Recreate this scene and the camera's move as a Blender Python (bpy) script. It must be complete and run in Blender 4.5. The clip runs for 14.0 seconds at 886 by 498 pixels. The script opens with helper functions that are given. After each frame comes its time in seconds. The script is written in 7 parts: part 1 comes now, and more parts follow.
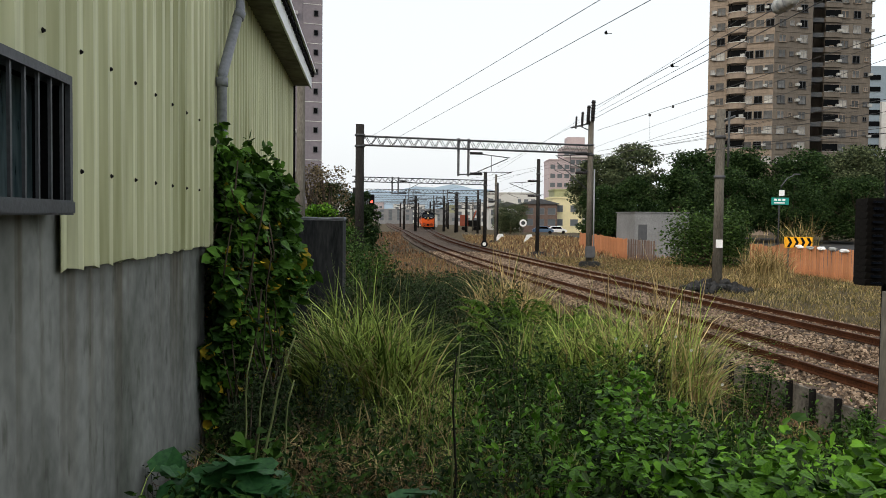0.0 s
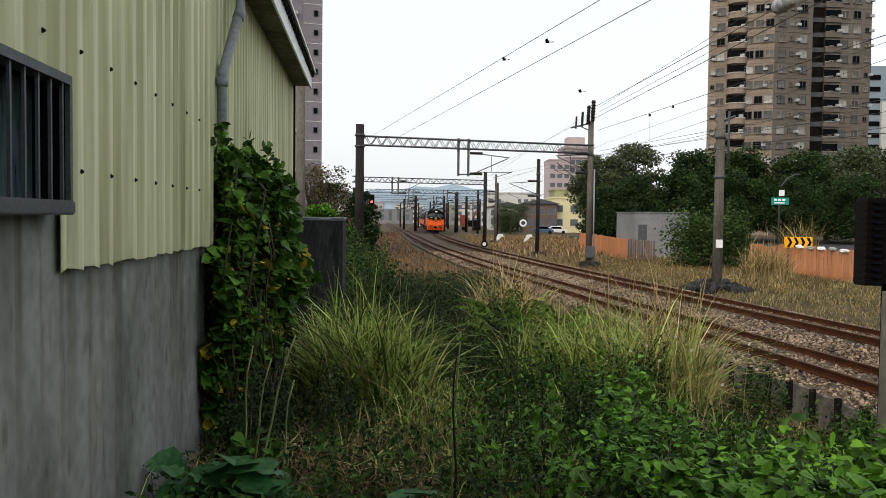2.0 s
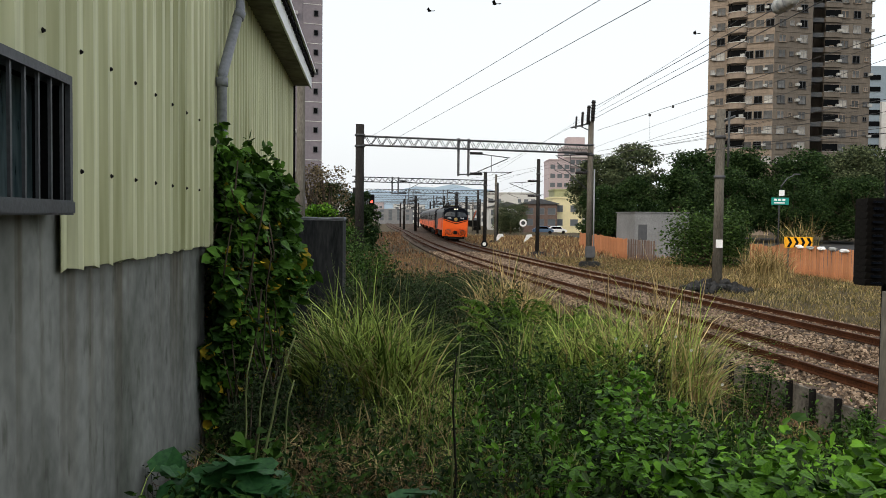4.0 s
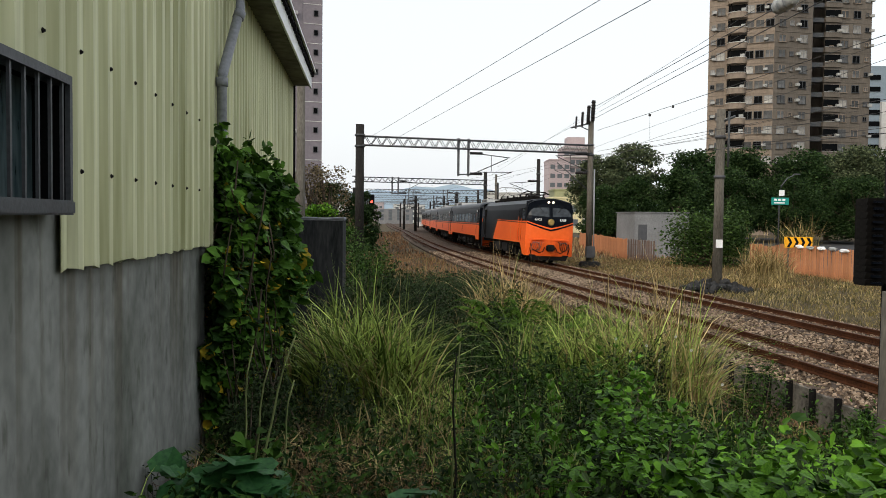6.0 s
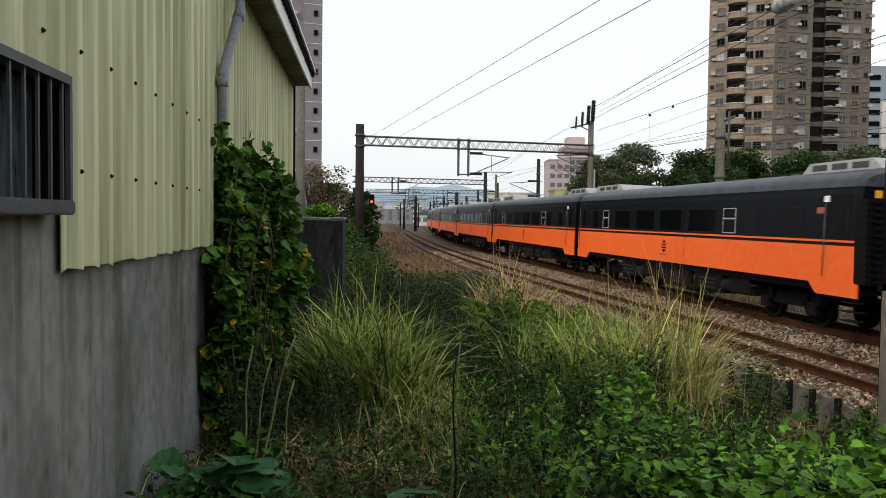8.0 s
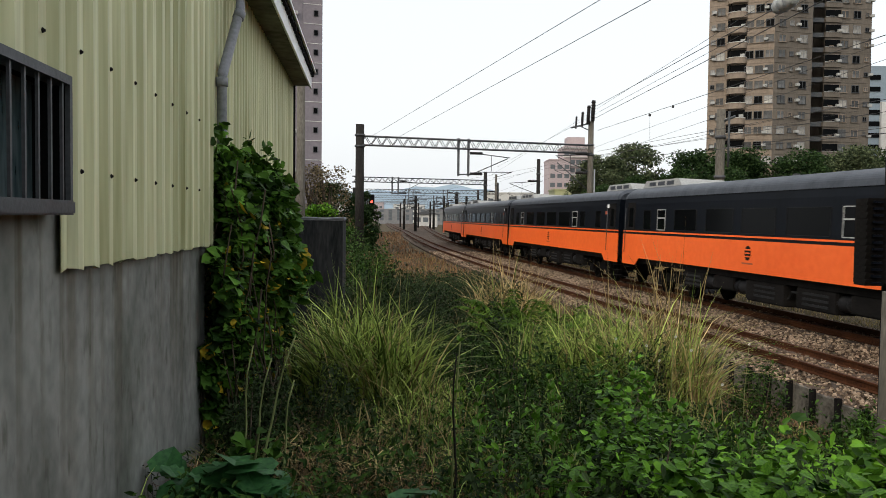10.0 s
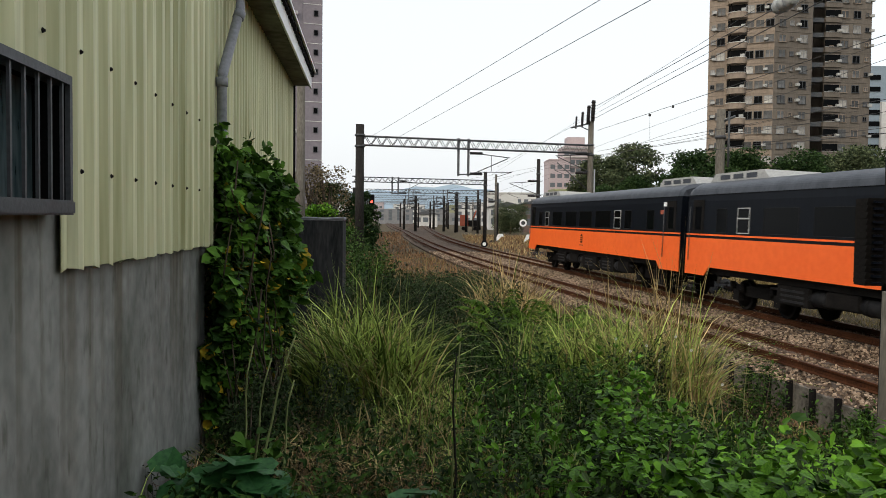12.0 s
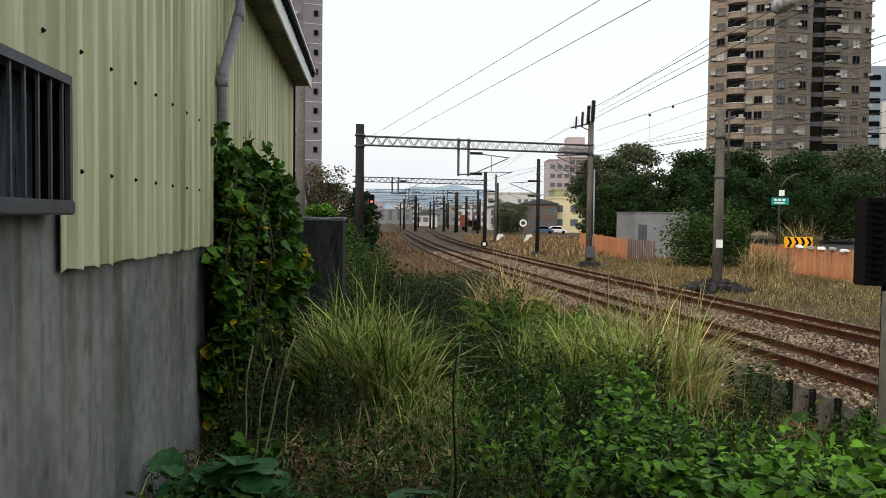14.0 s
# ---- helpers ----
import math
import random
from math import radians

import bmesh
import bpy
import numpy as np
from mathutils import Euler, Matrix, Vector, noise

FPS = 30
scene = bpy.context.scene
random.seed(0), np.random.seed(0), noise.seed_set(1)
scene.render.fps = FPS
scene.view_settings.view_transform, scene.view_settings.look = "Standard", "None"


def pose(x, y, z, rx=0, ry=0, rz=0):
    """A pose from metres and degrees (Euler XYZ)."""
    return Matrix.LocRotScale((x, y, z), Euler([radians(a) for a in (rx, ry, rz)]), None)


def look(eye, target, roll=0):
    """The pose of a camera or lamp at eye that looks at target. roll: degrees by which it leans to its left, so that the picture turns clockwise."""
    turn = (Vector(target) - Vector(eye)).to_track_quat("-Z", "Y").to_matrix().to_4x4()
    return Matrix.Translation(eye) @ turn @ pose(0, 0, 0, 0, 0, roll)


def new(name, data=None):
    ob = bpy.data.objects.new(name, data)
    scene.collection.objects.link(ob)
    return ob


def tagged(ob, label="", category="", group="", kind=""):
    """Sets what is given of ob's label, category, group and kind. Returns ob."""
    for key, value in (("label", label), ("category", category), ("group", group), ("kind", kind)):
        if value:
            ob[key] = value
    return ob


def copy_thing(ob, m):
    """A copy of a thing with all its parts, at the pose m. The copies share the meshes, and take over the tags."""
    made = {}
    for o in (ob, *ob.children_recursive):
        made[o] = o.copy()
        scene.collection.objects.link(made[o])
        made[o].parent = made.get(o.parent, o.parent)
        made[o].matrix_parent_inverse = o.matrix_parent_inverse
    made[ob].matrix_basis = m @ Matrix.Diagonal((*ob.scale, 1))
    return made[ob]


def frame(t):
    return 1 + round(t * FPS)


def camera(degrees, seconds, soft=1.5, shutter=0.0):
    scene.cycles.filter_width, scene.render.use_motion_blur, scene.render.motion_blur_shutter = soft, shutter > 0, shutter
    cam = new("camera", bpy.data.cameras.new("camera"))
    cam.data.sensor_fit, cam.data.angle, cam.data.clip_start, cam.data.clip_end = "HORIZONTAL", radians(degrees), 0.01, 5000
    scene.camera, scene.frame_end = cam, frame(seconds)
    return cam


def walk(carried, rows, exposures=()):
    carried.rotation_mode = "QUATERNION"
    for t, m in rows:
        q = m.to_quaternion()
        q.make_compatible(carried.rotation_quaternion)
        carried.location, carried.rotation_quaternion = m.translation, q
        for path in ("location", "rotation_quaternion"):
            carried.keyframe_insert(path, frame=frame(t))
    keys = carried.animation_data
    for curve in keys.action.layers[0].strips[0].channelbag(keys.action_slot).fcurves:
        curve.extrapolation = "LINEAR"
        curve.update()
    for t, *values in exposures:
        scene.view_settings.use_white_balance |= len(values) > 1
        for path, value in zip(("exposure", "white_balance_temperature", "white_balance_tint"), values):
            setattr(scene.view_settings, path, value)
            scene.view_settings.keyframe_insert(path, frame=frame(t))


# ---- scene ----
cam = camera(57.7, 14.0, soft=0.7, shutter=0.12)
EYE = 2.574
walk(cam, [(0, pose(0, 0, EYE, 90 - 2.25, 0, 0) @ pose(0, 0, 0, 0, 0, 0.676)),
           (14, pose(0, 0, EYE, 90 - 2.25, 0, 0) @ pose(0, 0, 0, 0, 0, 0.676))])

# ---- light: bright hazy overcast, weak warm sun from behind on the left ----
SUN_ELEV, SUN_AZ = radians(38), radians(215)
world = bpy.data.worlds.new("sky")
scene.world = world
world.use_nodes = True
wn = world.node_tree
wn.nodes.clear()
sky = wn.nodes.new("ShaderNodeTexSky")
sky.sky_type, sky.sun_disc = "NISHITA", False
sky.sun_elevation, sky.sun_rotation = SUN_ELEV, SUN_AZ
sky.air_density, sky.dust_density = 1.5, 6.0
clear = wn.nodes.new("ShaderNodeBackground")
clear.inputs["Strength"].default_value = 0.05
cloud = wn.nodes.new("ShaderNodeBackground")
cloud.inputs["Color"].default_value = (0.93, 0.965, 1.0, 1)
cloud.inputs["Strength"].default_value = 0.92
both = wn.nodes.new("ShaderNodeAddShader")
wout = wn.nodes.new("ShaderNodeOutputWorld")
wn.links.new(sky.outputs[0], clear.inputs["Color"])
wn.links.new(clear.outputs[0], both.inputs[0])
wn.links.new(cloud.outputs[0], both.inputs[1])
wn.links.new(both.outputs[0], wout.inputs["Surface"])
sun_data = bpy.data.lights.new("sun", "SUN")
sun_data.energy, sun_data.angle, sun_data.color = 1.0, radians(12), (1.0, 0.93, 0.82)
sun = new("sun", sun_data)
SUN_FROM = Vector((math.sin(SUN_AZ) * math.cos(SUN_ELEV), math.cos(SUN_AZ) * math.cos(SUN_ELEV), math.sin(SUN_ELEV)))
sun.matrix_world = look(SUN_FROM * 50, (0, 0, 0))
scene.view_settings.exposure = 0.0


# ---- materials ----
def mat(name, c, rough=0.7, metal=0.0, vary=0.25, s1=1.5, s2=30.0, bump=0.15, dist=0.01, rnd=0.0, other=None, island=False,
        stretch=(1, 1, 1), spec=0.12, through_light=0.0):
    m = bpy.data.materials.new(name)
    m.use_nodes = True
    nt = m.node_tree
    b = nt.nodes["Principled BSDF"]
    N, L = nt.nodes.new, nt.links.new
    tc = N("ShaderNodeTexCoord")
    mp = N("ShaderNodeMapping")
    mp.inputs["Scale"].default_value = stretch
    L(tc.outputs["Object"], mp.inputs["Vector"])
    n1, n2 = N("ShaderNodeTexNoise"), N("ShaderNodeTexNoise")
    n1.inputs["Scale"].default_value, n2.inputs["Scale"].default_value = s1, s2
    n1.inputs["Detail"].default_value, n2.inputs["Detail"].default_value = 5, 3
    L(mp.outputs[0], n1.inputs["Vector"])
    L(mp.outputs[0], n2.inputs["Vector"])
    add = N("ShaderNodeMath")
    add.operation = "ADD"
    L(n1.outputs["Fac"], add.inputs[0])
    L(n2.outputs["Fac"], add.inputs[1])
    rg = N("ShaderNodeMapRange")
    rg.inputs["From Min"].default_value, rg.inputs["From Max"].default_value = 0.65, 1.35
    L(add.outputs[0], rg.inputs["Value"])
    mx = N("ShaderNodeMix")
    mx.data_type = "RGBA"
    o = other or tuple(min(1, k * (1 + vary)) for k in c)
    base = c if other else tuple(k * (1 - vary) for k in c)
    mx.inputs["A"].default_value, mx.inputs["B"].default_value = (*base, 1), (*o, 1)
    col = mx.outputs["Result"]
    L(rg.outputs[0], mx.inputs["Factor"])
    if rnd:
        hs = N("ShaderNodeHueSaturation")
        r2 = N("ShaderNodeMapRange")
        r2.inputs["To Min"].default_value, r2.inputs["To Max"].default_value = 1 - rnd, 1 + rnd
        if island:
            g = N("ShaderNodeNewGeometry")
            L(g.outputs["Random Per Island"], r2.inputs["Value"])
        else:
            g = N("ShaderNodeObjectInfo")
            L(g.outputs["Random"], r2.inputs["Value"])
        L(r2.outputs[0], hs.inputs["Value"])
        L(col, hs.inputs["Color"])
        col = hs.outputs[0]
        if island and other:
            r3 = N("ShaderNodeMath")
            r3.operation = "MULTIPLY_ADD"
            r3.inputs[1].default_value = 0.5
            L(g.outputs["Random Per Island"], r3.inputs[0])
            L(rg.outputs[0], r3.inputs[2])
            r4 = N("ShaderNodeMath")
            r4.operation = "SUBTRACT"
            r4.inputs[1].default_value = 0.25
            L(r3.outputs[0], r4.inputs[0])
            L(r4.outputs[0], mx.inputs["Factor"])
    L(col, b.inputs["Base Color"])
    b.inputs["Roughness"].default_value, b.inputs["Metallic"].default_value = rough, metal
    b.inputs["Specular IOR Level"].default_value = spec
    if bump:
        bp = N("ShaderNodeBump")
        bp.inputs["Strength"].default_value, bp.inputs["Distance"].default_value = bump, dist
        L(add.outputs[0], bp.inputs["Height"])
        L(bp.outputs[0], b.inputs["Normal"])
    if through_light:
        tr = N("ShaderNodeBsdfTranslucent")
        ms = N("ShaderNodeMixShader")
        ms.inputs[0].default_value = through_light
        L(col, tr.inputs["Color"])
        L(b.outputs[0], ms.inputs[1])
        L(tr.outputs[0], ms.inputs[2])
        L(ms.outputs[0], nt.nodes["Material Output"].inputs["Surface"])
    return m


def glow(name, c, strength):
    m = bpy.data.materials.new(name)
    m.use_nodes = True
    b = m.node_tree.nodes["Principled BSDF"]
    b.inputs["Base Color"].default_value = (*c, 1)
    b.inputs["Emission Color"].default_value = (*c, 1)
    b.inputs["Emission Strength"].default_value = strength
    return m


M_EARTH = mat("earth", (0.05, 0.04, 0.024), 0.95, s1=0.4, s2=9, other=(0.12, 0.095, 0.055), bump=0.6, dist=0.05)
M_BALLAST = mat("ballast_bed", (0.035, 0.026, 0.02), 0.95, s1=0.6, s2=22, other=(0.14, 0.105, 0.08), bump=1.0, dist=0.05)
M_STONE = mat("ballast_stone", (0.085, 0.05, 0.03), 0.9, s1=0.4, s2=12, other=(0.28, 0.215, 0.155), rnd=0.75, island=True, bump=0.2)
M_RUST = mat("rusty_rail", (0.03, 0.011, 0.006), 0.8, s1=2, s2=25, other=(0.10, 0.04, 0.018), bump=0.3, spec=0.05)
M_RAILTOP = mat("worn_rail_head", (0.075, 0.036, 0.02), 0.6, metal=0.1, s1=2, s2=25)
M_BOARD = mat("mossy_board_concrete", (0.025, 0.022, 0.019), 0.95, s1=2.2, s2=16, other=(0.16, 0.147, 0.125), rnd=0.5, bump=0.4)
# window glass lightened to grey, with distance haze mixed into the colour
M_HAZE = mat("hazy_far_glass", (0.13, 0.145, 0.16), 0.5, vary=0.1, bump=0)
M_SLEEPER = mat("sleeper_concrete", (0.045, 0.034, 0.027), 0.9, s1=2, s2=25, other=(0.11, 0.085, 0.068), rnd=0.2)
M_CONC = mat("stained_concrete", (0.105, 0.112, 0.105), 0.9, s1=0.6, s2=9, other=(0.25, 0.256, 0.24), bump=0.25, dist=0.01, stretch=(1.0, 1.0, 0.7))
M_JAMB = mat("shaded_window_reveal", (0.008, 0.008, 0.008), 0.9, spec=0.03)


def wallmat():
    """Grey concrete with cloudy patches, dark scuffs and brown drip streaks that thin out downwards."""
    m = mat("stained_wall_concrete", (0.15, 0.155, 0.14), 0.9, s1=0.9, s2=11, other=(0.285, 0.292, 0.265), bump=0.22, dist=0.008, stretch=(1, 1, 0.8))
    nt = m.node_tree
    N, L = nt.nodes.new, nt.links.new
    b = nt.nodes["Principled BSDF"]
    col = b.inputs["Base Color"].links[0].from_socket
    tc = N("ShaderNodeTexCoord")

    def layer(scale, stretch, lo, hi, shade, col, fade=None):
        mp, nz, rg, mx = N("ShaderNodeMapping"), N("ShaderNodeTexNoise"), N("ShaderNodeMapRange"), N("ShaderNodeMix")
        mp.inputs["Scale"].default_value = stretch
        L(tc.outputs["Object"], mp.inputs["Vector"])
        L(mp.outputs[0], nz.inputs["Vector"])
        nz.inputs["Scale"].default_value, nz.inputs["Detail"].default_value = scale, 4
        rg.inputs["From Min"].default_value, rg.inputs["From Max"].default_value = lo, hi
        L(nz.outputs["Fac"], rg.inputs["Value"])
        fac = rg.outputs[0]
        if fade:
            sp, fd, mu = N("ShaderNodeSeparateXYZ"), N("ShaderNodeMapRange"), N("ShaderNodeMath")
            L(tc.outputs["Object"], sp.inputs[0])
            fd.inputs["From Min"].default_value, fd.inputs["From Max"].default_value = fade
            L(sp.outputs["Z"], fd.inputs["Value"])
            mu.operation = "MULTIPLY"
            L(fac, mu.inputs[0])
            L(fd.outputs[0], mu.inputs[1])
            fac = mu.outputs[0]
        mx.data_type, mx.blend_type = "RGBA", "MULTIPLY"
        L(fac, mx.inputs["Factor"])
        L(col, mx.inputs["A"])
        mx.inputs["B"].default_value = (*shade, 1)
        return mx.outputs["Result"]
    col = layer(2.2, (3, 3, 0.07), 0.50, 0.66, (0.58, 0.52, 0.44), col, (0.7, 2.3))
    col = layer(1.3, (1.0, 1.0, 0.5), 0.47, 0.68, (0.56, 0.58, 0.54), col)
    col = layer(7.0, (1, 1.4, 0.5), 0.60, 0.72, (0.62, 0.62, 0.58), col)
    L(col, b.inputs["Base Color"])
    return m


M_WALL = wallmat()
M_DARKCONC = mat("blackened_concrete", (0.013, 0.014, 0.015), 0.95, s1=1.6, s2=9, other=(0.06, 0.06, 0.06), bump=0.3, stretch=(2, 2, 0.4))
M_PALECONC = mat("pale_concrete", (0.17, 0.175, 0.178), 0.9, s1=0.6, s2=8, other=(0.30, 0.305, 0.31), bump=0.2)
M_CLAD = mat("yellow_green_sheet", (0.31, 0.315, 0.15), 0.55, s1=1.6, s2=11, other=(0.76, 0.765, 0.50), bump=0.05, stretch=(1.5, 1.5, 0.06))
M_STEEL = mat("grey_painted_steel", (0.085, 0.09, 0.095), 0.5, metal=0.3, s1=3, s2=40)
M_TANK = mat("dusty_grey_tank", (0.008, 0.008, 0.009), 0.6, s1=2, s2=15, other=(0.03, 0.03, 0.031), spec=0.08)
M_GALV = mat("galvanised_steel", (0.10, 0.104, 0.112), 0.6, metal=0.3, s1=3, s2=40)
M_PIPE = mat("grey_plastic_pipe", (0.26, 0.27, 0.29), 0.45, s1=2, s2=30)
M_WHITE = mat("white_painted_metal", (0.86, 0.87, 0.87), 0.5, s1=2, s2=20, vary=0.08)
M_SOFFIT = mat("dirty_soffit", (0.07, 0.065, 0.05), 0.85, s1=0.9, s2=6, other=(0.21, 0.195, 0.16))
M_POLE = mat("weathered_pole", (0.06, 0.055, 0.046), 0.85, s1=1, s2=12, other=(0.17, 0.155, 0.13), stretch=(2, 2, 0.5))
M_POLEDARK = mat("dark_stained_pole", (0.014, 0.013, 0.013), 0.9, s1=1, s2=12, other=(0.042, 0.04, 0.037), stretch=(2, 2, 0.5), spec=0.03)
M_BLACK = mat("black_enamel", (0.002, 0.0032, 0.0055), 0.33, s1=0.7, s2=9, other=(0.006, 0.008, 0.0125), bump=0.05, spec=0.06, stretch=(1, 1, 0.4))
M_UNDER = mat("sooty_underframe", (0.007, 0.007, 0.007), 0.85, s1=3, s2=20, other=(0.02, 0.018, 0.017), spec=0.03)
M_ORANGE = mat("orange_enamel", (0.84, 0.115, 0.010), 0.45, s1=0.5, s2=6, other=(0.95, 0.155, 0.022), bump=0.03, spec=0.3)
M_ROOFGREY = mat("grey_coach_roof", (0.028, 0.033, 0.042), 0.42, s1=0.6, s2=8, other=(0.075, 0.083, 0.098), stretch=(1, 4, 1))
M_ACGREY = mat("pale_roof_unit", (0.26, 0.265, 0.26), 0.6, s1=1.5, s2=15, other=(0.45, 0.455, 0.44))
M_PANE = mat("dirty_pane", (0.022, 0.04, 0.043), 0.25, s1=3, s2=12, other=(0.10, 0.135, 0.14), bump=0, spec=0.3, stretch=(1, 2, 0.4))
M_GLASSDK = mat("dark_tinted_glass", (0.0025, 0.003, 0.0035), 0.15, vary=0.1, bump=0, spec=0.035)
M_WINDSH = mat("windscreen", (0.010, 0.014, 0.018), 0.06, s1=1.2, s2=4, other=(0.05, 0.06, 0.068), bump=0, spec=0.4)
M_BRASS = mat("brass_emblem", (0.55, 0.40, 0.14), 0.35, metal=0.9, s1=5, s2=40)
M_WIRE = mat("dark_wire", (0.05, 0.05, 0.052), 0.6)
M_INSUL = mat("brown_insulator", (0.02, 0.018, 0.018), 0.4)
M_FENCE = mat("orange_wood_fence", (0.46, 0.19, 0.085), 0.8, s1=2, s2=15, other=(0.58, 0.26, 0.13), rnd=0.12, stretch=(3, 3, 0.5))
M_FENCE2 = mat("weathered_brown_fence", (0.17, 0.12, 0.10), 0.85, s1=2, s2=15, rnd=0.2)
# tower tiles with the warm sun on the left face in their colour
M_TILE1 = mat("sunlit_tower_tiles", (0.19, 0.153, 0.118), 0.85, s1=0.25, s2=2.5, other=(0.30, 0.245, 0.195), bump=0.1, stretch=(1, 1, 0.4))
# darker copy of the tiles, shade of the right-hand faces painted in
M_TILE2 = mat("shaded_tower_tiles", (0.10, 0.088, 0.075), 0.85, s1=0.25, s2=2.5, other=(0.165, 0.145, 0.122), bump=0.1, stretch=(1, 1, 0.4))
M_TILE3 = mat("mauve_tower_tiles", (0.18, 0.165, 0.185), 0.85, s1=0.12, s2=2.5, other=(0.25, 0.225, 0.245), bump=0.1)
M_TOWERGLASS = mat("dull_window_glass", (0.03, 0.032, 0.034), 0.25, s1=0.35, s2=1.2, other=(0.13, 0.135, 0.135), bump=0, spec=0.35, rnd=0.5)
M_CURTAIN = mat("curtained_window", (0.16, 0.155, 0.14), 0.5, s1=0.4, s2=2.0, other=(0.42, 0.41, 0.38), bump=0, spec=0.3, rnd=0.4)
M_PINK = mat("pink_facade", (0.40, 0.335, 0.345), 0.85, s1=0.2, s2=2, other=(0.52, 0.44, 0.44))
M_CREAM = mat("cream_facade", (0.75, 0.68, 0.42), 0.85, s1=0.1, s2=2, vary=0.1)
M_OFFWHITE = mat("offwhite_facade", (0.58, 0.58, 0.56), 0.85, s1=0.1, s2=2, vary=0.12)
M_OLIVE = mat("olive_facade", (0.30, 0.31, 0.19), 0.85, s1=0.1, s2=2, vary=0.12)
M_BLUEGLASS = mat("blue_grey_facade", (0.25, 0.31, 0.36), 0.4, s1=0.1, s2=2, vary=0.12)
# pale blue paints the distance haze into the hill itself
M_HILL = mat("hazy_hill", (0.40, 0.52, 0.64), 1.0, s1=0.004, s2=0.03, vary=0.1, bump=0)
M_ROAD = mat("asphalt", (0.05, 0.05, 0.05), 0.9, s1=0.3, s2=30)
M_BARK = mat("bark", (0.09, 0.07, 0.05), 0.95, s1=3, s2=20, bump=0.6, dist=0.03, stretch=(1, 1, 0.3))
M_SIGNGREEN = mat("green_sign", (0.02, 0.27, 0.22), 0.45, vary=0.1)
M_YELLOW = mat("yellow_board", (0.85, 0.42, 0.02), 0.5, vary=0.1)
M_COCK = mat("faded_red_cocks", (0.55, 0.20, 0.14), 0.6, vary=0.2)
M_BLUECAR = mat("blue_grey_paint", (0.10, 0.16, 0.26), 0.4)
M_REDRUST = mat("red_machine_paint", (0.36, 0.10, 0.06), 0.6)


def leafmat(name, a, b, rnd=0.35, rough=0.6, tl=0.2, spec=0.05):
    return mat(name, a, rough, s1=0.8, s2=6, other=b, rnd=rnd, island=True, bump=0, through_light=tl, spec=spec)


M_VINE = leafmat("vine_leaf", (0.012, 0.042, 0.006), (0.095, 0.20, 0.026), 0.75, 0.55, 0.15, 0.07)
M_VINEY = leafmat("yellowed_leaf", (0.22, 0.20, 0.025), (0.50, 0.33, 0.02), 0.4)
M_BRIGHT = leafmat("bright_leaf", (0.016, 0.066, 0.006), (0.145, 0.31, 0.026), 0.75, 0.5, 0.2, 0.12)
M_BROAD = leafmat("blue_green_broad_leaf", (0.012, 0.055, 0.018), (0.06, 0.17, 0.05), 0.5, 0.45, 0.15, 0.15)
M_WEED = leafmat("weed_leaf", (0.009, 0.028, 0.006), (0.06, 0.115, 0.022), 0.65)
# dark scrub green, whose depth also stands in for shade below vine and grass
M_SCRUB = leafmat("dark_scrub_leaf", (0.010, 0.022, 0.008), (0.05, 0.075, 0.028), 0.6)
M_FERN = leafmat("yellow_green_frond", (0.04, 0.10, 0.010), (0.17, 0.29, 0.035), 0.5)
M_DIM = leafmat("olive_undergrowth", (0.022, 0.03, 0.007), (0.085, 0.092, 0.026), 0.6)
M_GRASS = leafmat("green_grass", (0.075, 0.16, 0.018), (0.50, 0.58, 0.16), 0.75, 0.5, 0.3, 0.08)
M_GRASSD = leafmat("dry_grass", (0.24, 0.165, 0.065), (0.60, 0.48, 0.24), 0.6, 0.6, 0.25)
M_RUSSET = leafmat("russet_grass", (0.13, 0.07, 0.04), (0.30, 0.175, 0.09), 0.5)
M_MEADOW = leafmat("olive_straw_meadow", (0.075, 0.07, 0.022), (0.29, 0.225, 0.085), 0.55)
M_TREE = leafmat("tree_leaf", (0.010, 0.030, 0.011), (0.05, 0.085, 0.026), 0.45, 0.6, 0.15)
M_SHRUB = leafmat("shrub_leaf", (0.022, 0.052, 0.015), (0.085, 0.14, 0.036), 0.5)
M_TREE2 = leafmat("olive_tree_leaf", (0.036, 0.06, 0.03), (0.13, 0.15, 0.075), 0.45, 0.6, 0.15)
M_TREE3 = leafmat("brownish_tree_leaf", (0.12, 0.09, 0.05), (0.23, 0.18, 0.095), 0.4, 0.6, 0.15)
M_STEM = mat("green_stem", (0.22, 0.25, 0.10), 0.7)
M_STEMDK = mat("dark_stem", (0.02, 0.018, 0.015), 0.8)
M_FLOWER = mat("white_petals", (0.8, 0.8, 0.78), 0.6, vary=0.05)


# ---- mesh tools ----
def box(bm, x0, x1, y0, y1, z0, z1, mi=0):
    vs = [bm.verts.new(p) for p in ((x0, y0, z0), (x1, y0, z0), (x1, y1, z0), (x0, y1, z0), (x0, y0, z1), (x1, y0, z1), (x1, y1, z1), (x0, y1, z1))]
    for q in ((0, 3, 2, 1), (4, 5, 6, 7), (0, 1, 5, 4), (1, 2, 6, 5), (2, 3, 7, 6), (3, 0, 4, 7)):
        bm.faces.new([vs[i] for i in q]).material_index = mi
    return vs


def bevelled(x0, x1, y0, y1, z0, z1, w=0.02, seg=2):
    bm = bmesh.new()
    box(bm, x0, x1, y0, y1, z0, z1)
    bmesh.ops.bevel(bm, geom=bm.edges[:], offset=w, segments=seg, affect="EDGES")
    return bm


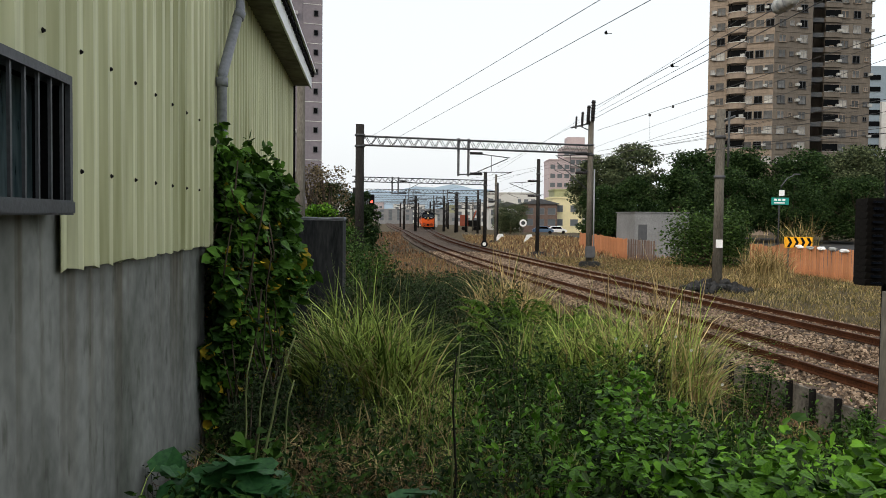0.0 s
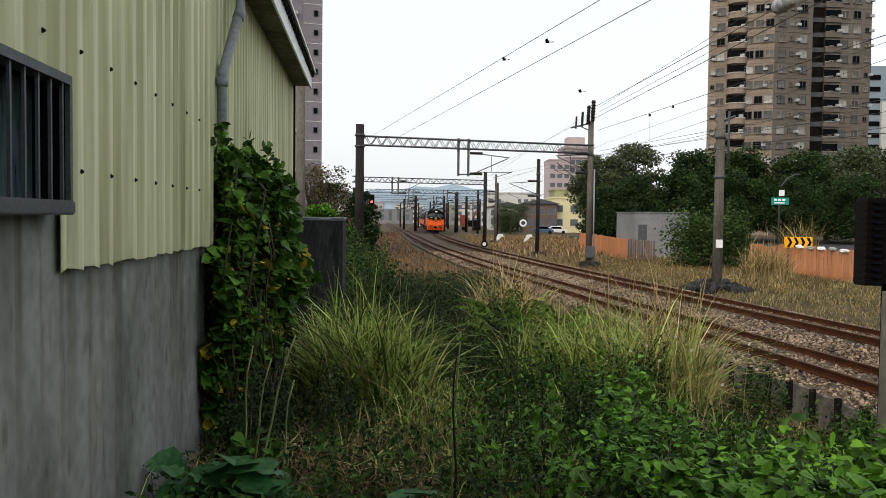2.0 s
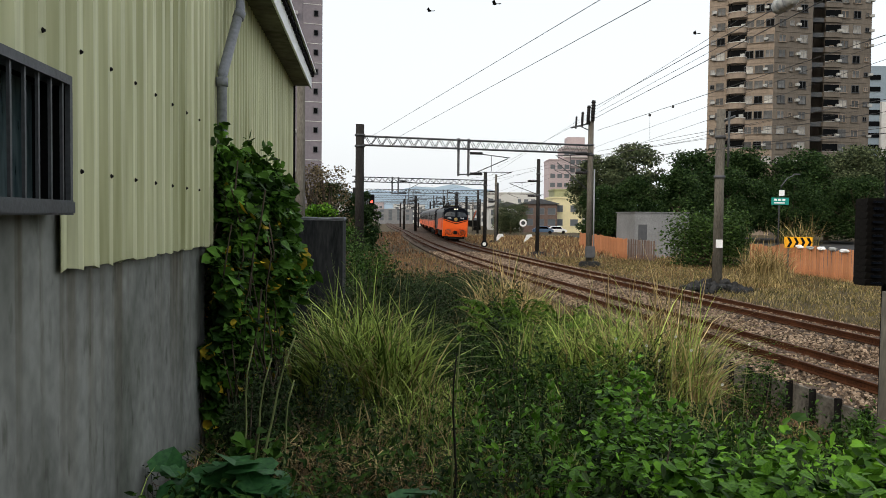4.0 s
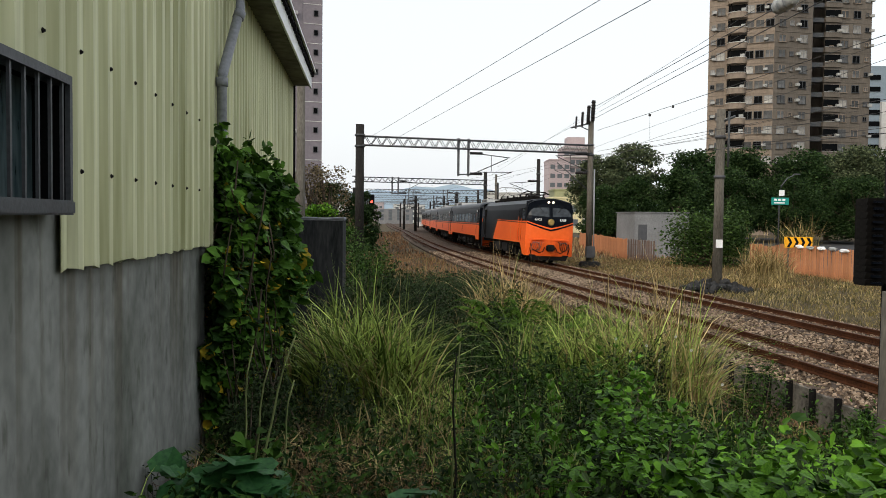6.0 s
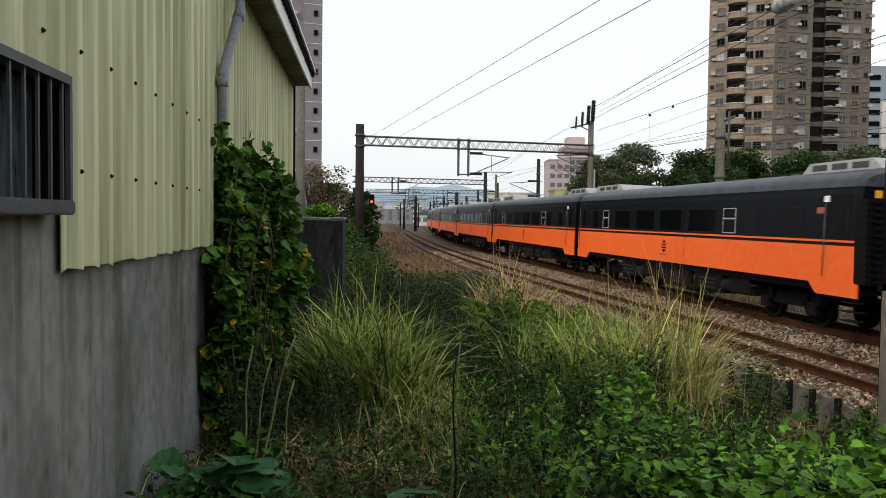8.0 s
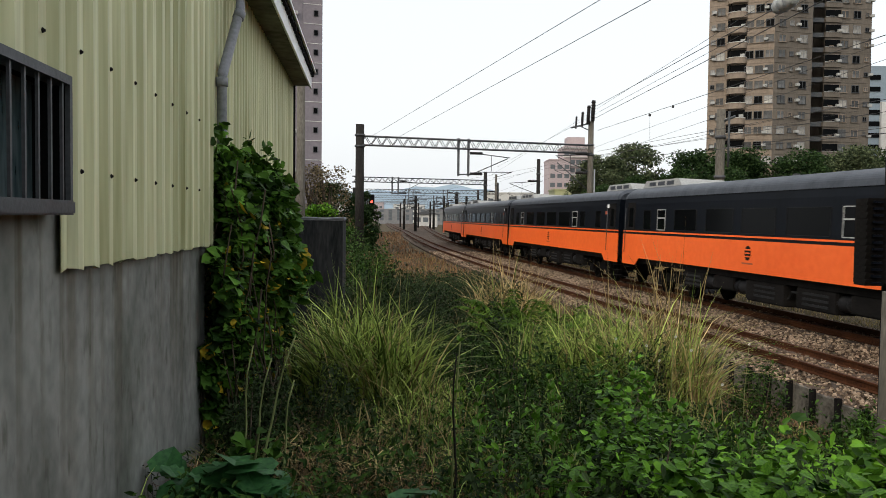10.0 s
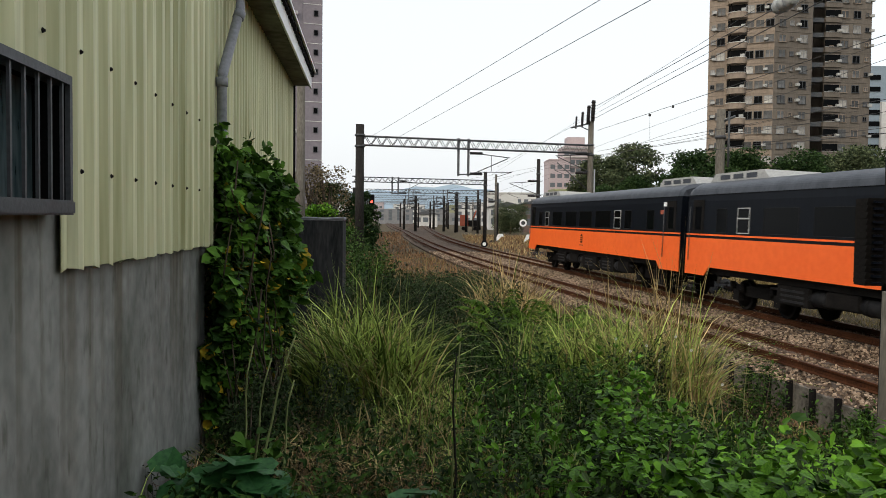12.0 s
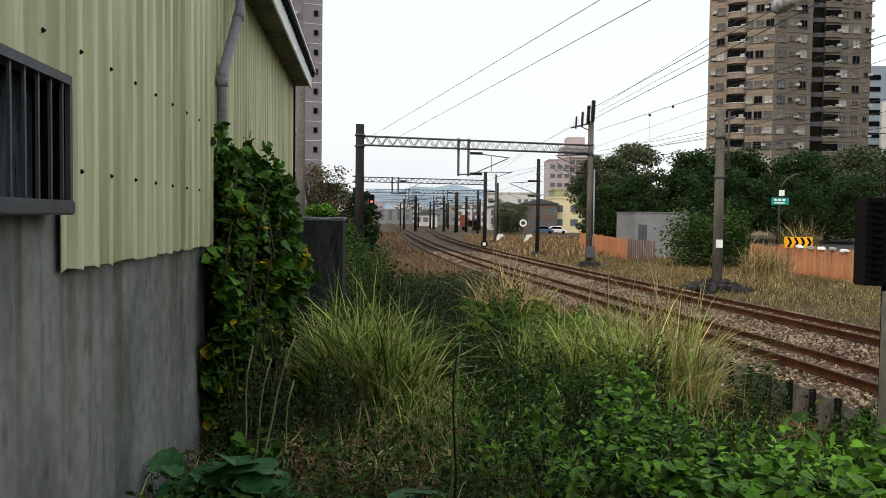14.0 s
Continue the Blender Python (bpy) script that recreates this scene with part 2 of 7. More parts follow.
def tube(bm, a, b, r0, r1=None, n=8, cap=True, mi=0):
    a, b = Vector(a), Vector(b)
    r1 = r0 if r1 is None else r1
    d = (b - a).normalized()
    u = d.orthogonal().normalized()
    w = d.cross(u)
    ring = []
    for p, r in ((a, r0), (b, r1)):
        ring.append([bm.verts.new(p + r * (math.cos(2 * math.pi * i / n) * u + math.sin(2 * math.pi * i / n) * w)) for i in range(n)])
    for i in range(n):
        f = bm.faces.new((ring[0][i], ring[0][(i + 1) % n], ring[1][(i + 1) % n], ring[1][i]))
        f.material_index, f.smooth = mi, True
    if cap:
        bm.faces.new(ring[0][::-1]).material_index = mi
        bm.faces.new(ring[1]).material_index = mi


def polytube(bm, pts, r, n=6, r_end=None):
    pts = [Vector(p) for p in pts]
    rings = []
    for i, p in enumerate(pts):
        d = (pts[min(i + 1, len(pts) - 1)] - pts[max(i - 1, 0)]).normalized()
        u = Vector((0, 0, 1)).cross(d)
        if u.length < 0.05:
            u = Vector((1, 0, 0)).cross(d)
        u.normalize()
        w = d.cross(u)
        rr = r if r_end is None else r + (r_end - r) * i / (len(pts) - 1)
        rings.append([bm.verts.new(p + rr * (math.cos(2 * math.pi * k / n) * u + math.sin(2 * math.pi * k / n) * w)) for k in range(n)])
    for a, b in zip(rings, rings[1:]):
        for k in range(n):
            bm.faces.new((a[k], a[(k + 1) % n], b[(k + 1) % n], b[k])).smooth = True
    bm.faces.new(rings[0][::-1])
    bm.faces.new(rings[-1])


def prism(bm, pts, y0, y1, axis="y", mi=0):
    """A closed polygon in two axes, pushed along the third."""
    def at(p, k):
        return {"y": (p[0], k, p[1]), "x": (k, p[0], p[1]), "z": (p[0], p[1], k)}[axis]
    a = [bm.verts.new(at(p, y0)) for p in pts]
    b = [bm.verts.new(at(p, y1)) for p in pts]
    n = len(pts)
    for i in range(n):
        bm.faces.new((a[i], a[(i + 1) % n], b[(i + 1) % n], b[i])).material_index = mi
    bm.faces.new(a[::-1]).material_index = mi
    bm.faces.new(b).material_index = mi


def done(name, bm, material, smooth=False):
    me = bpy.data.meshes.new(name)
    bmesh.ops.recalc_face_normals(bm, faces=bm.faces)
    bm.to_mesh(me)
    bm.free()
    for m in (material if isinstance(material, (list, tuple)) else [material]):
        me.materials.append(m)
    if smooth:
        for p in me.polygons:
            p.use_smooth = True
    return me


def part(name, bm, material, parent=None, label="", smooth=False):
    me = bm if isinstance(bm, bpy.types.Mesh) else done(name, bm, material, smooth)
    ob = new(name, me)
    if parent:
        ob.parent = parent
    if label:
        ob["label"] = label
    return ob


def raw(name, verts, faces, material, parent=None, smooth=False):
    me = bpy.data.meshes.new(name)
    me.from_pydata(np.asarray(verts).tolist(), [], faces if isinstance(faces, list) else faces.tolist())
    for m in (material if isinstance(material, (list, tuple)) else [material]):
        me.materials.append(m)
    if smooth:
        me.polygons.foreach_set("use_smooth", [True] * len(me.polygons))
    ob = new(name, me)
    if parent:
        ob.parent = parent
    return ob


# ---- the line of the two tracks ----
STEP = 0.5
SS = np.arange(-260, 420, STEP)
HEAD = np.radians(np.interp(SS, [20.4, 92.4, 190], [8.6, 3.35, 2.1]))
PX, PY = np.cumsum(-np.sin(HEAD) * STEP), np.cumsum(np.cos(HEAD) * STEP)
I0 = int(np.argmin(abs(SS)))
PX, PY = PX - PX[I0] + 8.897, PY - PY[I0] + 14.0
CANT = radians(2.0)


def line(s, o=0.0):
    """A point of the line, s metres along it, o metres to the right of the mid-line, and its heading."""
    h = float(np.interp(s, SS, HEAD))
    return float(np.interp(s, SS, PX)) + o * math.cos(h), float(np.interp(s, SS, PY)) + o * math.sin(h), h


def near_off(s):
    return -1.60 - float(np.interp(s, [60, 85, 135, 220, 420], [0, 0.15, 1.4, 5.7, 14.2]))


def side_of(x, y):
    """How far right of the mid-line a place lies."""
    s = np.interp(y, PY, SS)
    return (x - np.interp(y, PY, PX)) * np.cos(np.interp(s, SS, HEAD))


def smooth01(v):
    v = np.clip(v, 0, 1)
    return v * v * (3 - 2 * v)


def ground_z(x, y):
    x, y = np.asarray(x, float), np.asarray(y, float)
    o = side_of(x, y)
    base = np.interp(y, [-12, 1, 4, 8, 12, 17, 30, 60, 200], [1.1, 1.0, 0.72, 0.28, -0.05, -0.35, -0.5, -0.45, -0.4])
    low = np.interp(y, [12, 15, 19, 60], [-0.68, -0.62, -0.32, -0.32])
    near = base + (low - base) * smooth01((o + 8.5) / 5.0)
    z = np.where(o < 0, near, -0.68 + (0.3) * smooth01((o - 3.6) / 1.5))
    z = np.where((y > 60) & (o < 0), np.maximum(z, -0.68), z)
    bump = 0.05 * np.sin(1.7 * x + 0.6 * y) * np.sin(1.1 * y - 0.4 * x) + 0.03 * np.sin(3.9 * x) * np.sin(4.3 * y)
    return z + bump * smooth01((abs(o) - 3.2) / 1.0)


# ---- ground, ballast, tracks ----
def make_ground():
    xs = np.concatenate([[-3000, -1200, -500, -200, -90, -45, -25], np.arange(-16, 32, 0.5), [34, 38, 45, 60, 90, 150, 300, 700, 1500, 3000]])
    ys = np.concatenate([[-600, -200, -60, -25], np.arange(-12, 60, 0.5), np.arange(60, 130, 2.5), [135, 150, 180, 230, 300, 420, 700, 1500, 3500]])
    X, Y = np.meshgrid(xs, ys)
    Z = ground_z(X, Y)
    v = np.stack([X, Y, Z], -1).reshape(-1, 3)
    w = len(xs)
    f = [(j * w + i, j * w + i + 1, (j + 1) * w + i + 1, (j + 1) * w + i) for j in range(len(ys) - 1) for i in range(w - 1)]
    ob = raw("ground", v, f, M_EARTH, smooth=True)
    tagged(ob, "brown earth with weeds beside a railway", "ground", kind="structure")


def ballast_profile(s):
    n = near_off(s)
    return [(n - 1.42, -0.75), (n - 1.42, -0.2), (n - 0.3, -0.17), (n + 0.8, -0.17), (n + 1.5, -0.2), (0.6, -0.2), (1.2, -0.18), (2.9, -0.17), (3.3, -0.2), (4.6, -0.75)]


def make_ballast():
    ss = np.concatenate([np.arange(-60, 60, 0.6), np.arange(60, 330, 3.0)])
    rng = np.random.default_rng(5)
    v = []
    for s in ss:
        for k, (o, z) in enumerate(ballast_profile(s)):
            x, y, h = line(s, o)
            v.append((x, y, z + (rng.uniform(-0.03, 0.02) if 0 < k < 9 else 0)))
    m = 10
    f = [(j * m + i, j * m + i + 1, (j + 1) * m + i + 1, (j + 1) * m + i) for j in range(len(ss) - 1) for i in range(m - 1)]
    bed = raw("ballast", v, f, M_BALLAST)
    tagged(bed, "brown and grey crushed stone ballast bed", "ballast", kind="structure")
    # loose stones on the stretch that is seen close
    cube = np.array([(-1, -1, -.7), (1, -.8, -.7), (.8, 1, -.7), (-1, .8, -.7), (-.7, -.6, .6), (.6, -.7, .7), (.7, .6, .5), (-.6, .7, .8)])
    cf = np.array([(0, 3, 2, 1), (4, 5, 6, 7), (0, 1, 5, 4), (1, 2, 6, 5), (2, 3, 7, 6), (3, 0, 4, 7)])
    V, F = [], []
    n = 62000
    s_all = -7 + 58 * rng.random(n) ** 1.6
    o_all = rng.uniform(-3.0, 4.5, n)
    for i in range(n):
        s, o = s_all[i], o_all[i]
        near = abs(o - 1.82) < 0.58 or abs(o + 1.6) < 0.58
        x, y, h = line(s, o)
        z = float(np.interp(o, [-3.0, -2.1, 0.6, 2.9, 3.3, 4.6], [-0.2, -0.17, -0.2, -0.17, -0.2, -0.7]))
        r = rng.uniform(0.014, 0.036) * (1.0 + 0.012 * s)
        q = rng.normal(size=(3, 3))
        q, _ = np.linalg.qr(q)
        F.append(cf + 8 * i)
        V.append((cube * rng.uniform(0.6, 1.3, (8, 3)) * r) @ q.T + (x, y, z + (0.005 if near else 0.015)))
    ob = raw("loose_ballast", np.concatenate(V), np.concatenate(F), M_STONE)
    tagged(ob, "loose grey and brown ballast stones between the rails", "ballast", kind="stuff")


RAIL = [(-0.063, -0.153), (0.063, -0.153), (0.063, -0.143), (0.012, -0.125), (0.009, -0.045), (0.034, -0.035), (0.034, -0.003), (0.028, 0.0),
        (-0.028, 0.0), (-0.034, -0.003), (-0.034, -0.035), (-0.009, -0.045), (-0.012, -0.125), (-0.063, -0.143)]


def make_track(off_fn, label):
    track = new("railway_track")
    tagged(track, label, "railway track", "tracks", kind="structure")
    ss = np.concatenate([np.arange(-60, 100, 2.0), np.arange(100, 340, 6.0)])
    for side, lift in ((-0.567, 0.018), (0.567, -0.018)):
        v, m = [], len(RAIL)
        for s in ss:
            for a, b in RAIL:
                x, y, h = line(s, off_fn(s) + side + a)
                v.append((x, y, b + lift))
        f = [(j * m + i, j * m + (i + 1) % m, (j + 1) * m + (i + 1) % m, (j + 1) * m + i) for j in range(len(ss) - 1) for i in range(m)]
        ob = raw("rail", v, f, [M_RUST, M_RAILTOP], track)
        for p in ob.data.polygons:
            p.material_index = 1 if p.index % m in (6, 7, 8) else 0
    bm = bmesh.new()
    prism(bm, [(-1.0, -0.33), (1.0, -0.33), (1.0, -0.17), (0.75, -0.148), (0.4, -0.148), (0.3, -0.165), (-0.3, -0.165), (-0.4, -0.148), (-0.75, -0.148), (-1.0, -0.17)], -0.12, 0.12)
    me = done("sleeper", bm, M_SLEEPER)
    s = -20.0
    while s < 110:
        x, y, h = line(s, off_fn(s))
        ob = part("sleeper", me, None, track)
        ob.matrix_basis = Matrix.Translation((x, y, -0.012)) @ Matrix.Rotation(h, 4, "Z")
        s += 0.62
    return track


def make_retaining_boards():
    wall = new("retaining_wall")
    tagged(wall, "low wall of weathered concrete boards between dark steel posts holding the ballast", "retaining wall", kind="structure")
    bm = bmesh.new()
    box(bm, -0.03, 0.03, -0.29, 0.29, -0.95, -0.14)
    bmesh.ops.bevel(bm, geom=bm.edges[:], offset=0.012, segments=1, affect="EDGES")
    board = done("board", bm, M_BOARD)
    bm = bmesh.new()
    prism(bm, [(-0.06, -0.03), (0.03, -0.03), (0.03, -0.022), (-0.012, -0.018), (-0.012, 0.018), (0.03, 0.022), (0.03, 0.03), (-0.06, 0.03)], -1.2, -0.07, "z")
    post = done("post", bm, M_UNDER)
    rng = random.Random(4)
    s = -12.0
    while s < 3.4:
        x, y, h = line(s, -1.82 - 1.24)
        part("board", board, None, wall).matrix_basis = Matrix.Translation((x, y, rng.uniform(-0.05, 0.02))) @ Matrix.Rotation(h + rng.uniform(-0.03, 0.03), 4, "Z")
        x, y, h = line(s + 0.32, -1.82 - 1.29)
        part("post", post, None, wall).matrix_basis = Matrix.Translation((x, y, rng.uniform(-0.05, 0.03))) @ Matrix.Rotation(h, 4, "Z")
        s += 0.64


# ---- the shed on the left ----
AZ, WALL_D = 0.095, 1.4
W_DIR, W_OUT = Vector((-math.sin(AZ), math.cos(AZ), 0)), Vector((math.cos(AZ), math.sin(AZ), 0))
W_MAT = Matrix(((W_OUT.x, W_DIR.x, 0, -WALL_D * W_OUT.x), (W_OUT.y, W_DIR.y, 0, -WALL_D * W_OUT.y), (0, 0, 1, 0), (0, 0, 0, 1)))


def cladding(u0, u1, z0, z1, pitch, depth=0.022, ragged=0.0, seed=1, x=0.0):
    """Ribbed sheet: x outwards, y along the wall."""
    rng = random.Random(seed)
    bm = bmesh.new()
    prof, u = [], u0
    while u < u1:
        for a, d in ((0, 0), (0.34, 0), (0.47, depth), (0.81, depth), (0.94, 0)):
            if u + a * pitch < u1:
                prof.append((u + a * pitch, d))
        u += pitch
    prof.append((u1, 0))
    lo = [bm.verts.new((x + d, a, z0 + rng.uniform(-ragged, ragged))) for a, d in prof]
    hi = [bm.verts.new((x + d, a, z1)) for a, d in prof]
    lo2 = [bm.verts.new((x + d - 0.004, a, v.co.z)) for (a, d), v in zip(prof, lo)]
    hi2 = [bm.verts.new((x + d - 0.004, a, z1)) for a, d in prof]
    for i in range(len(prof) - 1):
        bm.faces.new((lo[i], lo[i + 1], hi[i + 1], hi[i]))
        bm.faces.new((lo2[i + 1], lo2[i], hi2[i], hi2[i + 1]))
        bm.faces.new((lo2[i], lo2[i + 1], lo[i + 1], lo[i]))
    return bm


def make_shed():
    shed = new("shed")
    shed.matrix_basis = W_MAT
    tagged(shed, "industrial shed with yellow-green ribbed sheet cladding above a stained concrete wall", "shed")
    Z_SILL, Z_TOP, Z_CLAD, U_WIN, U_END, U_FAR, Z_EAVE = 2.61, 3.18, 2.305, 3.75, 7.35, 17.4, 5.33
    part("concrete_wall", bevelled(-0.3, -0.03, -6, U_END - 0.02, -0.4, Z_SILL - 0.03, 0.015), M_WALL, shed, "grey concrete wall with dark vertical stains")
    bm = bmesh.new()
    box(bm, -8, -0.3, -6, U_FAR - 0.1, -0.4, Z_EAVE + 0.4)
    part("core_wall", bm, M_CONC, shed)
    bm = bmesh.new()
    box(bm, -0.3, -0.03, -6, 2.1, Z_SILL - 0.03, 6)
    box(bm, -0.3, -0.03, U_WIN + 0.1, U_END - 0.02, Z_SILL - 0.03, 6)
    box(bm, -0.3, -0.03, 2.1, U_WIN + 0.1, Z_TOP + 0.02, 6)
    part("upper_wall", bm, M_CONC, shed)
    part("cladding", cladding(-6.054, 3.844, Z_TOP + 0.0, 6, 0.225, 0.042), M_CLAD, shed, "ribbed sheet over the window")
    part("cladding", cladding(3.846, U_END, Z_CLAD, 6, 0.225, 0.042, ragged=0.012), M_CLAD, shed, "yellow-green ribbed sheet with a ragged lower edge")
    part("cladding", cladding(U_END + 0.1, U_FAR, 0.0, Z_EAVE, 0.225, 0.04, x=-0.2, seed=3), M_CLAD, shed)
    bm = bmesh.new()
    box(bm, -0.28, -0.13, U_FAR, U_FAR + 0.07, -0.3, Z_EAVE)
    part("corner_trim", bm, M_UNDER, shed, "dark corner flashing")
    # barred window
    win = new("window")
    win.parent = shed
    win["label"] = "window behind dark steel security bars"
    bm = bmesh.new()
    U0 = 2.1
    box(bm, 0.0, 0.09, U0, U_WIN, Z_TOP - 0.04, Z_TOP)
    for a in (U_WIN - 0.03, U0):
        box(bm, 0.068, 0.09, a, a + 0.03, Z_SILL, Z_TOP - 0.04)
    part("frame", bm, M_STEEL, win)
    part("sill", bevelled(-0.03, 0.098, U0, U_WIN + 0.012, Z_SILL - 0.045, Z_SILL + 0.02, 0.008), M_STEEL, win)
    bm = bmesh.new()
    box(bm, 0.045, 0.058, -0.008, 0.008, Z_SILL, Z_TOP)
    bar = done("bar", bm, M_STEEL)
    u = U_WIN - 0.08
    while u > U0:
        part("bar", bar, None, win).matrix_basis = Matrix.Translation((0.02, u, 0))
        u -= 0.13
    bm = bmesh.new()
    box(bm, -0.09, -0.08, U0, U_WIN, Z_SILL, Z_TOP)
    part("pane", bm, M_PANE, win, "dirty glass pane")
    # near-black boxes put the shade of the reveal into its colour
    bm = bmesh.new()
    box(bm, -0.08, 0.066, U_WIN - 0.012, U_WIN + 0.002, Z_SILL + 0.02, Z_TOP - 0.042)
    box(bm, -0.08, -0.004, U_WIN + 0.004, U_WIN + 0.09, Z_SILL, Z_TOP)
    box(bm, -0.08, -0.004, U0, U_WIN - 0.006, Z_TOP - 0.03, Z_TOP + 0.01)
    part("reveal", bm, M_JAMB, win, "window reveal with shade in its colour")
    for u in (U_WIN - 0.5,):
        bm = bmesh.new()
        box(bm, -0.08, -0.05, u - 0.025, u + 0.025, Z_SILL, Z_TOP)
        part("sash", bm, M_STEEL, win)
    # screws with dark washers
    bm = bmesh.new()
    tube(bm, (0, 0, 0), (0.006, 0, 0), 0.0125, 0.010, 8)
    tube(bm, (0.006, 0, 0), (0.012, 0, 0), 0.007, 0.006, 6)
    screw = done("screw", bm, M_UNDER)
    for z, n in ((3.337, 13), (2.772, 7)):
        for i in range(n):
            u = 6.69 - 0.45 * i
            if z < 3 and u < U_WIN:
                continue
            part("screw", screw, None, shed).matrix_basis = Matrix.Translation((0.044, u, z))
    # roof edge
    bm = bmesh.new()
    box(bm, -0.3, 0.18, -6, U_FAR + 0.02, Z_EAVE, Z_EAVE + 0.03)
    part("soffit", bm, M_SOFFIT, shed, "dirty grey soffit")
    bm = bmesh.new()
    box(bm, 0.18, 0.21, -6, U_FAR + 0.05, Z_EAVE - 0.05, Z_EAVE + 0.24)
    part("fascia", bm, M_WHITE, shed, "white fascia board")
    bm = bmesh.new()
    u = -6
    while u < U_FAR:
        prism(bm, [(0.212, Z_EAVE + 0.19), (0.265, Z_EAVE + 0.18), (0.265, Z_EAVE + 0.225), (0.212, Z_EAVE + 0.24)], u, u + 0.13)
        u += 0.25
    prism(bm, [(-8.2, Z_EAVE + 1.0), (0.265, Z_EAVE + 0.245), (0.265, Z_EAVE + 0.30), (-8.2, Z_EAVE + 1.06)], -6, U_FAR + 0.1)
    part("roof", bm, M_UNDER, shed, "dark ribbed roof sheet")
    bm = bmesh.new()
    prism(bm, [(0.268, Z_EAVE + 0.275), (0.30, Z_EAVE + 0.275), (0.30, Z_EAVE + 0.32), (0.268, Z_EAVE + 0.32)], -6, U_FAR + 0.12)
    part("gutter", bm, M_WHITE, shed, "thin white roof edge")
    # downpipe
    pu = 8.55
    bm = bmesh.new()
    polytube(bm, [(-0.1, pu, 0.0), (-0.1, pu, 2.0), (-0.1, pu, 3.9), (-0.1, pu + 0.02, 4.02), (-0.02, pu + 0.35, 4.6), (0.02, pu + 0.42, 4.8), (0.02, pu + 0.42, 5.3)], 0.052, 12)
    for a, b in (((-0.1, pu, 3.9), (-0.1, pu, 3.99)), ((0.0, pu + 0.39, 4.69), (0.02, pu + 0.42, 4.77))):
        tube(bm, a, b, 0.062, 0.062, 12)
    part("downpipe", bm, M_PIPE, shed, "grey plastic downpipe with an elbow under the eave")
    # small barred vent behind the vine
    vent = new("window")
    vent.parent = shed
    bm = bmesh.new()
    box(bm, -0.19, -0.15, 12.5, 13.4, 2.95, 3.35)
    part("pane", bm, M_GLASSDK, vent)
    bm = bmesh.new()
    box(bm, -0.15, -0.13, -0.012, 0.012, 2.95, 3.35)
    bar = done("bar", bm, M_STEEL)
    for i in range(8):
        part("bar", bar, None, vent).matrix_basis = Matrix.Translation((0, 12.55 + 0.11 * i, 0))


def make_tank():
    tank = new("concrete_tank")
    tank.matrix_basis = pose(-2.85, 19.0, 0, 0, 0, 5)
    tagged(tank, "blackened concrete tank with a pale broken rim beside the shed", "tank")
    bm = bmesh.new()
    for a in ((-0.75, 0.5, -0.7, -0.55), (-0.75, 0.5, 1.2, 1.35), (-0.75, -0.6, -0.55, 1.2), (0.35, 0.5, -0.55, 1.2)):
        box(bm, *a, -1.0, 2.47)
    part("wall", bm, M_DARKCONC, tank)
    rng = random.Random(2)
    bm = bmesh.new()
    for a in ((-0.77, 0.52, -0.72, -0.53), (-0.77, -0.58, -0.53, 1.2), (0.33, 0.52, -0.53, 1.2)):
        vs = box(bm, *a, 2.474, 2.54)
    bmesh.ops.subdivide_edges(bm, edges=bm.edges[:], cuts=5, use_grid_fill=True)
    for v in bm.verts:
        if v.co.z > 2.5:
            v.co.z += rng.uniform(-0.04, 0.02)
    part("rim", bm, M_PALECONC, tank, "pale crumbling rim")


# ---- poles, gantries, wires ----
def pole_bm(h, r0, r1, n=14):
    bm = bmesh.new()
    tube(bm, (0, 0, -0.8), (0, 0, h), r0, r1, n)
    return bm


def insulator_bm(a, b, r, n=5):
    a, b = Vector(a), Vector(b)
    bm = bmesh.new()
    tube(bm, a, b, r * 0.7, None, 8)
    for i in range(n):
        c = a.lerp(b, (i + 0.5) / n)
        d = (b - a).normalized() * (b - a).length / n * 0.28
        tube(bm, c - d, c + d, r, r * 0.6, 8)
    return bm


def truss(a, b, height, name="beam", parent=None, mat_=None, width=0.35, bay=0.62):
    """A box truss of tubes between two places."""
    a, b = Vector(a), Vector(b)
    d = b - a
    L = d.length
    dn = d.normalized()
    side = Vector((0, 0, 1)).cross(dn).normalized() * width / 2
    up = Vector((0, 0, height))
    bm = bmesh.new()
    r = 0.042
    for sgn in (-1, 1):
        for lift in (Vector((0, 0, 0)), up):
            tube(bm, a + side * sgn + lift, b + side * sgn + lift, r, None, 5)
        n = int(L / bay)
        for i in range(n):
            p, q = a + dn * (i * L / n), a + dn * ((i + 0.5) * L / n)
            e = a + dn * ((i + 1) * L / n)
            tube(bm, p + side * sgn, q + side * sgn + up, 0.024, None, 4)
            tube(bm, q + side * sgn + up, e + side * sgn, 0.024, None, 4)
    return part(name, bm, mat_ or M_GALV, parent)


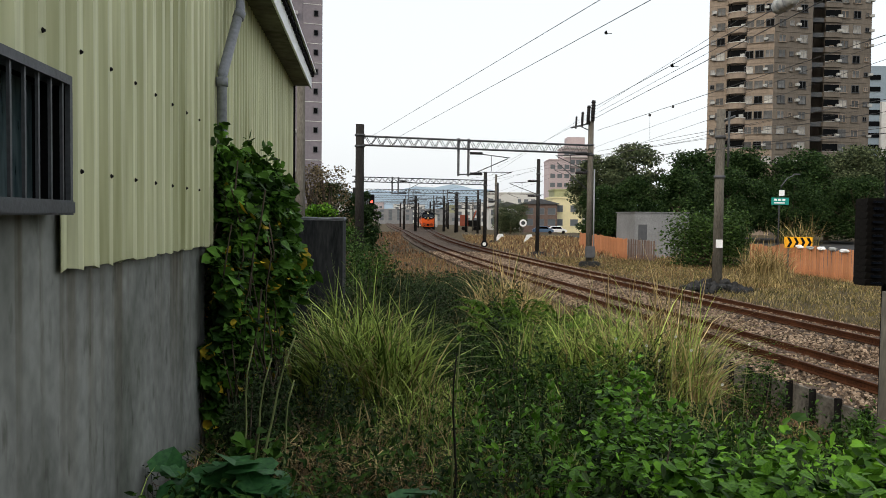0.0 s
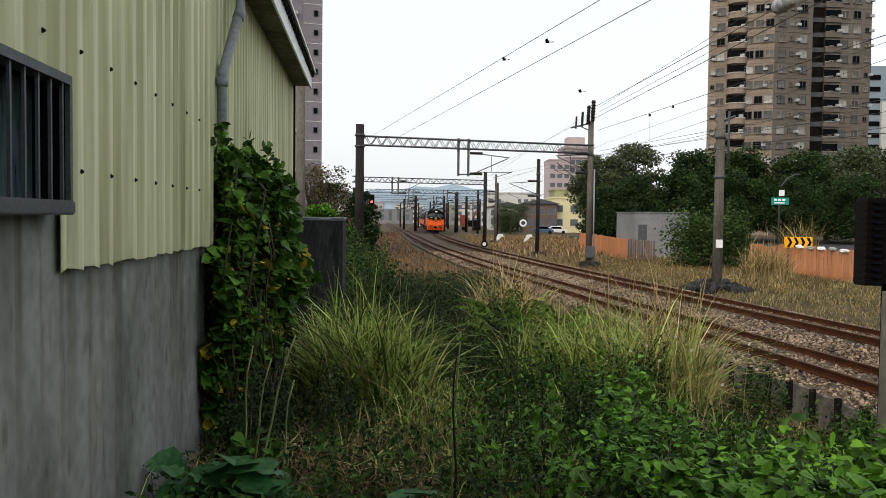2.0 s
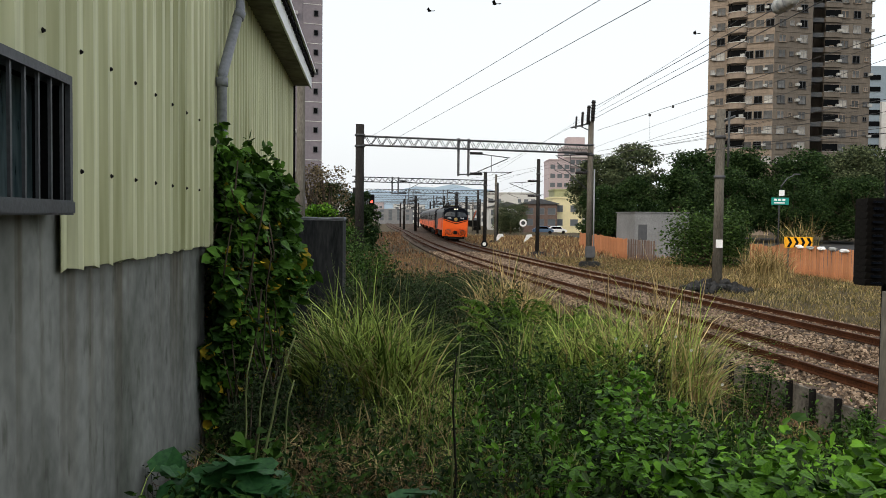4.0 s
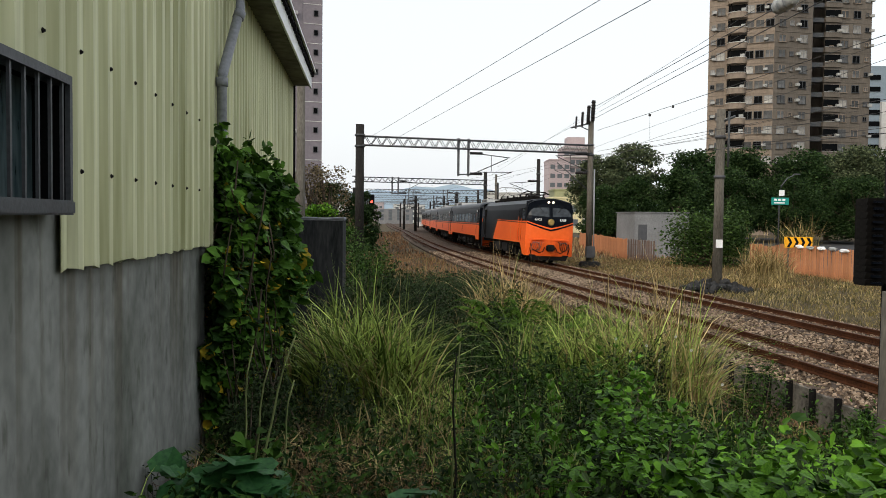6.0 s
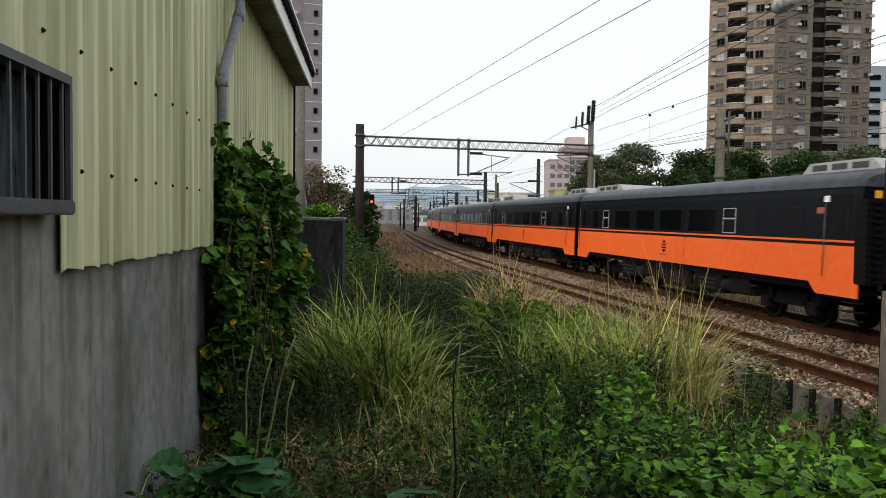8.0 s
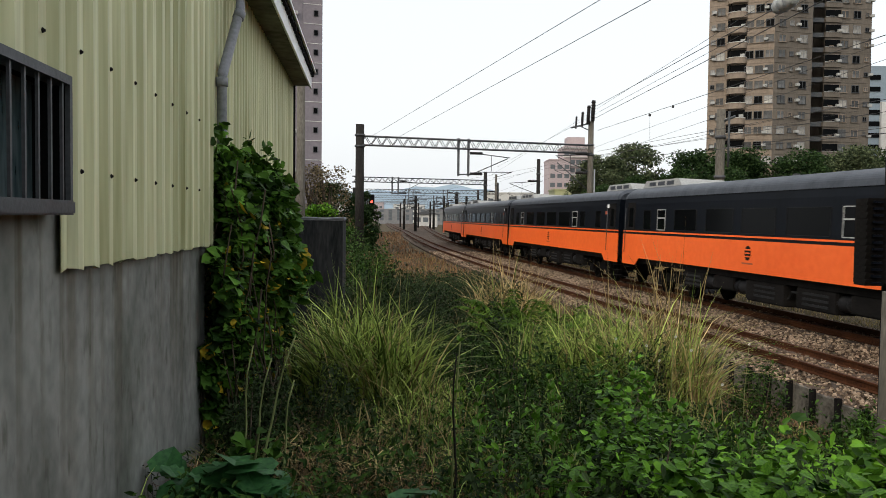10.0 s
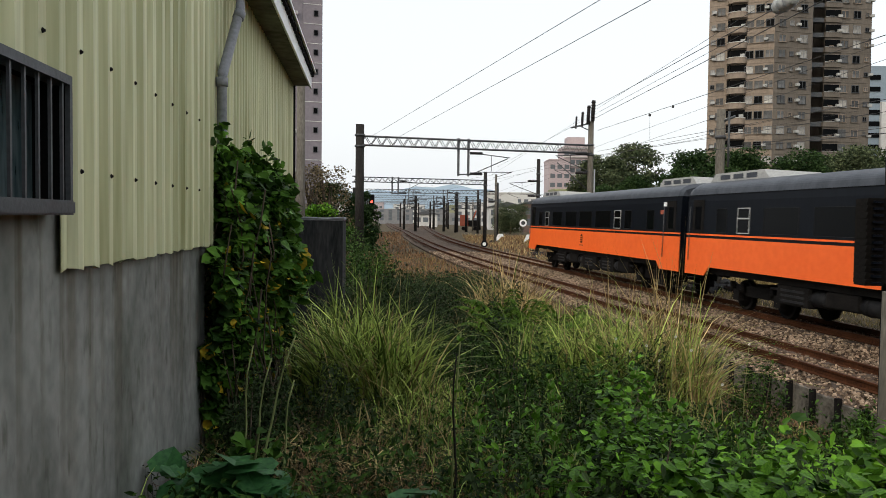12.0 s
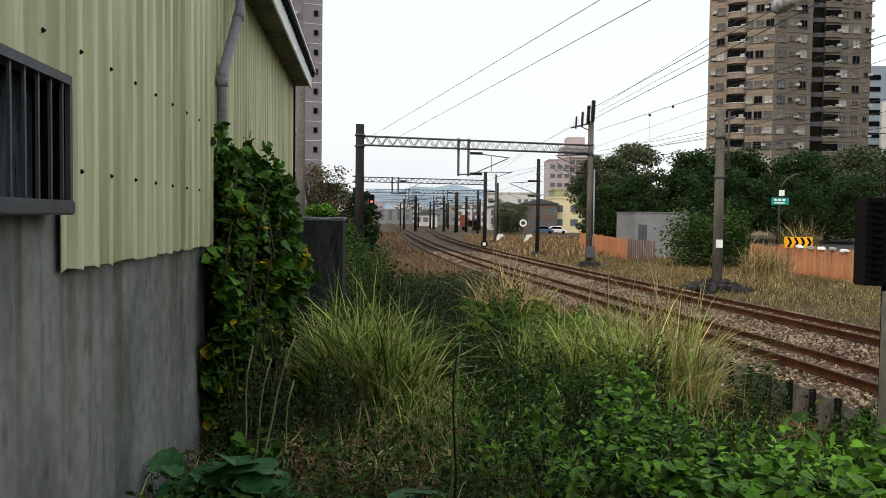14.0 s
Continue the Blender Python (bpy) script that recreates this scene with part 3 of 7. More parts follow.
def cantilever(parent, px, py, z, reach, ang):
    """Registration arm: two tubes, insulators, steady arm; points along +x turned by ang."""
    c, s = math.cos(ang), math.sin(ang)

    def at(r, h):
        return (px + r * c, py + r * s, h)
    bm = bmesh.new()
    tube(bm, at(0.3, z + 1.3), at(reach, z + 1.1), 0.028, None, 6)
    tube(bm, at(0.3, z + 0.1), at(reach * 0.95, z + 1.05), 0.028, None, 6)
    tube(bm, at(0.5, z + 0.2), at(reach * 1.05, z + 0.25), 0.022, None, 6)
    tube(bm, at(reach * 1.05, z + 0.25), at(reach * 0.6, z - 0.12), 0.016, None, 6)
    tube(bm, at(reach * 0.55, z + 0.25), at(reach * 0.55, z + 1.2), 0.016, None, 5)
    part("arm", bm, M_STEEL, parent)
    for h in (z + 1.3, z + 0.1):
        part("insulator", insulator_bm(at(0.1 if reach > 0 else -0.1, h), at(0.85 if reach > 0 else -0.85, h), 0.1, 6), M_INSUL, parent)


def make_gantry(left, right, z_left, z_right, beam_l, beam_r, dark_left=True, height=0.5, arms=(), rl=0.23, rr=0.19):
    g = new("gantry")
    tagged(g, "catenary gantry with a lattice steel beam on two weathered poles", "gantry", "gantries over the line")
    a, b = Vector((*left, 0)), Vector((*right, 0))
    for p, h, m, r in ((a, z_left, M_POLEDARK if dark_left else M_POLE, rl), (b, z_right, M_POLE if z_right > 8 else M_POLEDARK, rr)):
        ob = part("post", pole_bm(h, r, r * 0.88), m, g)
        ob.location = p
        for z in (beam_l - 0.12, beam_l + height):
            bm = bmesh.new()
            tube(bm, (0, 0, z), (0, 0, z + 0.1), r + 0.03, None, 14)
            part("band", bm, M_STEEL, g).location = p
    truss(a + Vector((0, 0, beam_l)), b + Vector((0, 0, beam_r)), height, "beam", g)
    d = b - a
    ang = math.atan2(d.y, d.x)
    for k, reach, drop in arms:
        p = a + d * k
        z = beam_l + (beam_r - beam_l) * k
        bm = bmesh.new()
        for e in (-0.0, 0.62):
            q = p + d.normalized() * e
            box(bm, q.x - 0.07, q.x + 0.07, q.y - 0.07, q.y + 0.07, z - drop, z + height + 0.1)
        tube(bm, (p.x, p.y, z - drop + 0.1), (p.x + 0.7, p.y, z - drop + 0.1), 0.04)
        part("drop_post", bm, M_GALV, g)
        cantilever(g, p.x + 0.6, p.y, z - drop + 0.05, reach, ang)
    return g


def on_ray(px, py, depth):
    """The place seen through a direction of the view given as tangents, at a depth along y."""
    return Vector((px * depth, depth, EYE + py * depth))


def wire(name, pts, r=0.012, label="", sag=0.0, group=""):
    bm = bmesh.new()
    pts = [Vector(p) for p in pts]
    fine = []
    for a, b in zip(pts, pts[1:]):
        for i in range(8):
            k = i / 8
            p = a.lerp(b, k)
            p.z -= sag * 4 * k * (1 - k)
            fine.append(p)
    fine.append(pts[-1])
    polytube(bm, fine, r, 5)
    ob = part(name, bm, M_WIRE)
    tagged(ob, label or "thin dark overhead wire", "wire", group or "overhead wires")
    return ob


def make_overhead():
    make_gantry((-4.75, 45.5), (9.05, 49.9), 7.75, 8.6, 6.6, 6.62, arms=((0.405, 2.6, 1.6),), rl=0.27, rr=0.19)
    make_gantry((-8.8, 79.0), (4.3, 83.4), 5.4, 7.3, 6.0, 6.0, arms=((0.28, 2.2, 1.2),), rl=0.15, rr=0.2, height=0.45)
    for i, (x0, x1, y) in enumerate(((-12.2, 8.0, 118), (-14.5, 6.5, 150), (-18, 8, 185), (-22, 12, 225))):
        make_gantry((x0, y), (x1, y + 2), 7.2, 7.8, 6.1, 6.1, arms=((0.35, 2.0, 1.2), (0.6, 2.0, 1.2)), rl=0.2, rr=0.22, height=0.5)
    # insulator rack and brackets on the tall right post
    rack = new("insulator_rack")
    tagged(rack, "steel bracket with four dark upright insulators on a post", "insulators")
    bm = bmesh.new()
    tube(bm, (9.05, 49.9, 8.5), (7.75, 49.5, 8.15), 0.05)
    tube(bm, (9.05, 49.9, 8.0), (8.3, 49.7, 8.3), 0.03)
    part("bracket", bm, M_GALV, rack)
    for x, z, r in ((8.07, 8.12, 0.075), (8.45, 8.25, 0.10), (8.82, 8.4, 0.14), (9.1, 8.6, 0.16)):
        part("insulator", insulator_bm((x, 49.7, z), (x + 0.05, 49.7, z + 0.3 + r * 6), r, 7), M_INSUL, rack)
    bracket = new("pole_bracket")
    tagged(bracket, "catenary arm with dark insulators fixed to the gantry post", "bracket")
    cantilever(bracket, 8.9, 49.8, 5.3, -2.2, 0.3)
    bm = bmesh.new()
    tube(bm, (9.0, 49.9, 4.3), (6.9, 49.2, 6.0), 0.03)
    part("brace", bm, M_STEEL, bracket)
    # lone catenary poles
    for x, y, h, r, m in ((11.52, 33.7, 7.2, 0.22, M_POLE), (7.62, 65, 7.35, 0.17, M_POLEDARK), (6.05, 93.3, 7.6, 0.15, M_POLE), (-5.4, 156, 6.8, 0.3, M_POLEDARK),
                          (2.6, 160, 7.6, 0.42, M_POLEDARK), (0.1, 172, 7.2, 0.28, M_POLEDARK), (4.7, 165, 7.0, 0.3, M_POLEDARK), (-2.3, 190, 6.4, 0.3, M_POLEDARK), (-3.2, 196, 6.4, 0.26, M_POLEDARK),
                          (6.4, 175, 6.6, 0.14, M_POLE), (-13.5, 135, 6.3, 0.15, M_POLE), (1.2, 205, 6.6, 0.26, M_POLEDARK), (-16, 170, 6.5, 0.2, M_POLEDARK), (-8.8, 180, 6.6, 0.25, M_POLEDARK), (3.6, 215, 6.8, 0.3, M_POLEDARK), (-6.6, 212, 6.4, 0.25, M_POLEDARK), (8.6, 190, 7.0, 0.25, M_POLEDARK), (-11.5, 215, 6.4, 0.22, M_POLEDARK), (0.9, 240, 6.8, 0.3, M_POLEDARK)):
        p = new("catenary_pole")
        p.location = (x, y, float(ground_z(x, y)) - 0.0)
        h2 = h - p.location.z
        tagged(p, "weathered catenary pole standing in the ballast" if m is M_POLEDARK else "grey round concrete catenary pole on a footing", "pole", "catenary poles")
        part("shaft", pole_bm(h2, r, r * 0.8), m, p)
        for k in (0.62, 0.84):
            bm = bmesh.new()
            tube(bm, (0, 0, h2 * k), (0, 0, h2 * k + 0.12), r + 0.015, None, 12)
            part("band", bm, M_GALV, p)
        if y < 100:
            bm = bmesh.new()
            bmesh.ops.create_cone(bm, cap_ends=True, segments=10, radius1=1.0, radius2=0.5, depth=0.45, matrix=Matrix.Translation((0, 0, 0.05)))
            jig = random.Random(int(y))
            bmesh.ops.subdivide_edges(bm, edges=bm.edges[:], cuts=2, use_grid_fill=True)
            for v in bm.verts:
                v.co += Vector((jig.uniform(-0.09, 0.09), jig.uniform(-0.09, 0.09), jig.uniform(-0.07, 0.07)))
            part("footing", bm, M_DARKCONC, p, "dark rough concrete footing")
        if 30 < y < 40:
            heap = random.Random(5)
            bm = bmesh.new()
            for _ in range(70):
                a, q = heap.uniform(0, 6.28), 1.35 * math.sqrt(heap.random())
                rr = heap.uniform(0.08, 0.2)
                geo = bmesh.ops.create_icosphere(bm, subdivisions=1, radius=rr, matrix=Matrix.Translation((q * math.cos(a), q * math.sin(a), 0.42 - 0.3 * q + heap.uniform(-0.05, 0.05))))
                for v in geo["verts"]:
                    v.co += Vector((heap.uniform(-1, 1), heap.uniform(-1, 1), heap.uniform(-1, 1))) * rr * 0.3
            part("rubble", bm, M_DARKCONC, p, "dark rubble heaped round the footing")["kind"] = "stuff"
            bm = bmesh.new()
            box(bm, -0.14, 0.12, -r - 0.012, -r * 0.5, 1.78, 2.12)
            part("notice", bm, M_WHITE, p, "small white notice on the pole")
            bm = bmesh.new()
            tube(bm, (0.05, -0.1, h2 - 0.5), (0.5, -0.3, h2 - 0.3), 0.05)
            tube(bm, (0.27, -0.2, h2 - 2.4), (0.27, -0.2, h2 - 0.1), 0.05)
            part("bracket", bm, M_STEEL, p)
        if y > 60:
            cantilever(p, 0, 0, 4.7, -2.4, 0.1)
    # a wire for each run, past the camera overhead
    T = math.tan(radians(57.7 / 2)) / 784

    def pt(px, py, depth):
        m = Matrix.Rotation(radians(90 - 2.25), 3, "X") @ Matrix.Rotation(radians(0.676), 3, "Z")
        d = m @ Vector(((px - 784) * T, (441 - py) * T, -1))
        return Vector((0, 0, EYE)) + d * (depth / d.y)
    runs = (((655, 243, 46), (1062, 0, 16), 0.014), ((705, 243, 46), (1152, 0, 17), 0.016), ((1048, 192, 49.5), (1360, 22, 20), 0.016), ((1048, 212, 49.5), (1300, 82, 24), 0.016),
            ((880, 296, 82), (1048, 205, 50), 0.016), ((870, 310, 82), (1010, 222, 50), 0.014),
            ((1058, 231, 50), (1568, 62, 20), 0.015), ((1058, 268, 50), (1568, 176, 22), 0.012), ((1058, 275, 50), (1568, 198, 22), 0.012), ((1058, 285, 50), (1568, 236, 22), 0.014),
            ((862, 330, 83), (1050, 262, 50), 0.012), ((880, 340, 93), (1050, 282, 50), 0.012), ((868, 352, 93), (960, 320, 65), 0.012),
            ((1278, 262, 33.7), (1568, 226, 22), 0.012), ((700, 340, 150), (860, 312, 83), 0.014), ((715, 352, 150), (866, 320, 83), 0.014),)
    for a, b, r in runs:
        A, B = pt(*a), pt(*b)
        wire("overhead_wire", [A, B, B + (B - A) * 0.8], r * 0.75 if b[0] > 1152 else r * 0.55, sag=0.0)
    for px, py, d in ((1150, 204, 36), (1191, 189, 33), (1540, 70, 20.5)):
        bm = bmesh.new()
        bmesh.ops.create_uvsphere(bm, u_segments=8, v_segments=6, radius=0.045 * d / 25, matrix=Matrix.Translation(pt(px, py, d)))
        tagged(part("wire_clamp", bm, M_WIRE), "small dark clamp on an overhead wire", "clamp", "wire clamps")
    for px, y0, y1, d in ((1150, 204, 258, 36), (1541, 72, 130, 20.5)):
        wire("dropper", [pt(px, y0, d), pt(px, y1, d)], 0.006, "thin dropper hanging from a wire")
    # ribbed pale insulator overhead
    A, B = pt(1048, 192, 49.5), pt(1360, 22, 20)
    a, b = A.lerp(B, 1.02), A.lerp(B, 1.055)
    ob = part("line_insulator", insulator_bm(a, b, 0.19, 3), M_ACGREY, smooth=True)
    tagged(ob, "pale ribbed insulator on an overhead line", "insulator")
    ob = new("signal_post")
    tagged(ob, "back of a black louvred railway signal on a slim post", "signal")
    base = pt(1558, 700, 9.2)
    gz = float(ground_z(base.x, base.y))
    bm = bmesh.new()
    tube(bm, (base.x, base.y, gz - 0.3), (base.x, base.y, 4.6), 0.028, None, 8)
    part("post", bm, M_UNDER, ob)
    lo, hi = pt(1528, 503, 9.0), pt(1528, 352, 9.0)
    n = 13
    part("case", bevelled(lo.x - 0.1, lo.x + 0.62, 8.8, 9.05, lo.z, hi.z, 0.02), M_UNDER, ob)
    step = (hi.z - lo.z) / n
    bm = bmesh.new()
    prism(bm, [(8.76, 0.0), (8.98, 0.0), (8.98, step * 0.9), (8.72, step * 0.98)], -0.12, 0.09, "x")
    louvre = done("louvre", bm, M_UNDER)
    bm = bmesh.new()
    box(bm, -0.07, 0.03, 8.68, 8.72, step * 0.3, step * 0.62)
    slot = done("slot", bm, M_BLACK)
    for i in range(n):
        for me, nm in ((louvre, "louvre"), (slot, "slot")):
            part(nm, me, None, ob).matrix_basis = Matrix.Translation((lo.x, 0, lo.z + i * step))
    bm = bmesh.new()
    for z in (lo.z + 0.16, hi.z - 0.16):
        tube(bm, (lo.x + 0.15, 8.74, z), (lo.x + 0.45, 8.74, z), 0.012)
    part("clip", bm, M_GALV, ob, "bright clip")
    b2 = pt(1573, 700, 8.0)
    p = new("concrete_post")
    p.location = (b2.x, b2.y, float(ground_z(b2.x, b2.y)))
    tagged(p, "grey concrete post partly hidden by leaves", "post")
    part("shaft", pole_bm(2.3, 0.1, 0.09), M_POLE, p)


# ---- buildings ----
def window_mesh(w, h, frame_mat, glass=None, t=0.06):
    """A pane and its frame, as two meshes."""
    bm = bmesh.new()
    box(bm, -w / 2, w / 2, -0.03, 0.05, -h / 2, h / 2)
    pane = done("window", bm, glass or M_GLASSDK)
    bm = bmesh.new()
    rings = []
    for y in (-0.14, 0.05):
        for k in (t, 0):
            rings.append([bm.verts.new((x * (w / 2 + k), y, z * (h / 2 + k))) for x, z in ((-1, -1), (1, -1), (1, 1), (-1, 1))])
    for p, q in ((0, 1), (0, 2), (1, 3), (2, 3)):
        for i in range(4):
            bm.faces.new((rings[p][i], rings[p][(i + 1) % 4], rings[q][(i + 1) % 4], rings[q][i]))
    return pane, done("frame", bm, frame_mat)


def put_window(parent, pair, m):
    w = part("window", pair[0], None, parent)
    w.matrix_basis = m
    part("frame", pair[1], None, w)


def tower_window(w, h, frame_mat, glass):
    """A recessed pane and a frame with a mullion and a sill, as two meshes."""
    pane, _ = window_mesh(w, h, frame_mat, glass)
    bm = bmesh.new()
    for a in ((-w / 2 - 0.08, -w / 2, -h / 2, h / 2), (w / 2, w / 2 + 0.08, -h / 2, h / 2), (-w / 2 - 0.08, w / 2 + 0.08, h / 2, h / 2 + 0.1), (-0.035, 0.035, -h / 2, h / 2)):
        box(bm, a[0], a[1], -0.12, 0.05, a[2], a[3])
    box(bm, -w / 2 - 0.15, w / 2 + 0.15, -0.26, 0.05, -h / 2 - 0.12, -h / 2)
    return pane, done("frame", bm, frame_mat)


def box_mesh(name, sx, sy, sz, m):
    return done(name, bevelled(-sx / 2, sx / 2, -sy / 2, sy / 2, -sz / 2, sz / 2, 0.03, 1), m)


def facade(parent, a, b, z0, storey, n, cols, win, extras=(), seed=1, drop=0.0):
    """Rows of windows on the wall from a to b; outward is to the right of a to b turned to -y."""
    rng = random.Random(seed)
    a, b = Vector((*a, 0)), Vector((*b, 0))
    d = (b - a)
    ang = math.atan2(d.y, d.x)
    for i in range(n):
        for k, kind in cols:
            m = Matrix.Translation(a + d * k + Vector((0, 0, z0 + (i + 0.55) * storey))) @ Matrix.Rotation(ang, 4, "Z")
            if kind in win:
                if rng.random() < drop:
                    continue
                put_window(parent, win[kind], m)
                if kind == "w" and rng.random() < 0.55 and "ac" in win:
                    part("air_conditioner", win["ac"], None, parent).matrix_basis = m @ Matrix.Translation((rng.choice((-1.2, 1.2)), -0.3, -0.25))


def block(parent, pts, z0, z1, m, name="wall"):
    bm = bmesh.new()
    prism(bm, pts, z0, z1, "z")
    return part(name, bm, m, parent)


def make_tower():
    t = new("apartment_tower")
    tagged(t, "tall brown tiled apartment tower with balconies and window air conditioners", "apartment tower")
    A, C, D, E2, F2 = (56.3, 173.5), (67.9, 167.5), (76.4, 169), (80.6, 172.5), (91.0, 173.5)
    z1 = 62
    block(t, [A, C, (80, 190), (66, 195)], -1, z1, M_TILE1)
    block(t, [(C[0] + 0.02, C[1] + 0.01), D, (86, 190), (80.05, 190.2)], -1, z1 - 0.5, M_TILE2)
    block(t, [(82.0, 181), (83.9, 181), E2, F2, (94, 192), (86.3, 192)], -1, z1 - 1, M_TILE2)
    ac = box_mesh("air_conditioner", 0.85, 0.65, 0.55, M_ACGREY)
    kinds = {}
    for name, w_, h_ in (("w", 1.5, 1.45), ("s", 0.7, 0.8), ("d", 2.1, 1.45)):
        kinds[name] = [tower_window(w_, h_, fm, gm) for fm, gm in ((M_TILE1, M_TOWERGLASS), (M_STEEL, M_TOWERGLASS), (M_PALECONC, M_CURTAIN), (M_STEEL, M_GLASSDK), (M_TILE2, M_TOWERGLASS))]
    n, st, z0 = 15, 3.15, 13.5
    rng = random.Random(3)

    def rows_of(a, b, cols):
        a, b = Vector((*a, 0)), Vector((*b, 0))
        dd = b - a
        ang = math.atan2(dd.y, dd.x)
        for i in range(n):
            for k, kind, side in cols:
                m = Matrix.Translation(a + dd * k + Vector((0, 0, z0 + (i + 0.55) * st))) @ Matrix.Rotation(ang, 4, "Z")
                w = rng.choice(kinds[kind])
                ob = part("window", w[0], None, t)
                ob.matrix_basis = m
                part("frame", w[1], None, ob)
                if side and rng.random() < 0.72:
                    part("air_conditioner", ac, None, t).matrix_basis = m @ Matrix.Translation((side * (1.3 if kind != "s" else 0.9), -0.33, rng.uniform(-0.5, 0.1)))
    rows_of(A, C, ((0.07, "s", 0), (0.19, "w", -1), (0.63, "w", -1), (0.78, "w", 1), (0.93, "w", 0)))
    rows_of(C, D, ((0.2, "w", 0), (0.45, "s", 0), (0.76, "w", -1)))
    rows_of(E2, F2, ((0.14, "s", 0), (0.42, "w", -1), (0.68, "w", 0), (0.9, "s", 1)))
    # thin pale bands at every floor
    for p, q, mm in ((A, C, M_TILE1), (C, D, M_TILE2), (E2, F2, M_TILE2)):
        p, q = Vector((*p, 0)), Vector((*q, 0))
        L_ = (q - p).length
        strip = box_mesh("string_course", L_ * 0.98, 0.14, 0.12, mm)
        for i in range(n + 1):
            part("string_course", strip, None, t).matrix_basis = Matrix.Translation((p + q) / 2 + Vector((0, 0, z0 + i * st - 0.1))) @ Matrix.Rotation(math.atan2(q.y - p.y, q.x - p.x), 4, "Z")
    # recessed balconies at the corner of the far wing
    slab = done("balcony", bevelled(-0.1, 3.6, -0.35, 0.6, -0.1, 0.95, 0.04, 1), M_TILE2)
    # dark glass box stands in for the shade inside a balcony
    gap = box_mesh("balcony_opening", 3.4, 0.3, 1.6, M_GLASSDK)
    rail_ = box_mesh("balcony_rail", 3.7, 0.12, 0.1, M_ACGREY)
    for i in range(n):
        base = Vector((E2[0], E2[1], z0 + i * st))
        ob = part("balcony", slab, None, t)
        ob.matrix_basis = Matrix.Translation(base) @ Matrix.Rotation(0.1, 4, "Z")
        part("balcony_opening", gap, None, ob).location = (1.75, 0.02, 1.78)
        part("balcony_rail", rail_, None, ob).location = (1.75, -0.37, 1.0)
    d = (Vector(C) - Vector(A))
    ang = math.atan2(d.y, d.x)
    bm = bmesh.new()
    arc = [(-2.0, 0)] + [(2.0 * math.sin(radians(k)), -1.5 * math.cos(radians(k))) for k in range(-80, 81, 20)] + [(2.0, 0)]
    prism(bm, arc, 0, 1.05, "z")
    prism(bm, [(x * 1.03, y * 1.05) for x, y in arc], 1.05, 1.2, "z")
    balc = done("balcony", bm, M_TILE1)
    bm = bmesh.new()
    prism(bm, [(x * 1.04, y * 1.06) for x, y in arc], 1.204, 1.3, "z")
    balc_cap = done("balcony_rail", bm, M_OFFWHITE)
    # dark sheet painted as the shade behind each curved balcony
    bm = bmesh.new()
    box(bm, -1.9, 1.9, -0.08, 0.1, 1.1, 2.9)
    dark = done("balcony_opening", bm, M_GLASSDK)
    for i in range(n):
        p = Vector(A) + d * 0.44
        m = Matrix.Translation((p.x, p.y, z0 + i * st)) @ Matrix.Rotation(ang, 4, "Z")
        part("balcony", balc, None, t).matrix_basis = m
        part("balcony_rail", balc_cap, None, t).matrix_basis = m
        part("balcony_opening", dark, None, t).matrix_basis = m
    # balconies between the wings: dark grey puts the recess's shade into their colour
    bm = bmesh.new()
    box(bm, -1.5, 1.6, 0.2, 1.4, 0, 0.95)
    balc2 = done("balcony", bm, M_STEEL)
    for i in range(n):
        part("balcony", balc2, None, t).matrix_basis = Matrix.Translation((78.9, 172.6, z0 + i * st))
    bm = bmesh.new()
    d2 = Vector(A) + d * 0.33
    tube(bm, (d2.x, d2.y - 0.3, 8), (d2.x, d2.y - 0.3, 60), 0.12)
    part("drainpipe", bm, M_UNDER, t)
    # pale blue-grey office block behind
    o = new("office_building")
    tagged(o, "blue-grey office block with banded windows beyond the trees", "office building")
    block(o, [(112.5, 225), (126, 225), (126, 245), (112.5, 245)], -1, 46, M_BLUEGLASS)
    block(o, [(121, 224), (132, 224), (132, 236), (121, 236)], -1, 36, M_OFFWHITE)
    band = box_mesh("window", 8.2, 0.3, 1.3, M_GLASSDK)
    for i in range(10):
        part("window", band, None, o).location = (116.8, 224.9, 14 + 3.2 * i)
        part("window", band, None, o).location = (126.5, 223.9, 4 + 3.2 * i)


def make_left_tower():
    t = new("apartment_building")
    tagged(t, "mauve-grey tiled apartment building rising behind the shed", "apartment building")
    R, L = (-18.2, 120.0), (-30.0, 116.0)
    block(t, [L, (-21.0, 119.05), (-24.0, 140), (-33, 140)], -1, 52, M_TILE3)
    block(t, [(-20.98, 119.06), R, (-21.6, 140), (-23.9, 140)], -1, 52, M_TILE3)
    win = {"w": window_mesh(1.6, 1.5, M_GALV), "s": window_mesh(0.55, 0.75, M_STEEL), "ac": box_mesh("air_conditioner", 0.8, 0.6, 0.55, M_ACGREY)}
    facade(t, (-24.6, 117.82), (-20.6, 119.2), 8, 2.85, 12, ((0.35, "w"), (0.08, "w")), win, seed=4)
    facade(t, (-20.6, 119.2), R, 8, 2.85, 12, ((0.62, "s"),), win, seed=5)
    strip = box_mesh("string_course", 2.9, 0.12, 0.1, M_OFFWHITE)
    for i in range(12):
        part("string_course", strip, None, t).matrix_basis = Matrix.Translation((-19.55, 119.55, 8 + i * 2.85)) @ Matrix.Rotation(0.33, 4, "Z")
    bm = bmesh.new()
    tube(bm, (0, 0, -1), (0, 0, 8.4), 0.15, 0.12, 12)
    p = part("utility_pole", bm, M_POLE)
    p.location = (-4.37, 24.6, 0)
    p.scale = (1, 1, 0.78)
    tagged(p, "pale grey utility pole behind the shed", "pole")


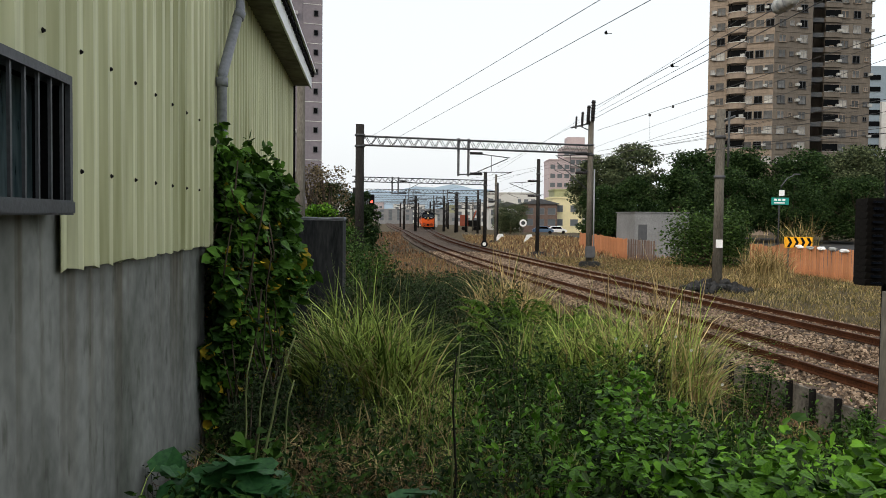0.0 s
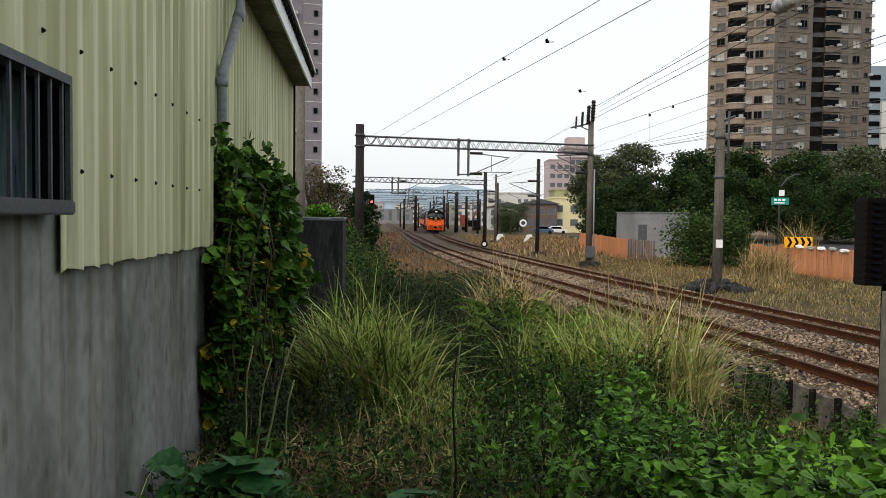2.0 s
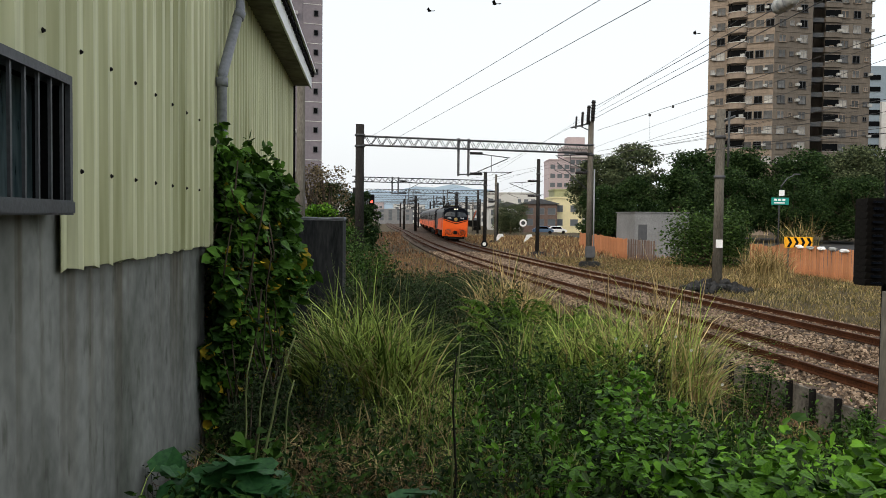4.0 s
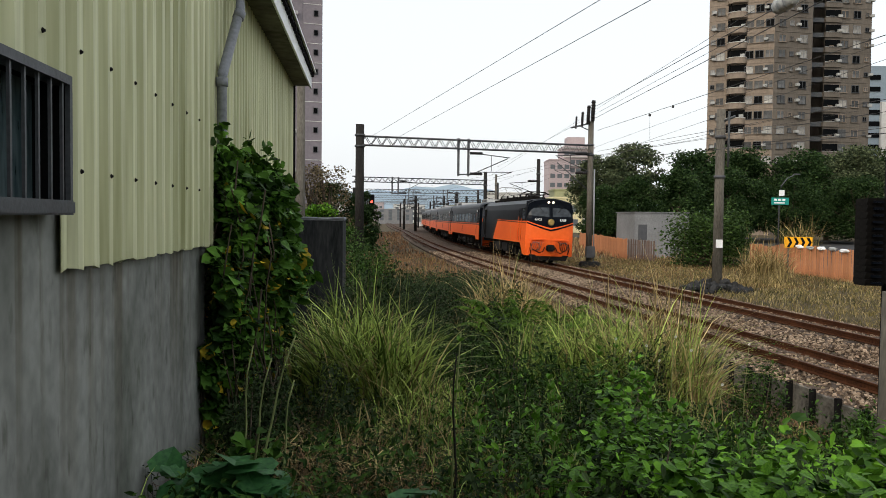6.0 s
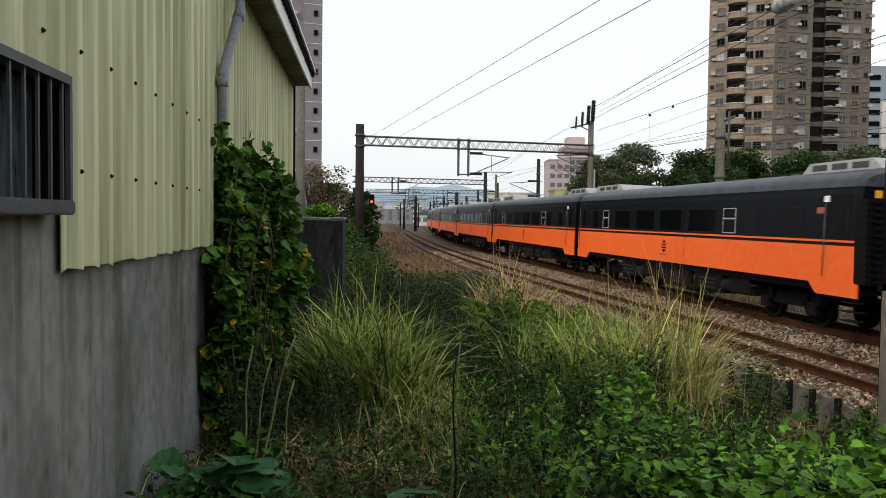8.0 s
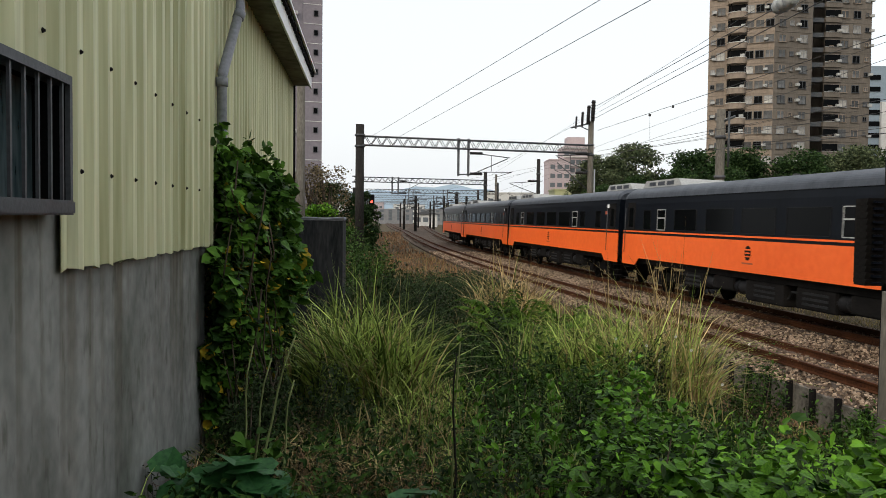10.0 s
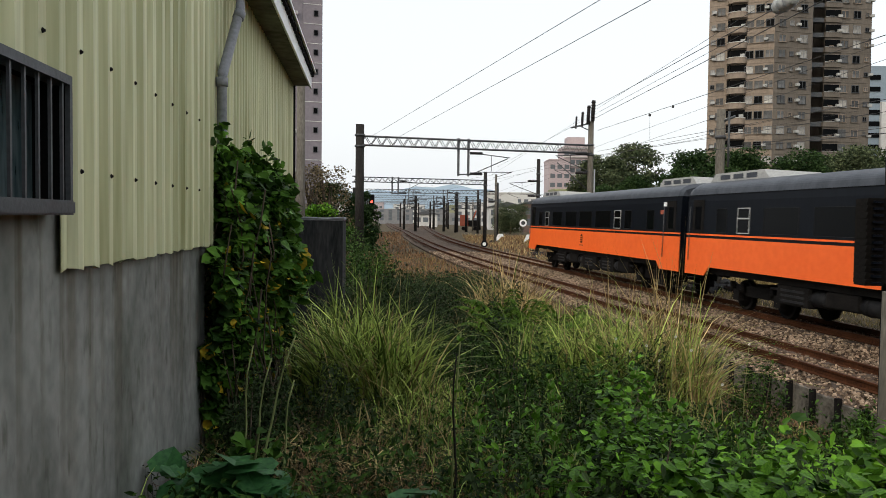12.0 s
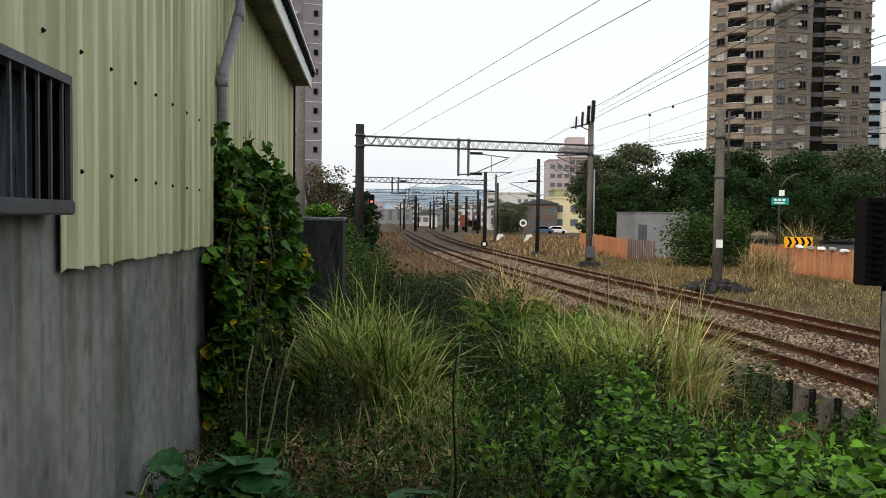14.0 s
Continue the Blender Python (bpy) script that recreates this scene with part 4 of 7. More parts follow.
def make_far_town():
    rng = random.Random(12)
    win = window_mesh(1.5, 1.3, M_PALECONC, M_HAZE)

    def house(x, y, w, d, h, m, label, cat="house", floors=0, cols=0, roof=None, name="house"):
        o = new(name)
        o.location = (x, y, 0)
        tagged(o, label, cat)
        block(o, [(-w / 2, 0), (w / 2, 0), (w / 2, d), (-w / 2, d)], -0.8, h, m)
        bm = bmesh.new()
        if roof == "gable":
            prism(bm, [(-w / 2 - 0.4, h), (w / 2 + 0.4, h), (w / 2 + 0.4, h + 0.2), (0, h + w * 0.16), (-w / 2 - 0.4, h + 0.2)], -0.4, d + 0.4)
        else:
            box(bm, -w / 2 - 0.2, w / 2 + 0.2, -0.2, d + 0.2, h, h + 0.35)
        part("roof", bm, M_GALV if roof else m, o)
        for i in range(floors):
            for k in range(cols):
                if rng.random() < 0.9:
                    put_window(o, win, Matrix.Translation((-w / 2 + w * (k + 0.5) / cols, 0, 1.8 + i * (h - 1) / floors)))
        return o
    house(45.0, 270, 10, 14, 26.5, M_PINK, "pink tiled stepped apartment block", "apartment block", 9, 5, name="apartment_block")
    for wing in bpy.data.objects:
        if wing.name == "apartment_block":
            ledge = box_mesh("ledge", 10.6, 0.9, 0.3, M_OFFWHITE)
            for i in range(9):
                part("ledge", ledge, None, wing).location = (0, -0.2, 2.6 + 2.95 * i)
            part("roof_tank", bevelled(-3.5, 2.5, 3, 9, 26.8, 30.2, 0.1), M_PINK, wing)
    house(38.5, 268, 7, 14, 22, M_PINK, "lower wing of the pink apartment block", "apartment block", 7, 3, name="apartment_block")
    house(28.3, 182, 6.5, 10, 9.0, M_OLIVE, "olive plastered house with a flat roof", floors=2, cols=2)
    house(26.3, 172, 6.5, 10, 6.9, M_CREAM, "cream painted house beside the railway", floors=2, cols=2)
    house(20.5, 170, 7.0, 8, 5.6, M_FENCE2, "weathered brown shack with a metal roof", floors=2, cols=3, roof="gable")
    house(16.0, 200, 9, 12, 5.2, M_OFFWHITE, "low white house with a metal roof", floors=2, cols=4, roof="gable")
    house(19, 260, 10, 12, 10.5, M_OFFWHITE, "white concrete house with a flat roof", floors=3, cols=4)
    house(10.5, 300, 12, 12, 8.0, M_OFFWHITE, "pale concrete house in the distance", floors=3, cols=4)
    house(30, 320, 14, 12, 12.5, M_OFFWHITE, "pale flat-roofed house in the distance", floors=3, cols=5)
    house(1, 330, 16, 12, 4.2, M_PALECONC, "grey concrete house far down the line", floors=2, cols=5)
    house(-5.5, 250, 7, 30, 3.4, M_OFFWHITE, "pale station building under a white roof", "station", 1, 3, roof="gable", name="station_building")
    house(-20, 330, 14, 12, 5.5, M_PALECONC, "grey apartment house far down the line", floors=4, cols=4)
    house(-36, 300, 12, 12, 7, M_OFFWHITE, "pale apartment house far down the line", floors=4, cols=4)
    house(-28, 230, 9, 12, 7.5, M_OFFWHITE, "small white house behind trees", floors=2, cols=3)
    for i in range(14):
        x = -60 + 11 * i + rng.uniform(-3, 3)
        house(x, 420 + rng.uniform(-30, 60), rng.uniform(9, 16), 12, rng.uniform(5, 12), rng.choice((M_OFFWHITE, M_PALECONC, M_PINK, M_OLIVE)), "distant pale town house in haze", floors=3, cols=4)
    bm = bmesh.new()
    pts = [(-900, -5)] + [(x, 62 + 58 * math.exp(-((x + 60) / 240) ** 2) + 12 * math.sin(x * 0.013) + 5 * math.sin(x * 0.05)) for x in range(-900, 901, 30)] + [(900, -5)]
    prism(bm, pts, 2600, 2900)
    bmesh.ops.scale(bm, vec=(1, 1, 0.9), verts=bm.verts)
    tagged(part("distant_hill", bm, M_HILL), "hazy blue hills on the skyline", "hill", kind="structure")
    # equipment hut and fences across the line
    h = new("equipment_hut")
    h.matrix_basis = pose(14.75, 62.0, 0, 0, 0, 8)
    tagged(h, "flat-roofed grey concrete equipment hut beside the railway", "hut")
    part("wall", bevelled(0, 4.4, 0, 4.0, -0.6, 3.1, 0.04), M_PALECONC, h)
    part("roof_slab", bevelled(-0.07, 4.47, -0.07, 4.07, 3.104, 3.18, 0.02), M_PALECONC, h)
    part("panel", bevelled(0.3, 1.0, -0.03, 0.02, 1.0, 2.2, 0.01), M_GALV, h)


def fence_run(pts, m, label, h=1.6, gap=0.135, wavy=0.0, cap=False):
    fence = new("fence")
    tagged(fence, label, "fence", "railway fences")
    rng = random.Random(9)
    bm = bmesh.new()
    w = gap * 0.35
    prism(bm, [(-w, 0), (w, 0), (w, h - 0.05), (w * 0.4, h), (-w * 0.4, h), (-w, h - 0.05)], -0.012, 0.012)
    slat = done("slat", bm, m)
    k = 0
    for a, b in zip(pts, pts[1:]):
        a, b = Vector((*a, 0)), Vector((*b, 0))
        d = b - a
        n = int(d.length / gap)
        ang = math.atan2(d.y, d.x)
        g0, g1 = float(ground_z(a.x, a.y)), float(ground_z(b.x, b.y))
        for i in range(n):
            p = a + d * (i / n)
            z = float(ground_z(p.x, p.y)) + wavy * math.sin(k * 0.35) + rng.uniform(-0.03, 0.03)
            part("slat", slat, None, fence).matrix_basis = Matrix.Translation((p.x, p.y, z - 0.05)) @ Matrix.Rotation(ang + rng.uniform(-0.05, 0.05), 4, "Z") @ Matrix.Rotation(rng.uniform(-0.02, 0.02), 4, "Y")
            k += 1
        nn = Vector((-d.y, d.x, 0)).normalized() * 0.045
        for z in (0.35, h - 0.4):
            bm = bmesh.new()
            tube(bm, a + nn + Vector((0, 0, g0 + z)), b + nn + Vector((0, 0, g1 + z)), 0.03, None, 4)
            part("rail", bm, m, fence)
    return fence


# ---- the train ----
def shell(sections, closed=True):
    """Rings of (x, z) points at their y, joined."""
    bm = bmesh.new()
    rings = [[bm.verts.new((x, y, z)) for x, z in ring] for y, ring in sections]
    n = len(rings[0])
    for a, b in zip(rings, rings[1:]):
        for i in range(n):
            bm.faces.new((a[i], a[(i + 1) % n], b[(i + 1) % n], b[i]))
    bm.faces.new(rings[0][::-1])
    bm.faces.new(rings[-1])
    return bm


def arc_roof(w, z0, z1, n=12, square=2.6):
    """Points of a round roof from +w to -w."""
    out = []
    for i in range(n + 1):
        a = math.pi * i / n
        c, s = math.cos(a), math.sin(a)
        out.append((w * math.copysign(abs(c) ** (2 / square), c), z0 + (z1 - z0) * abs(s) ** (2 / square)))
    return out


def text_mesh(name, body, size, material, depth=0.004):
    cu = bpy.data.curves.new(name, "FONT")
    cu.body, cu.size, cu.extrude, cu.align_x = body, size, depth, "CENTER"
    ob = bpy.data.objects.new(name, cu)
    scene.collection.objects.link(ob)
    me = bpy.data.meshes.new_from_object(ob.evaluated_get(bpy.context.evaluated_depsgraph_get()))
    bpy.data.objects.remove(ob)
    bpy.data.curves.remove(cu)
    me.materials.clear()
    me.materials.append(material)
    return me


def wheel_mesh(r):
    bm = bmesh.new()
    tube(bm, (-0.06, 0, 0), (0.06, 0, 0), r, None, 24)
    tube(bm, (0.06, 0, 0), (0.09, 0, 0), r * 0.82, r * 0.3, 16)
    tube(bm, (-0.09, 0, 0), (-0.055, 0, 0), r + 0.028, None, 24)
    return done("wheel", bm, M_UNDER)


def bogie(parent, y, wheels, half, r=0.43):
    b = new("bogie")
    b.parent = parent
    b.location = (0, y, 0)
    b["label"] = "sooty black bogie"
    wm = wheel_mesh(r)
    bm = bmesh.new()
    for sx in (-1, 1):
        prism(bm, [(-half - 0.5, 0.62), (-half - 0.35, 0.5), (-half * 0.5, 0.42), (half * 0.5, 0.42), (half + 0.35, 0.5), (half + 0.5, 0.62), (half + 0.4, 0.72), (-half - 0.4, 0.72)], sx * 0.78 - 0.06, sx * 0.78 + 0.06, "x")
        for w in wheels:
            box(bm, sx * 0.86 - 0.09, sx * 0.86 + 0.09, w - 0.16, w + 0.16, r - 0.15, r + 0.16)
            tube(bm, (sx * 0.9, w - 0.28, 0.5), (sx * 0.9, w - 0.28, 0.8), 0.08, None, 8)
            tube(bm, (sx * 0.9, w + 0.28, 0.5), (sx * 0.9, w + 0.28, 0.8), 0.08, None, 8)
    box(bm, -0.75, 0.75, -0.3, 0.3, 0.5, 0.8)
    part("side_frame", bm, M_UNDER, b)
    for w in wheels:
        for sx in (-1, 1):
            ob = part("wheel", wm, None, b)
            ob.matrix_basis = Matrix.Translation((sx * 0.6, w, r)) @ Matrix.Rotation(0 if sx > 0 else math.pi, 4, "Z")


COACH, PITCH_C = 18.95, 19.42


def coach_windows(side):
    """(centre, width, kind) along the body from the front."""
    return [(8.75, 0.7, "door"), (7.05, 0.62, "plain"), (4.96, 0.66, "plain"), (3.86, 0.66, "vent"), (2.2, 1.75, "plain"), (0.0, 1.65, "plain"), (-2.1, 1.6, "plain"), (-4.3, 1.55, "plain"), (-6.1, 0.6, "vent"), (-7.3, 0.6, "plain"), (-8.75, 0.7, "door")]


def make_coach():
    c = new("passenger_coach")
    tagged(c, "black passenger coach with a broad orange band and grey roof", "train coach", "coaches of the train")
    h, w = COACH / 2, 1.43
    # black upper body with rounded top
    ring = [(w, 1.16), (w, 2.2), (w, 3.1)] + [(w - 0.02, 3.3)] + [(-w + 0.02, 3.3), (-w, 3.1), (-w, 2.2), (-w, 1.16)]
    part("body", shell([(-h, ring), (h, ring)]), M_BLACK, c, "glossy black upper body")
    roof = arc_roof(w - 0.0, 3.32, 3.78, 30)
    roof = [(w + 0.015, 3.3)] + roof[1:-1] + [(-w - 0.015, 3.3)]
    end = [(x * 0.97, 3.3 + (z - 3.3) * 0.75) for x, z in roof]
    part("roof", shell([(-h, end), (-h + 0.25, roof), (h - 0.25, roof), (h, end)]), M_ROOFGREY, c, "grey rounded roof", smooth=False)
    # orange band with its lower end skirts, black pinstripe left between two orange strips
    e = w + 0.012
    for sx in (-1, 1):
        bm = bmesh.new()
        prof = [(-h, 2.0), (-h, 0.88), (-h + 1.25, 0.88), (-h + 1.55, 1.14), (h - 1.75, 1.14), (h - 1.45, 0.88), (h - 0.0, 0.88), (h, 2.0)]
        prism(bm, prof, sx * (w - 0.02), sx * e, "x")
        part("orange_panel", bm, M_ORANGE, c, "orange lower body panel")
        bm = bmesh.new()
        box(bm, min(sx * w, sx * e), max(sx * w, sx * e), -h, h, 2.075, 2.125)
        part("stripe", bm, M_ORANGE, c, "thin orange line")
        for y, wd, kind in coach_windows(sx):
            yy = y
            bm = bmesh.new()
            if kind == "door":
                box(bm, min(sx * (w - 0.01), sx * (w + 0.012)), max(sx * (w - 0.01), sx * (w + 0.012)), yy - wd / 2, yy + wd / 2, 2.14, 3.15)
                d = part("door", bm, M_UNDER, c, "dark recessed door")
                bm = bmesh.new()
                box(bm, min(sx * w, sx * (w + 0.016)), max(sx * w, sx * (w + 0.016)), yy - 0.2, yy + 0.2, 2.25, 2.95)
                part("door_glass", bm, M_GLASSDK, d)
                bm = bmesh.new()
                tube(bm, (sx * (w + 0.05), yy - wd / 2 - 0.12, 1.3), (sx * (w + 0.05), yy - wd / 2 - 0.12, 2.95), 0.012, None, 6)
                part("handrail", bm, M_STEEL, d)
                continue
            x0, x1 = sorted((sx * (w - 0.03), sx * (w + 0.006)))
            box(bm, x0, x1, yy - wd / 2, yy + wd / 2, 2.2, 2.86)
            g = part("window", bm, M_GLASSDK, c, "dark tinted window")
            bm = bmesh.new()
            x0, x1 = sorted((sx * (w - 0.01), sx * (w + 0.014)))
            t = 0.025 if kind == "vent" else 0.014
            box(bm, x0, x1, yy - wd / 2 - t, yy + wd / 2 + t, 2.86, 2.86 + t)
            box(bm, x0, x1, yy - wd / 2 - t, yy + wd / 2 + t, 2.2 - t, 2.2)
            box(bm, x0, x1, yy - wd / 2 - t, yy - wd / 2, 2.2, 2.86)
            box(bm, x0, x1, yy + wd / 2, yy + wd / 2 + t, 2.2, 2.86)
            if kind == "vent":
                box(bm, x0, x1, yy - wd / 2, yy + wd / 2, 2.57, 2.61)
            part("frame", bm, M_ACGREY if kind == "vent" else M_TANK, g)
        # round emblem, vents and small plates
        bm = bmesh.new()
        tube(bm, (sx * (e - 0.002), 0, 0), (sx * (e + 0.006), 0, 0), 0.2, None, 20)
        ob = part("emblem", bm, M_UNDER, c, "dark round emblem")
        ob.location = (0, -0.4, 1.66)
        ob.scale = (1, 0.8, 1)
        bm = bmesh.new()
        for dz in (-0.09, 0.0, 0.09):
            box(bm, min(sx * e, sx * (e + 0.009)), max(sx * e, sx * (e + 0.009)), -0.13, 0.13, dz - 0.02, dz + 0.02)
        part("emblem_bar", bm, M_ORANGE, c).location = (0, -0.4, 1.66)
        bm = bmesh.new()
        box(bm, min(sx * e, sx * (e + 0.005)), max(sx * e, sx * (e + 0.005)), -0.28, 0.28, 1.36, 1.4)
        part("lettering_bar", bm, M_REDRUST, c).location = (0, -0.4, 0)
        bm = bmesh.new()
        box(bm, min(sx * w, sx * (w + 0.03)), max(sx * w, sx * (w + 0.03)), 8.18, 8.36, 2.98, 3.12)
        part("side_lamp", bm, M_WHITE, c, "small white side lamp")
        bm = bmesh.new()
        box(bm, min(sx * w, sx * (w + 0.008)), max(sx * w, sx * (w + 0.008)), 7.9, 8.16, 2.72, 2.86)
        part("plate", bm, M_REDRUST, c, "small red plate")
    # underframe boxes
    rng = random.Random(31)
    bm = bmesh.new()
    box(bm, -1.25, 1.25, -h + 0.2, h - 0.2, 0.95, 1.16)
    part("underframe", bm, M_UNDER, c)
    for y, ln, z0 in ((4.2, 1.1, 0.5), (2.4, 1.6, 0.42), (0.2, 1.9, 0.38), (-2.0, 1.2, 0.55), (-3.9, 1.4, 0.45)):
        for sx in (-1, 1):
            part("equipment_box", bevelled(sx * 0.95 - 0.3, sx * 0.95 + 0.3, y - ln / 2, y + ln / 2, z0, 0.96, 0.04), M_UNDER, c)
    for sx in (-1, 1):
        bm = bmesh.new()
        polytube(bm, [(sx * 1.15, -5, 0.8), (sx * 1.15, -2.7, 0.8), (sx * 1.15, -2.6, 0.6), (sx * 1.15, 1.2, 0.6), (sx * 1.15, 1.3, 0.78), (sx * 1.15, 5, 0.78)], 0.035, 6)
        part("pipe", bm, M_TANK, c)
        for y in (3.3, -0.95, -2.95):
            bm = bmesh.new()
            tube(bm, (sx * 1.02, y - 0.45, 0.7), (sx * 1.02, y + 0.45, 0.7), 0.2, None, 14)
            for k in (-0.28, 0.28):
                tube(bm, (sx * 1.02, y + k - 0.03, 0.7), (sx * 1.02, y + k + 0.03, 0.7), 0.215, None, 14)
            part("air_tank", bm, M_TANK, c, "dusty dark air tank")
        bm = bmesh.new()
        for y in (2.4, 0.2, -3.9):
            for k in range(3):
                box(bm, min(sx * 1.25, sx * 1.262), max(sx * 1.25, sx * 1.262), y - 0.5, y + 0.5, 0.52 + 0.13 * k, 0.58 + 0.13 * k)
        part("louvre", bm, M_TANK, c)
        bm = bmesh.new()
        for y in (-h + 0.35, h - 0.35):
            for k in range(3):
                box(bm, min(sx * 1.12, sx * 1.4), max(sx * 1.12, sx * 1.4), y - 0.25, y + 0.25, 0.36 + 0.2 * k, 0.385 + 0.2 * k)
        part("step", bm, M_UNDER, c)
    # roof units
    for y, L2 in ((h - 1.7, 1.5), (-h + 1.9, 1.7)):
        bm = bmesh.new()
        prism(bm, [(-L2, 3.7), (L2, 3.7), (L2 - 0.35, 3.98), (-L2 + 0.35, 3.98)], -0.85, 0.85, "x")
        u = part("roof_unit", bm, M_ACGREY, c, "pale grey roof air conditioner")
        u.location = (0, y, 0)
        for k in (-0.5, 0.5):
            bm = bmesh.new()
            box(bm, -0.6, 0.6, k - 0.35, k + 0.35, 3.98, 4.0)
            part("grille", bm, M_GALV, u)
        for sx in (-1, 1):
            bm = bmesh.new()
            for k in (-0.75, 0.0, 0.75):
                box(bm, min(sx * 0.85, sx * 0.862), max(sx * 0.85, sx * 0.862), k - 0.28, k + 0.28, 3.78, 3.92)
            part("side_grille", bm, M_ROOFGREY, u, "dark side grille")
    for y in (-6.1, 6.1):
        bogie(c, y, (-1.05, 1.05), 1.05)
    for s in (-1, 1):
        ends = bevelled(-0.55, 0.55, min(s * (h - 0.05), s * (h + 0.22)), max(s * (h - 0.05), s * (h + 0.22)), 1.1, 3.2, 0.05)
        part("gangway", ends, M_UNDER, c, "black rubber gangway")
        bm = bmesh.new()
        tube(bm, (0, s * (h - 0.1), 0.85), (0, s * (h + 0.28), 0.85), 0.09)
        part("coupler", bm, M_UNDER, c)
        bm = bmesh.new()
        box(bm, 1.0, 1.15, min(s * h, s * (h + 0.03)), max(s * h, s * (h + 0.03)), 3.0, 3.22)
        part("end_plate", bm, M_YELLOW, c, "small yellow end plate")
    return c


LOCO = 15.1


def make_loco():
    c = new("electric_locomotive")
    tagged(c, "black and orange electric locomotive with a brass front emblem", "locomotive")
    h, w = LOCO / 2, 1.37

    def ring(y_scale, z_bot, wf=1.0, top=3.72):
        ww = w * wf
        return [(ww, z_bot), (ww, 2.2), (ww * 0.985, 3.05), (ww * 0.93, 3.38)] + [(x, z) for x, z in ((ww * 0.72, top - 0.12), (ww * 0.4, top - 0.02), (0, top), (-ww * 0.4, top - 0.02), (-ww * 0.72, top - 0.12))] + [(-ww * 0.93, 3.38), (-ww * 0.985, 3.05), (-ww, 2.2), (-ww, z_bot)]
    # body: sloped upper nose with a slight point in the middle
    bm = shell([(-h, ring(0, 1.1, 0.97, 3.6)), (-h + 0.35, ring(0, 1.1, 1)), (h - 0.62, ring(0, 1.1, 1)), (h - 0.3, ring(0, 1.1, 0.985, 3.66))])
    part("body", bm, M_BLACK, c, "glossy black body")
    for end in (1, -1):
        bm = bmesh.new()
        # nose faces: columns across, rows up; the middle stands forward, the top leans back
        cols = [-1.35, -1.1, -0.55, 0.0, 0.55, 1.1, 1.35]
        fwd = [-0.16, -0.05, 0.06, 0.12, 0.06, -0.05, -0.16]
        rows = [(0.44, -0.06), (1.1, 0.03), (2.0, 0.03), (2.37, 0.02), (2.55, 0.0), (3.25, -0.2), (3.62, -0.36)]
        grid = []
        for z, back in rows:
            row = []
            for x, f in zip(cols, fwd):
                zz = z
                if z > 3.5:
                    zz = z + 0.1 - 0.2 * (abs(x) / 1.35) ** 2
                row.append(bm.verts.new((x * (0.97 if z > 3.5 else 1.0), end * (h - 0.12 + f + back), zz)))
            grid.append(row)
        rear = [[bm.verts.new((v.co.x, end * (h - 0.75), v.co.z)) for v in row] for row in grid]
        for j in range(len(rows) - 1):
            for i in range(len(cols) - 1):
                fc = bm.faces.new((grid[j][i], grid[j][i + 1], grid[j + 1][i + 1], grid[j + 1][i]))
                fc.material_index = 1 if rows[j + 1][0] < 2.1 else 0
            for i in (0, len(cols) - 1):
                fc = bm.faces.new((grid[j][i], grid[j + 1][i], rear[j + 1][i], rear[j][i]))
                fc.material_index = 1 if rows[j + 1][0] < 2.4 and end > 0 else 0
        for i in range(len(cols) - 1):
            bm.faces.new((grid[-1][i], grid[-1][i + 1], rear[-1][i + 1], rear[-1][i]))
            bm.faces.new((grid[0][i], grid[0][i + 1], rear[0][i + 1], rear[0][i])).material_index = 1
        part("nose", bm, [M_BLACK, M_ORANGE], c, "orange lower nose under a black upper nose")

        def on_nose(x, z, out=0.0):
            f = float(np.interp(x, cols, fwd)) + float(np.interp(z, [r[0] for r in rows], [r[1] for r in rows]))
            return (x, end * (h - 0.12 + f + out), z)

        def patch(name, outline, m, label="", out=0.012, mi=None):
            bm2 = bmesh.new()
            fr = [bm2.verts.new(on_nose(x, z, out)) for x, z in outline]
            bk = [bm2.verts.new(on_nose(x, z, -0.03)) for x, z in outline]
            n = len(outline)
            for i in range(n):
                bm2.faces.new((fr[i], fr[(i + 1) % n], bk[(i + 1) % n], bk[i]))
            # fan strips keep the face on the folded nose
            half = n // 2
            for i in range(half - 1):
                bm2.faces.new((fr[i], fr[i + 1], fr[n - 2 - i], fr[n - 1 - i]))
            return part(name, bm2, m, c, label)
        for sx in (-1, 1):
            xs_ = [sx * k for k in (0.1, 0.3, 0.55, 0.8, 1.1, 1.25)]
            patch("windscreen", [(x, 2.66 + 0.05 * abs(x)) for x in xs_] + [(x, 3.2 - 0.06 * abs(x) ** 2) for x in xs_[::-1]], M_WINDSH, "tinted windscreen")
            # raised orange shoulders of the V and the black line in it
            xs2 = [sx * k for k in (0.0, 0.28, 0.55, 0.82, 1.1, 1.35)]
            patch("orange_panel", [(x, 2.0) for x in xs2] + [(x, 2.04 + 0.36 * (abs(x) / 1.35) ** 1.2) for x in xs2[::-1]], M_ORANGE, "orange panel rising to the sides")
            patch("v_line", [(x, 1.86 + 0.40 * (abs(x) / 1.35) ** 1.2) for x in xs2] + [(x, 1.95 + 0.40 * (abs(x) / 1.35) ** 1.2) for x in xs2[::-1]], M_BLACK, "black V-shaped line", out=0.02)
            bm2 = bmesh.new()
            p = on_nose(sx * 0.13, 3.5, 0.0)
            tube(bm2, (p[0], p[1] - end * 0.15, p[2]), (p[0], p[1] + end * 0.1, p[2]), 0.11, None, 14)
            hl = part("headlight", bm2, M_UNDER, c)
            bm2 = bmesh.new()
            tube(bm2, (p[0], p[1] + end * 0.1, p[2]), (p[0], p[1] + end * 0.112, p[2]), 0.06, None, 14)
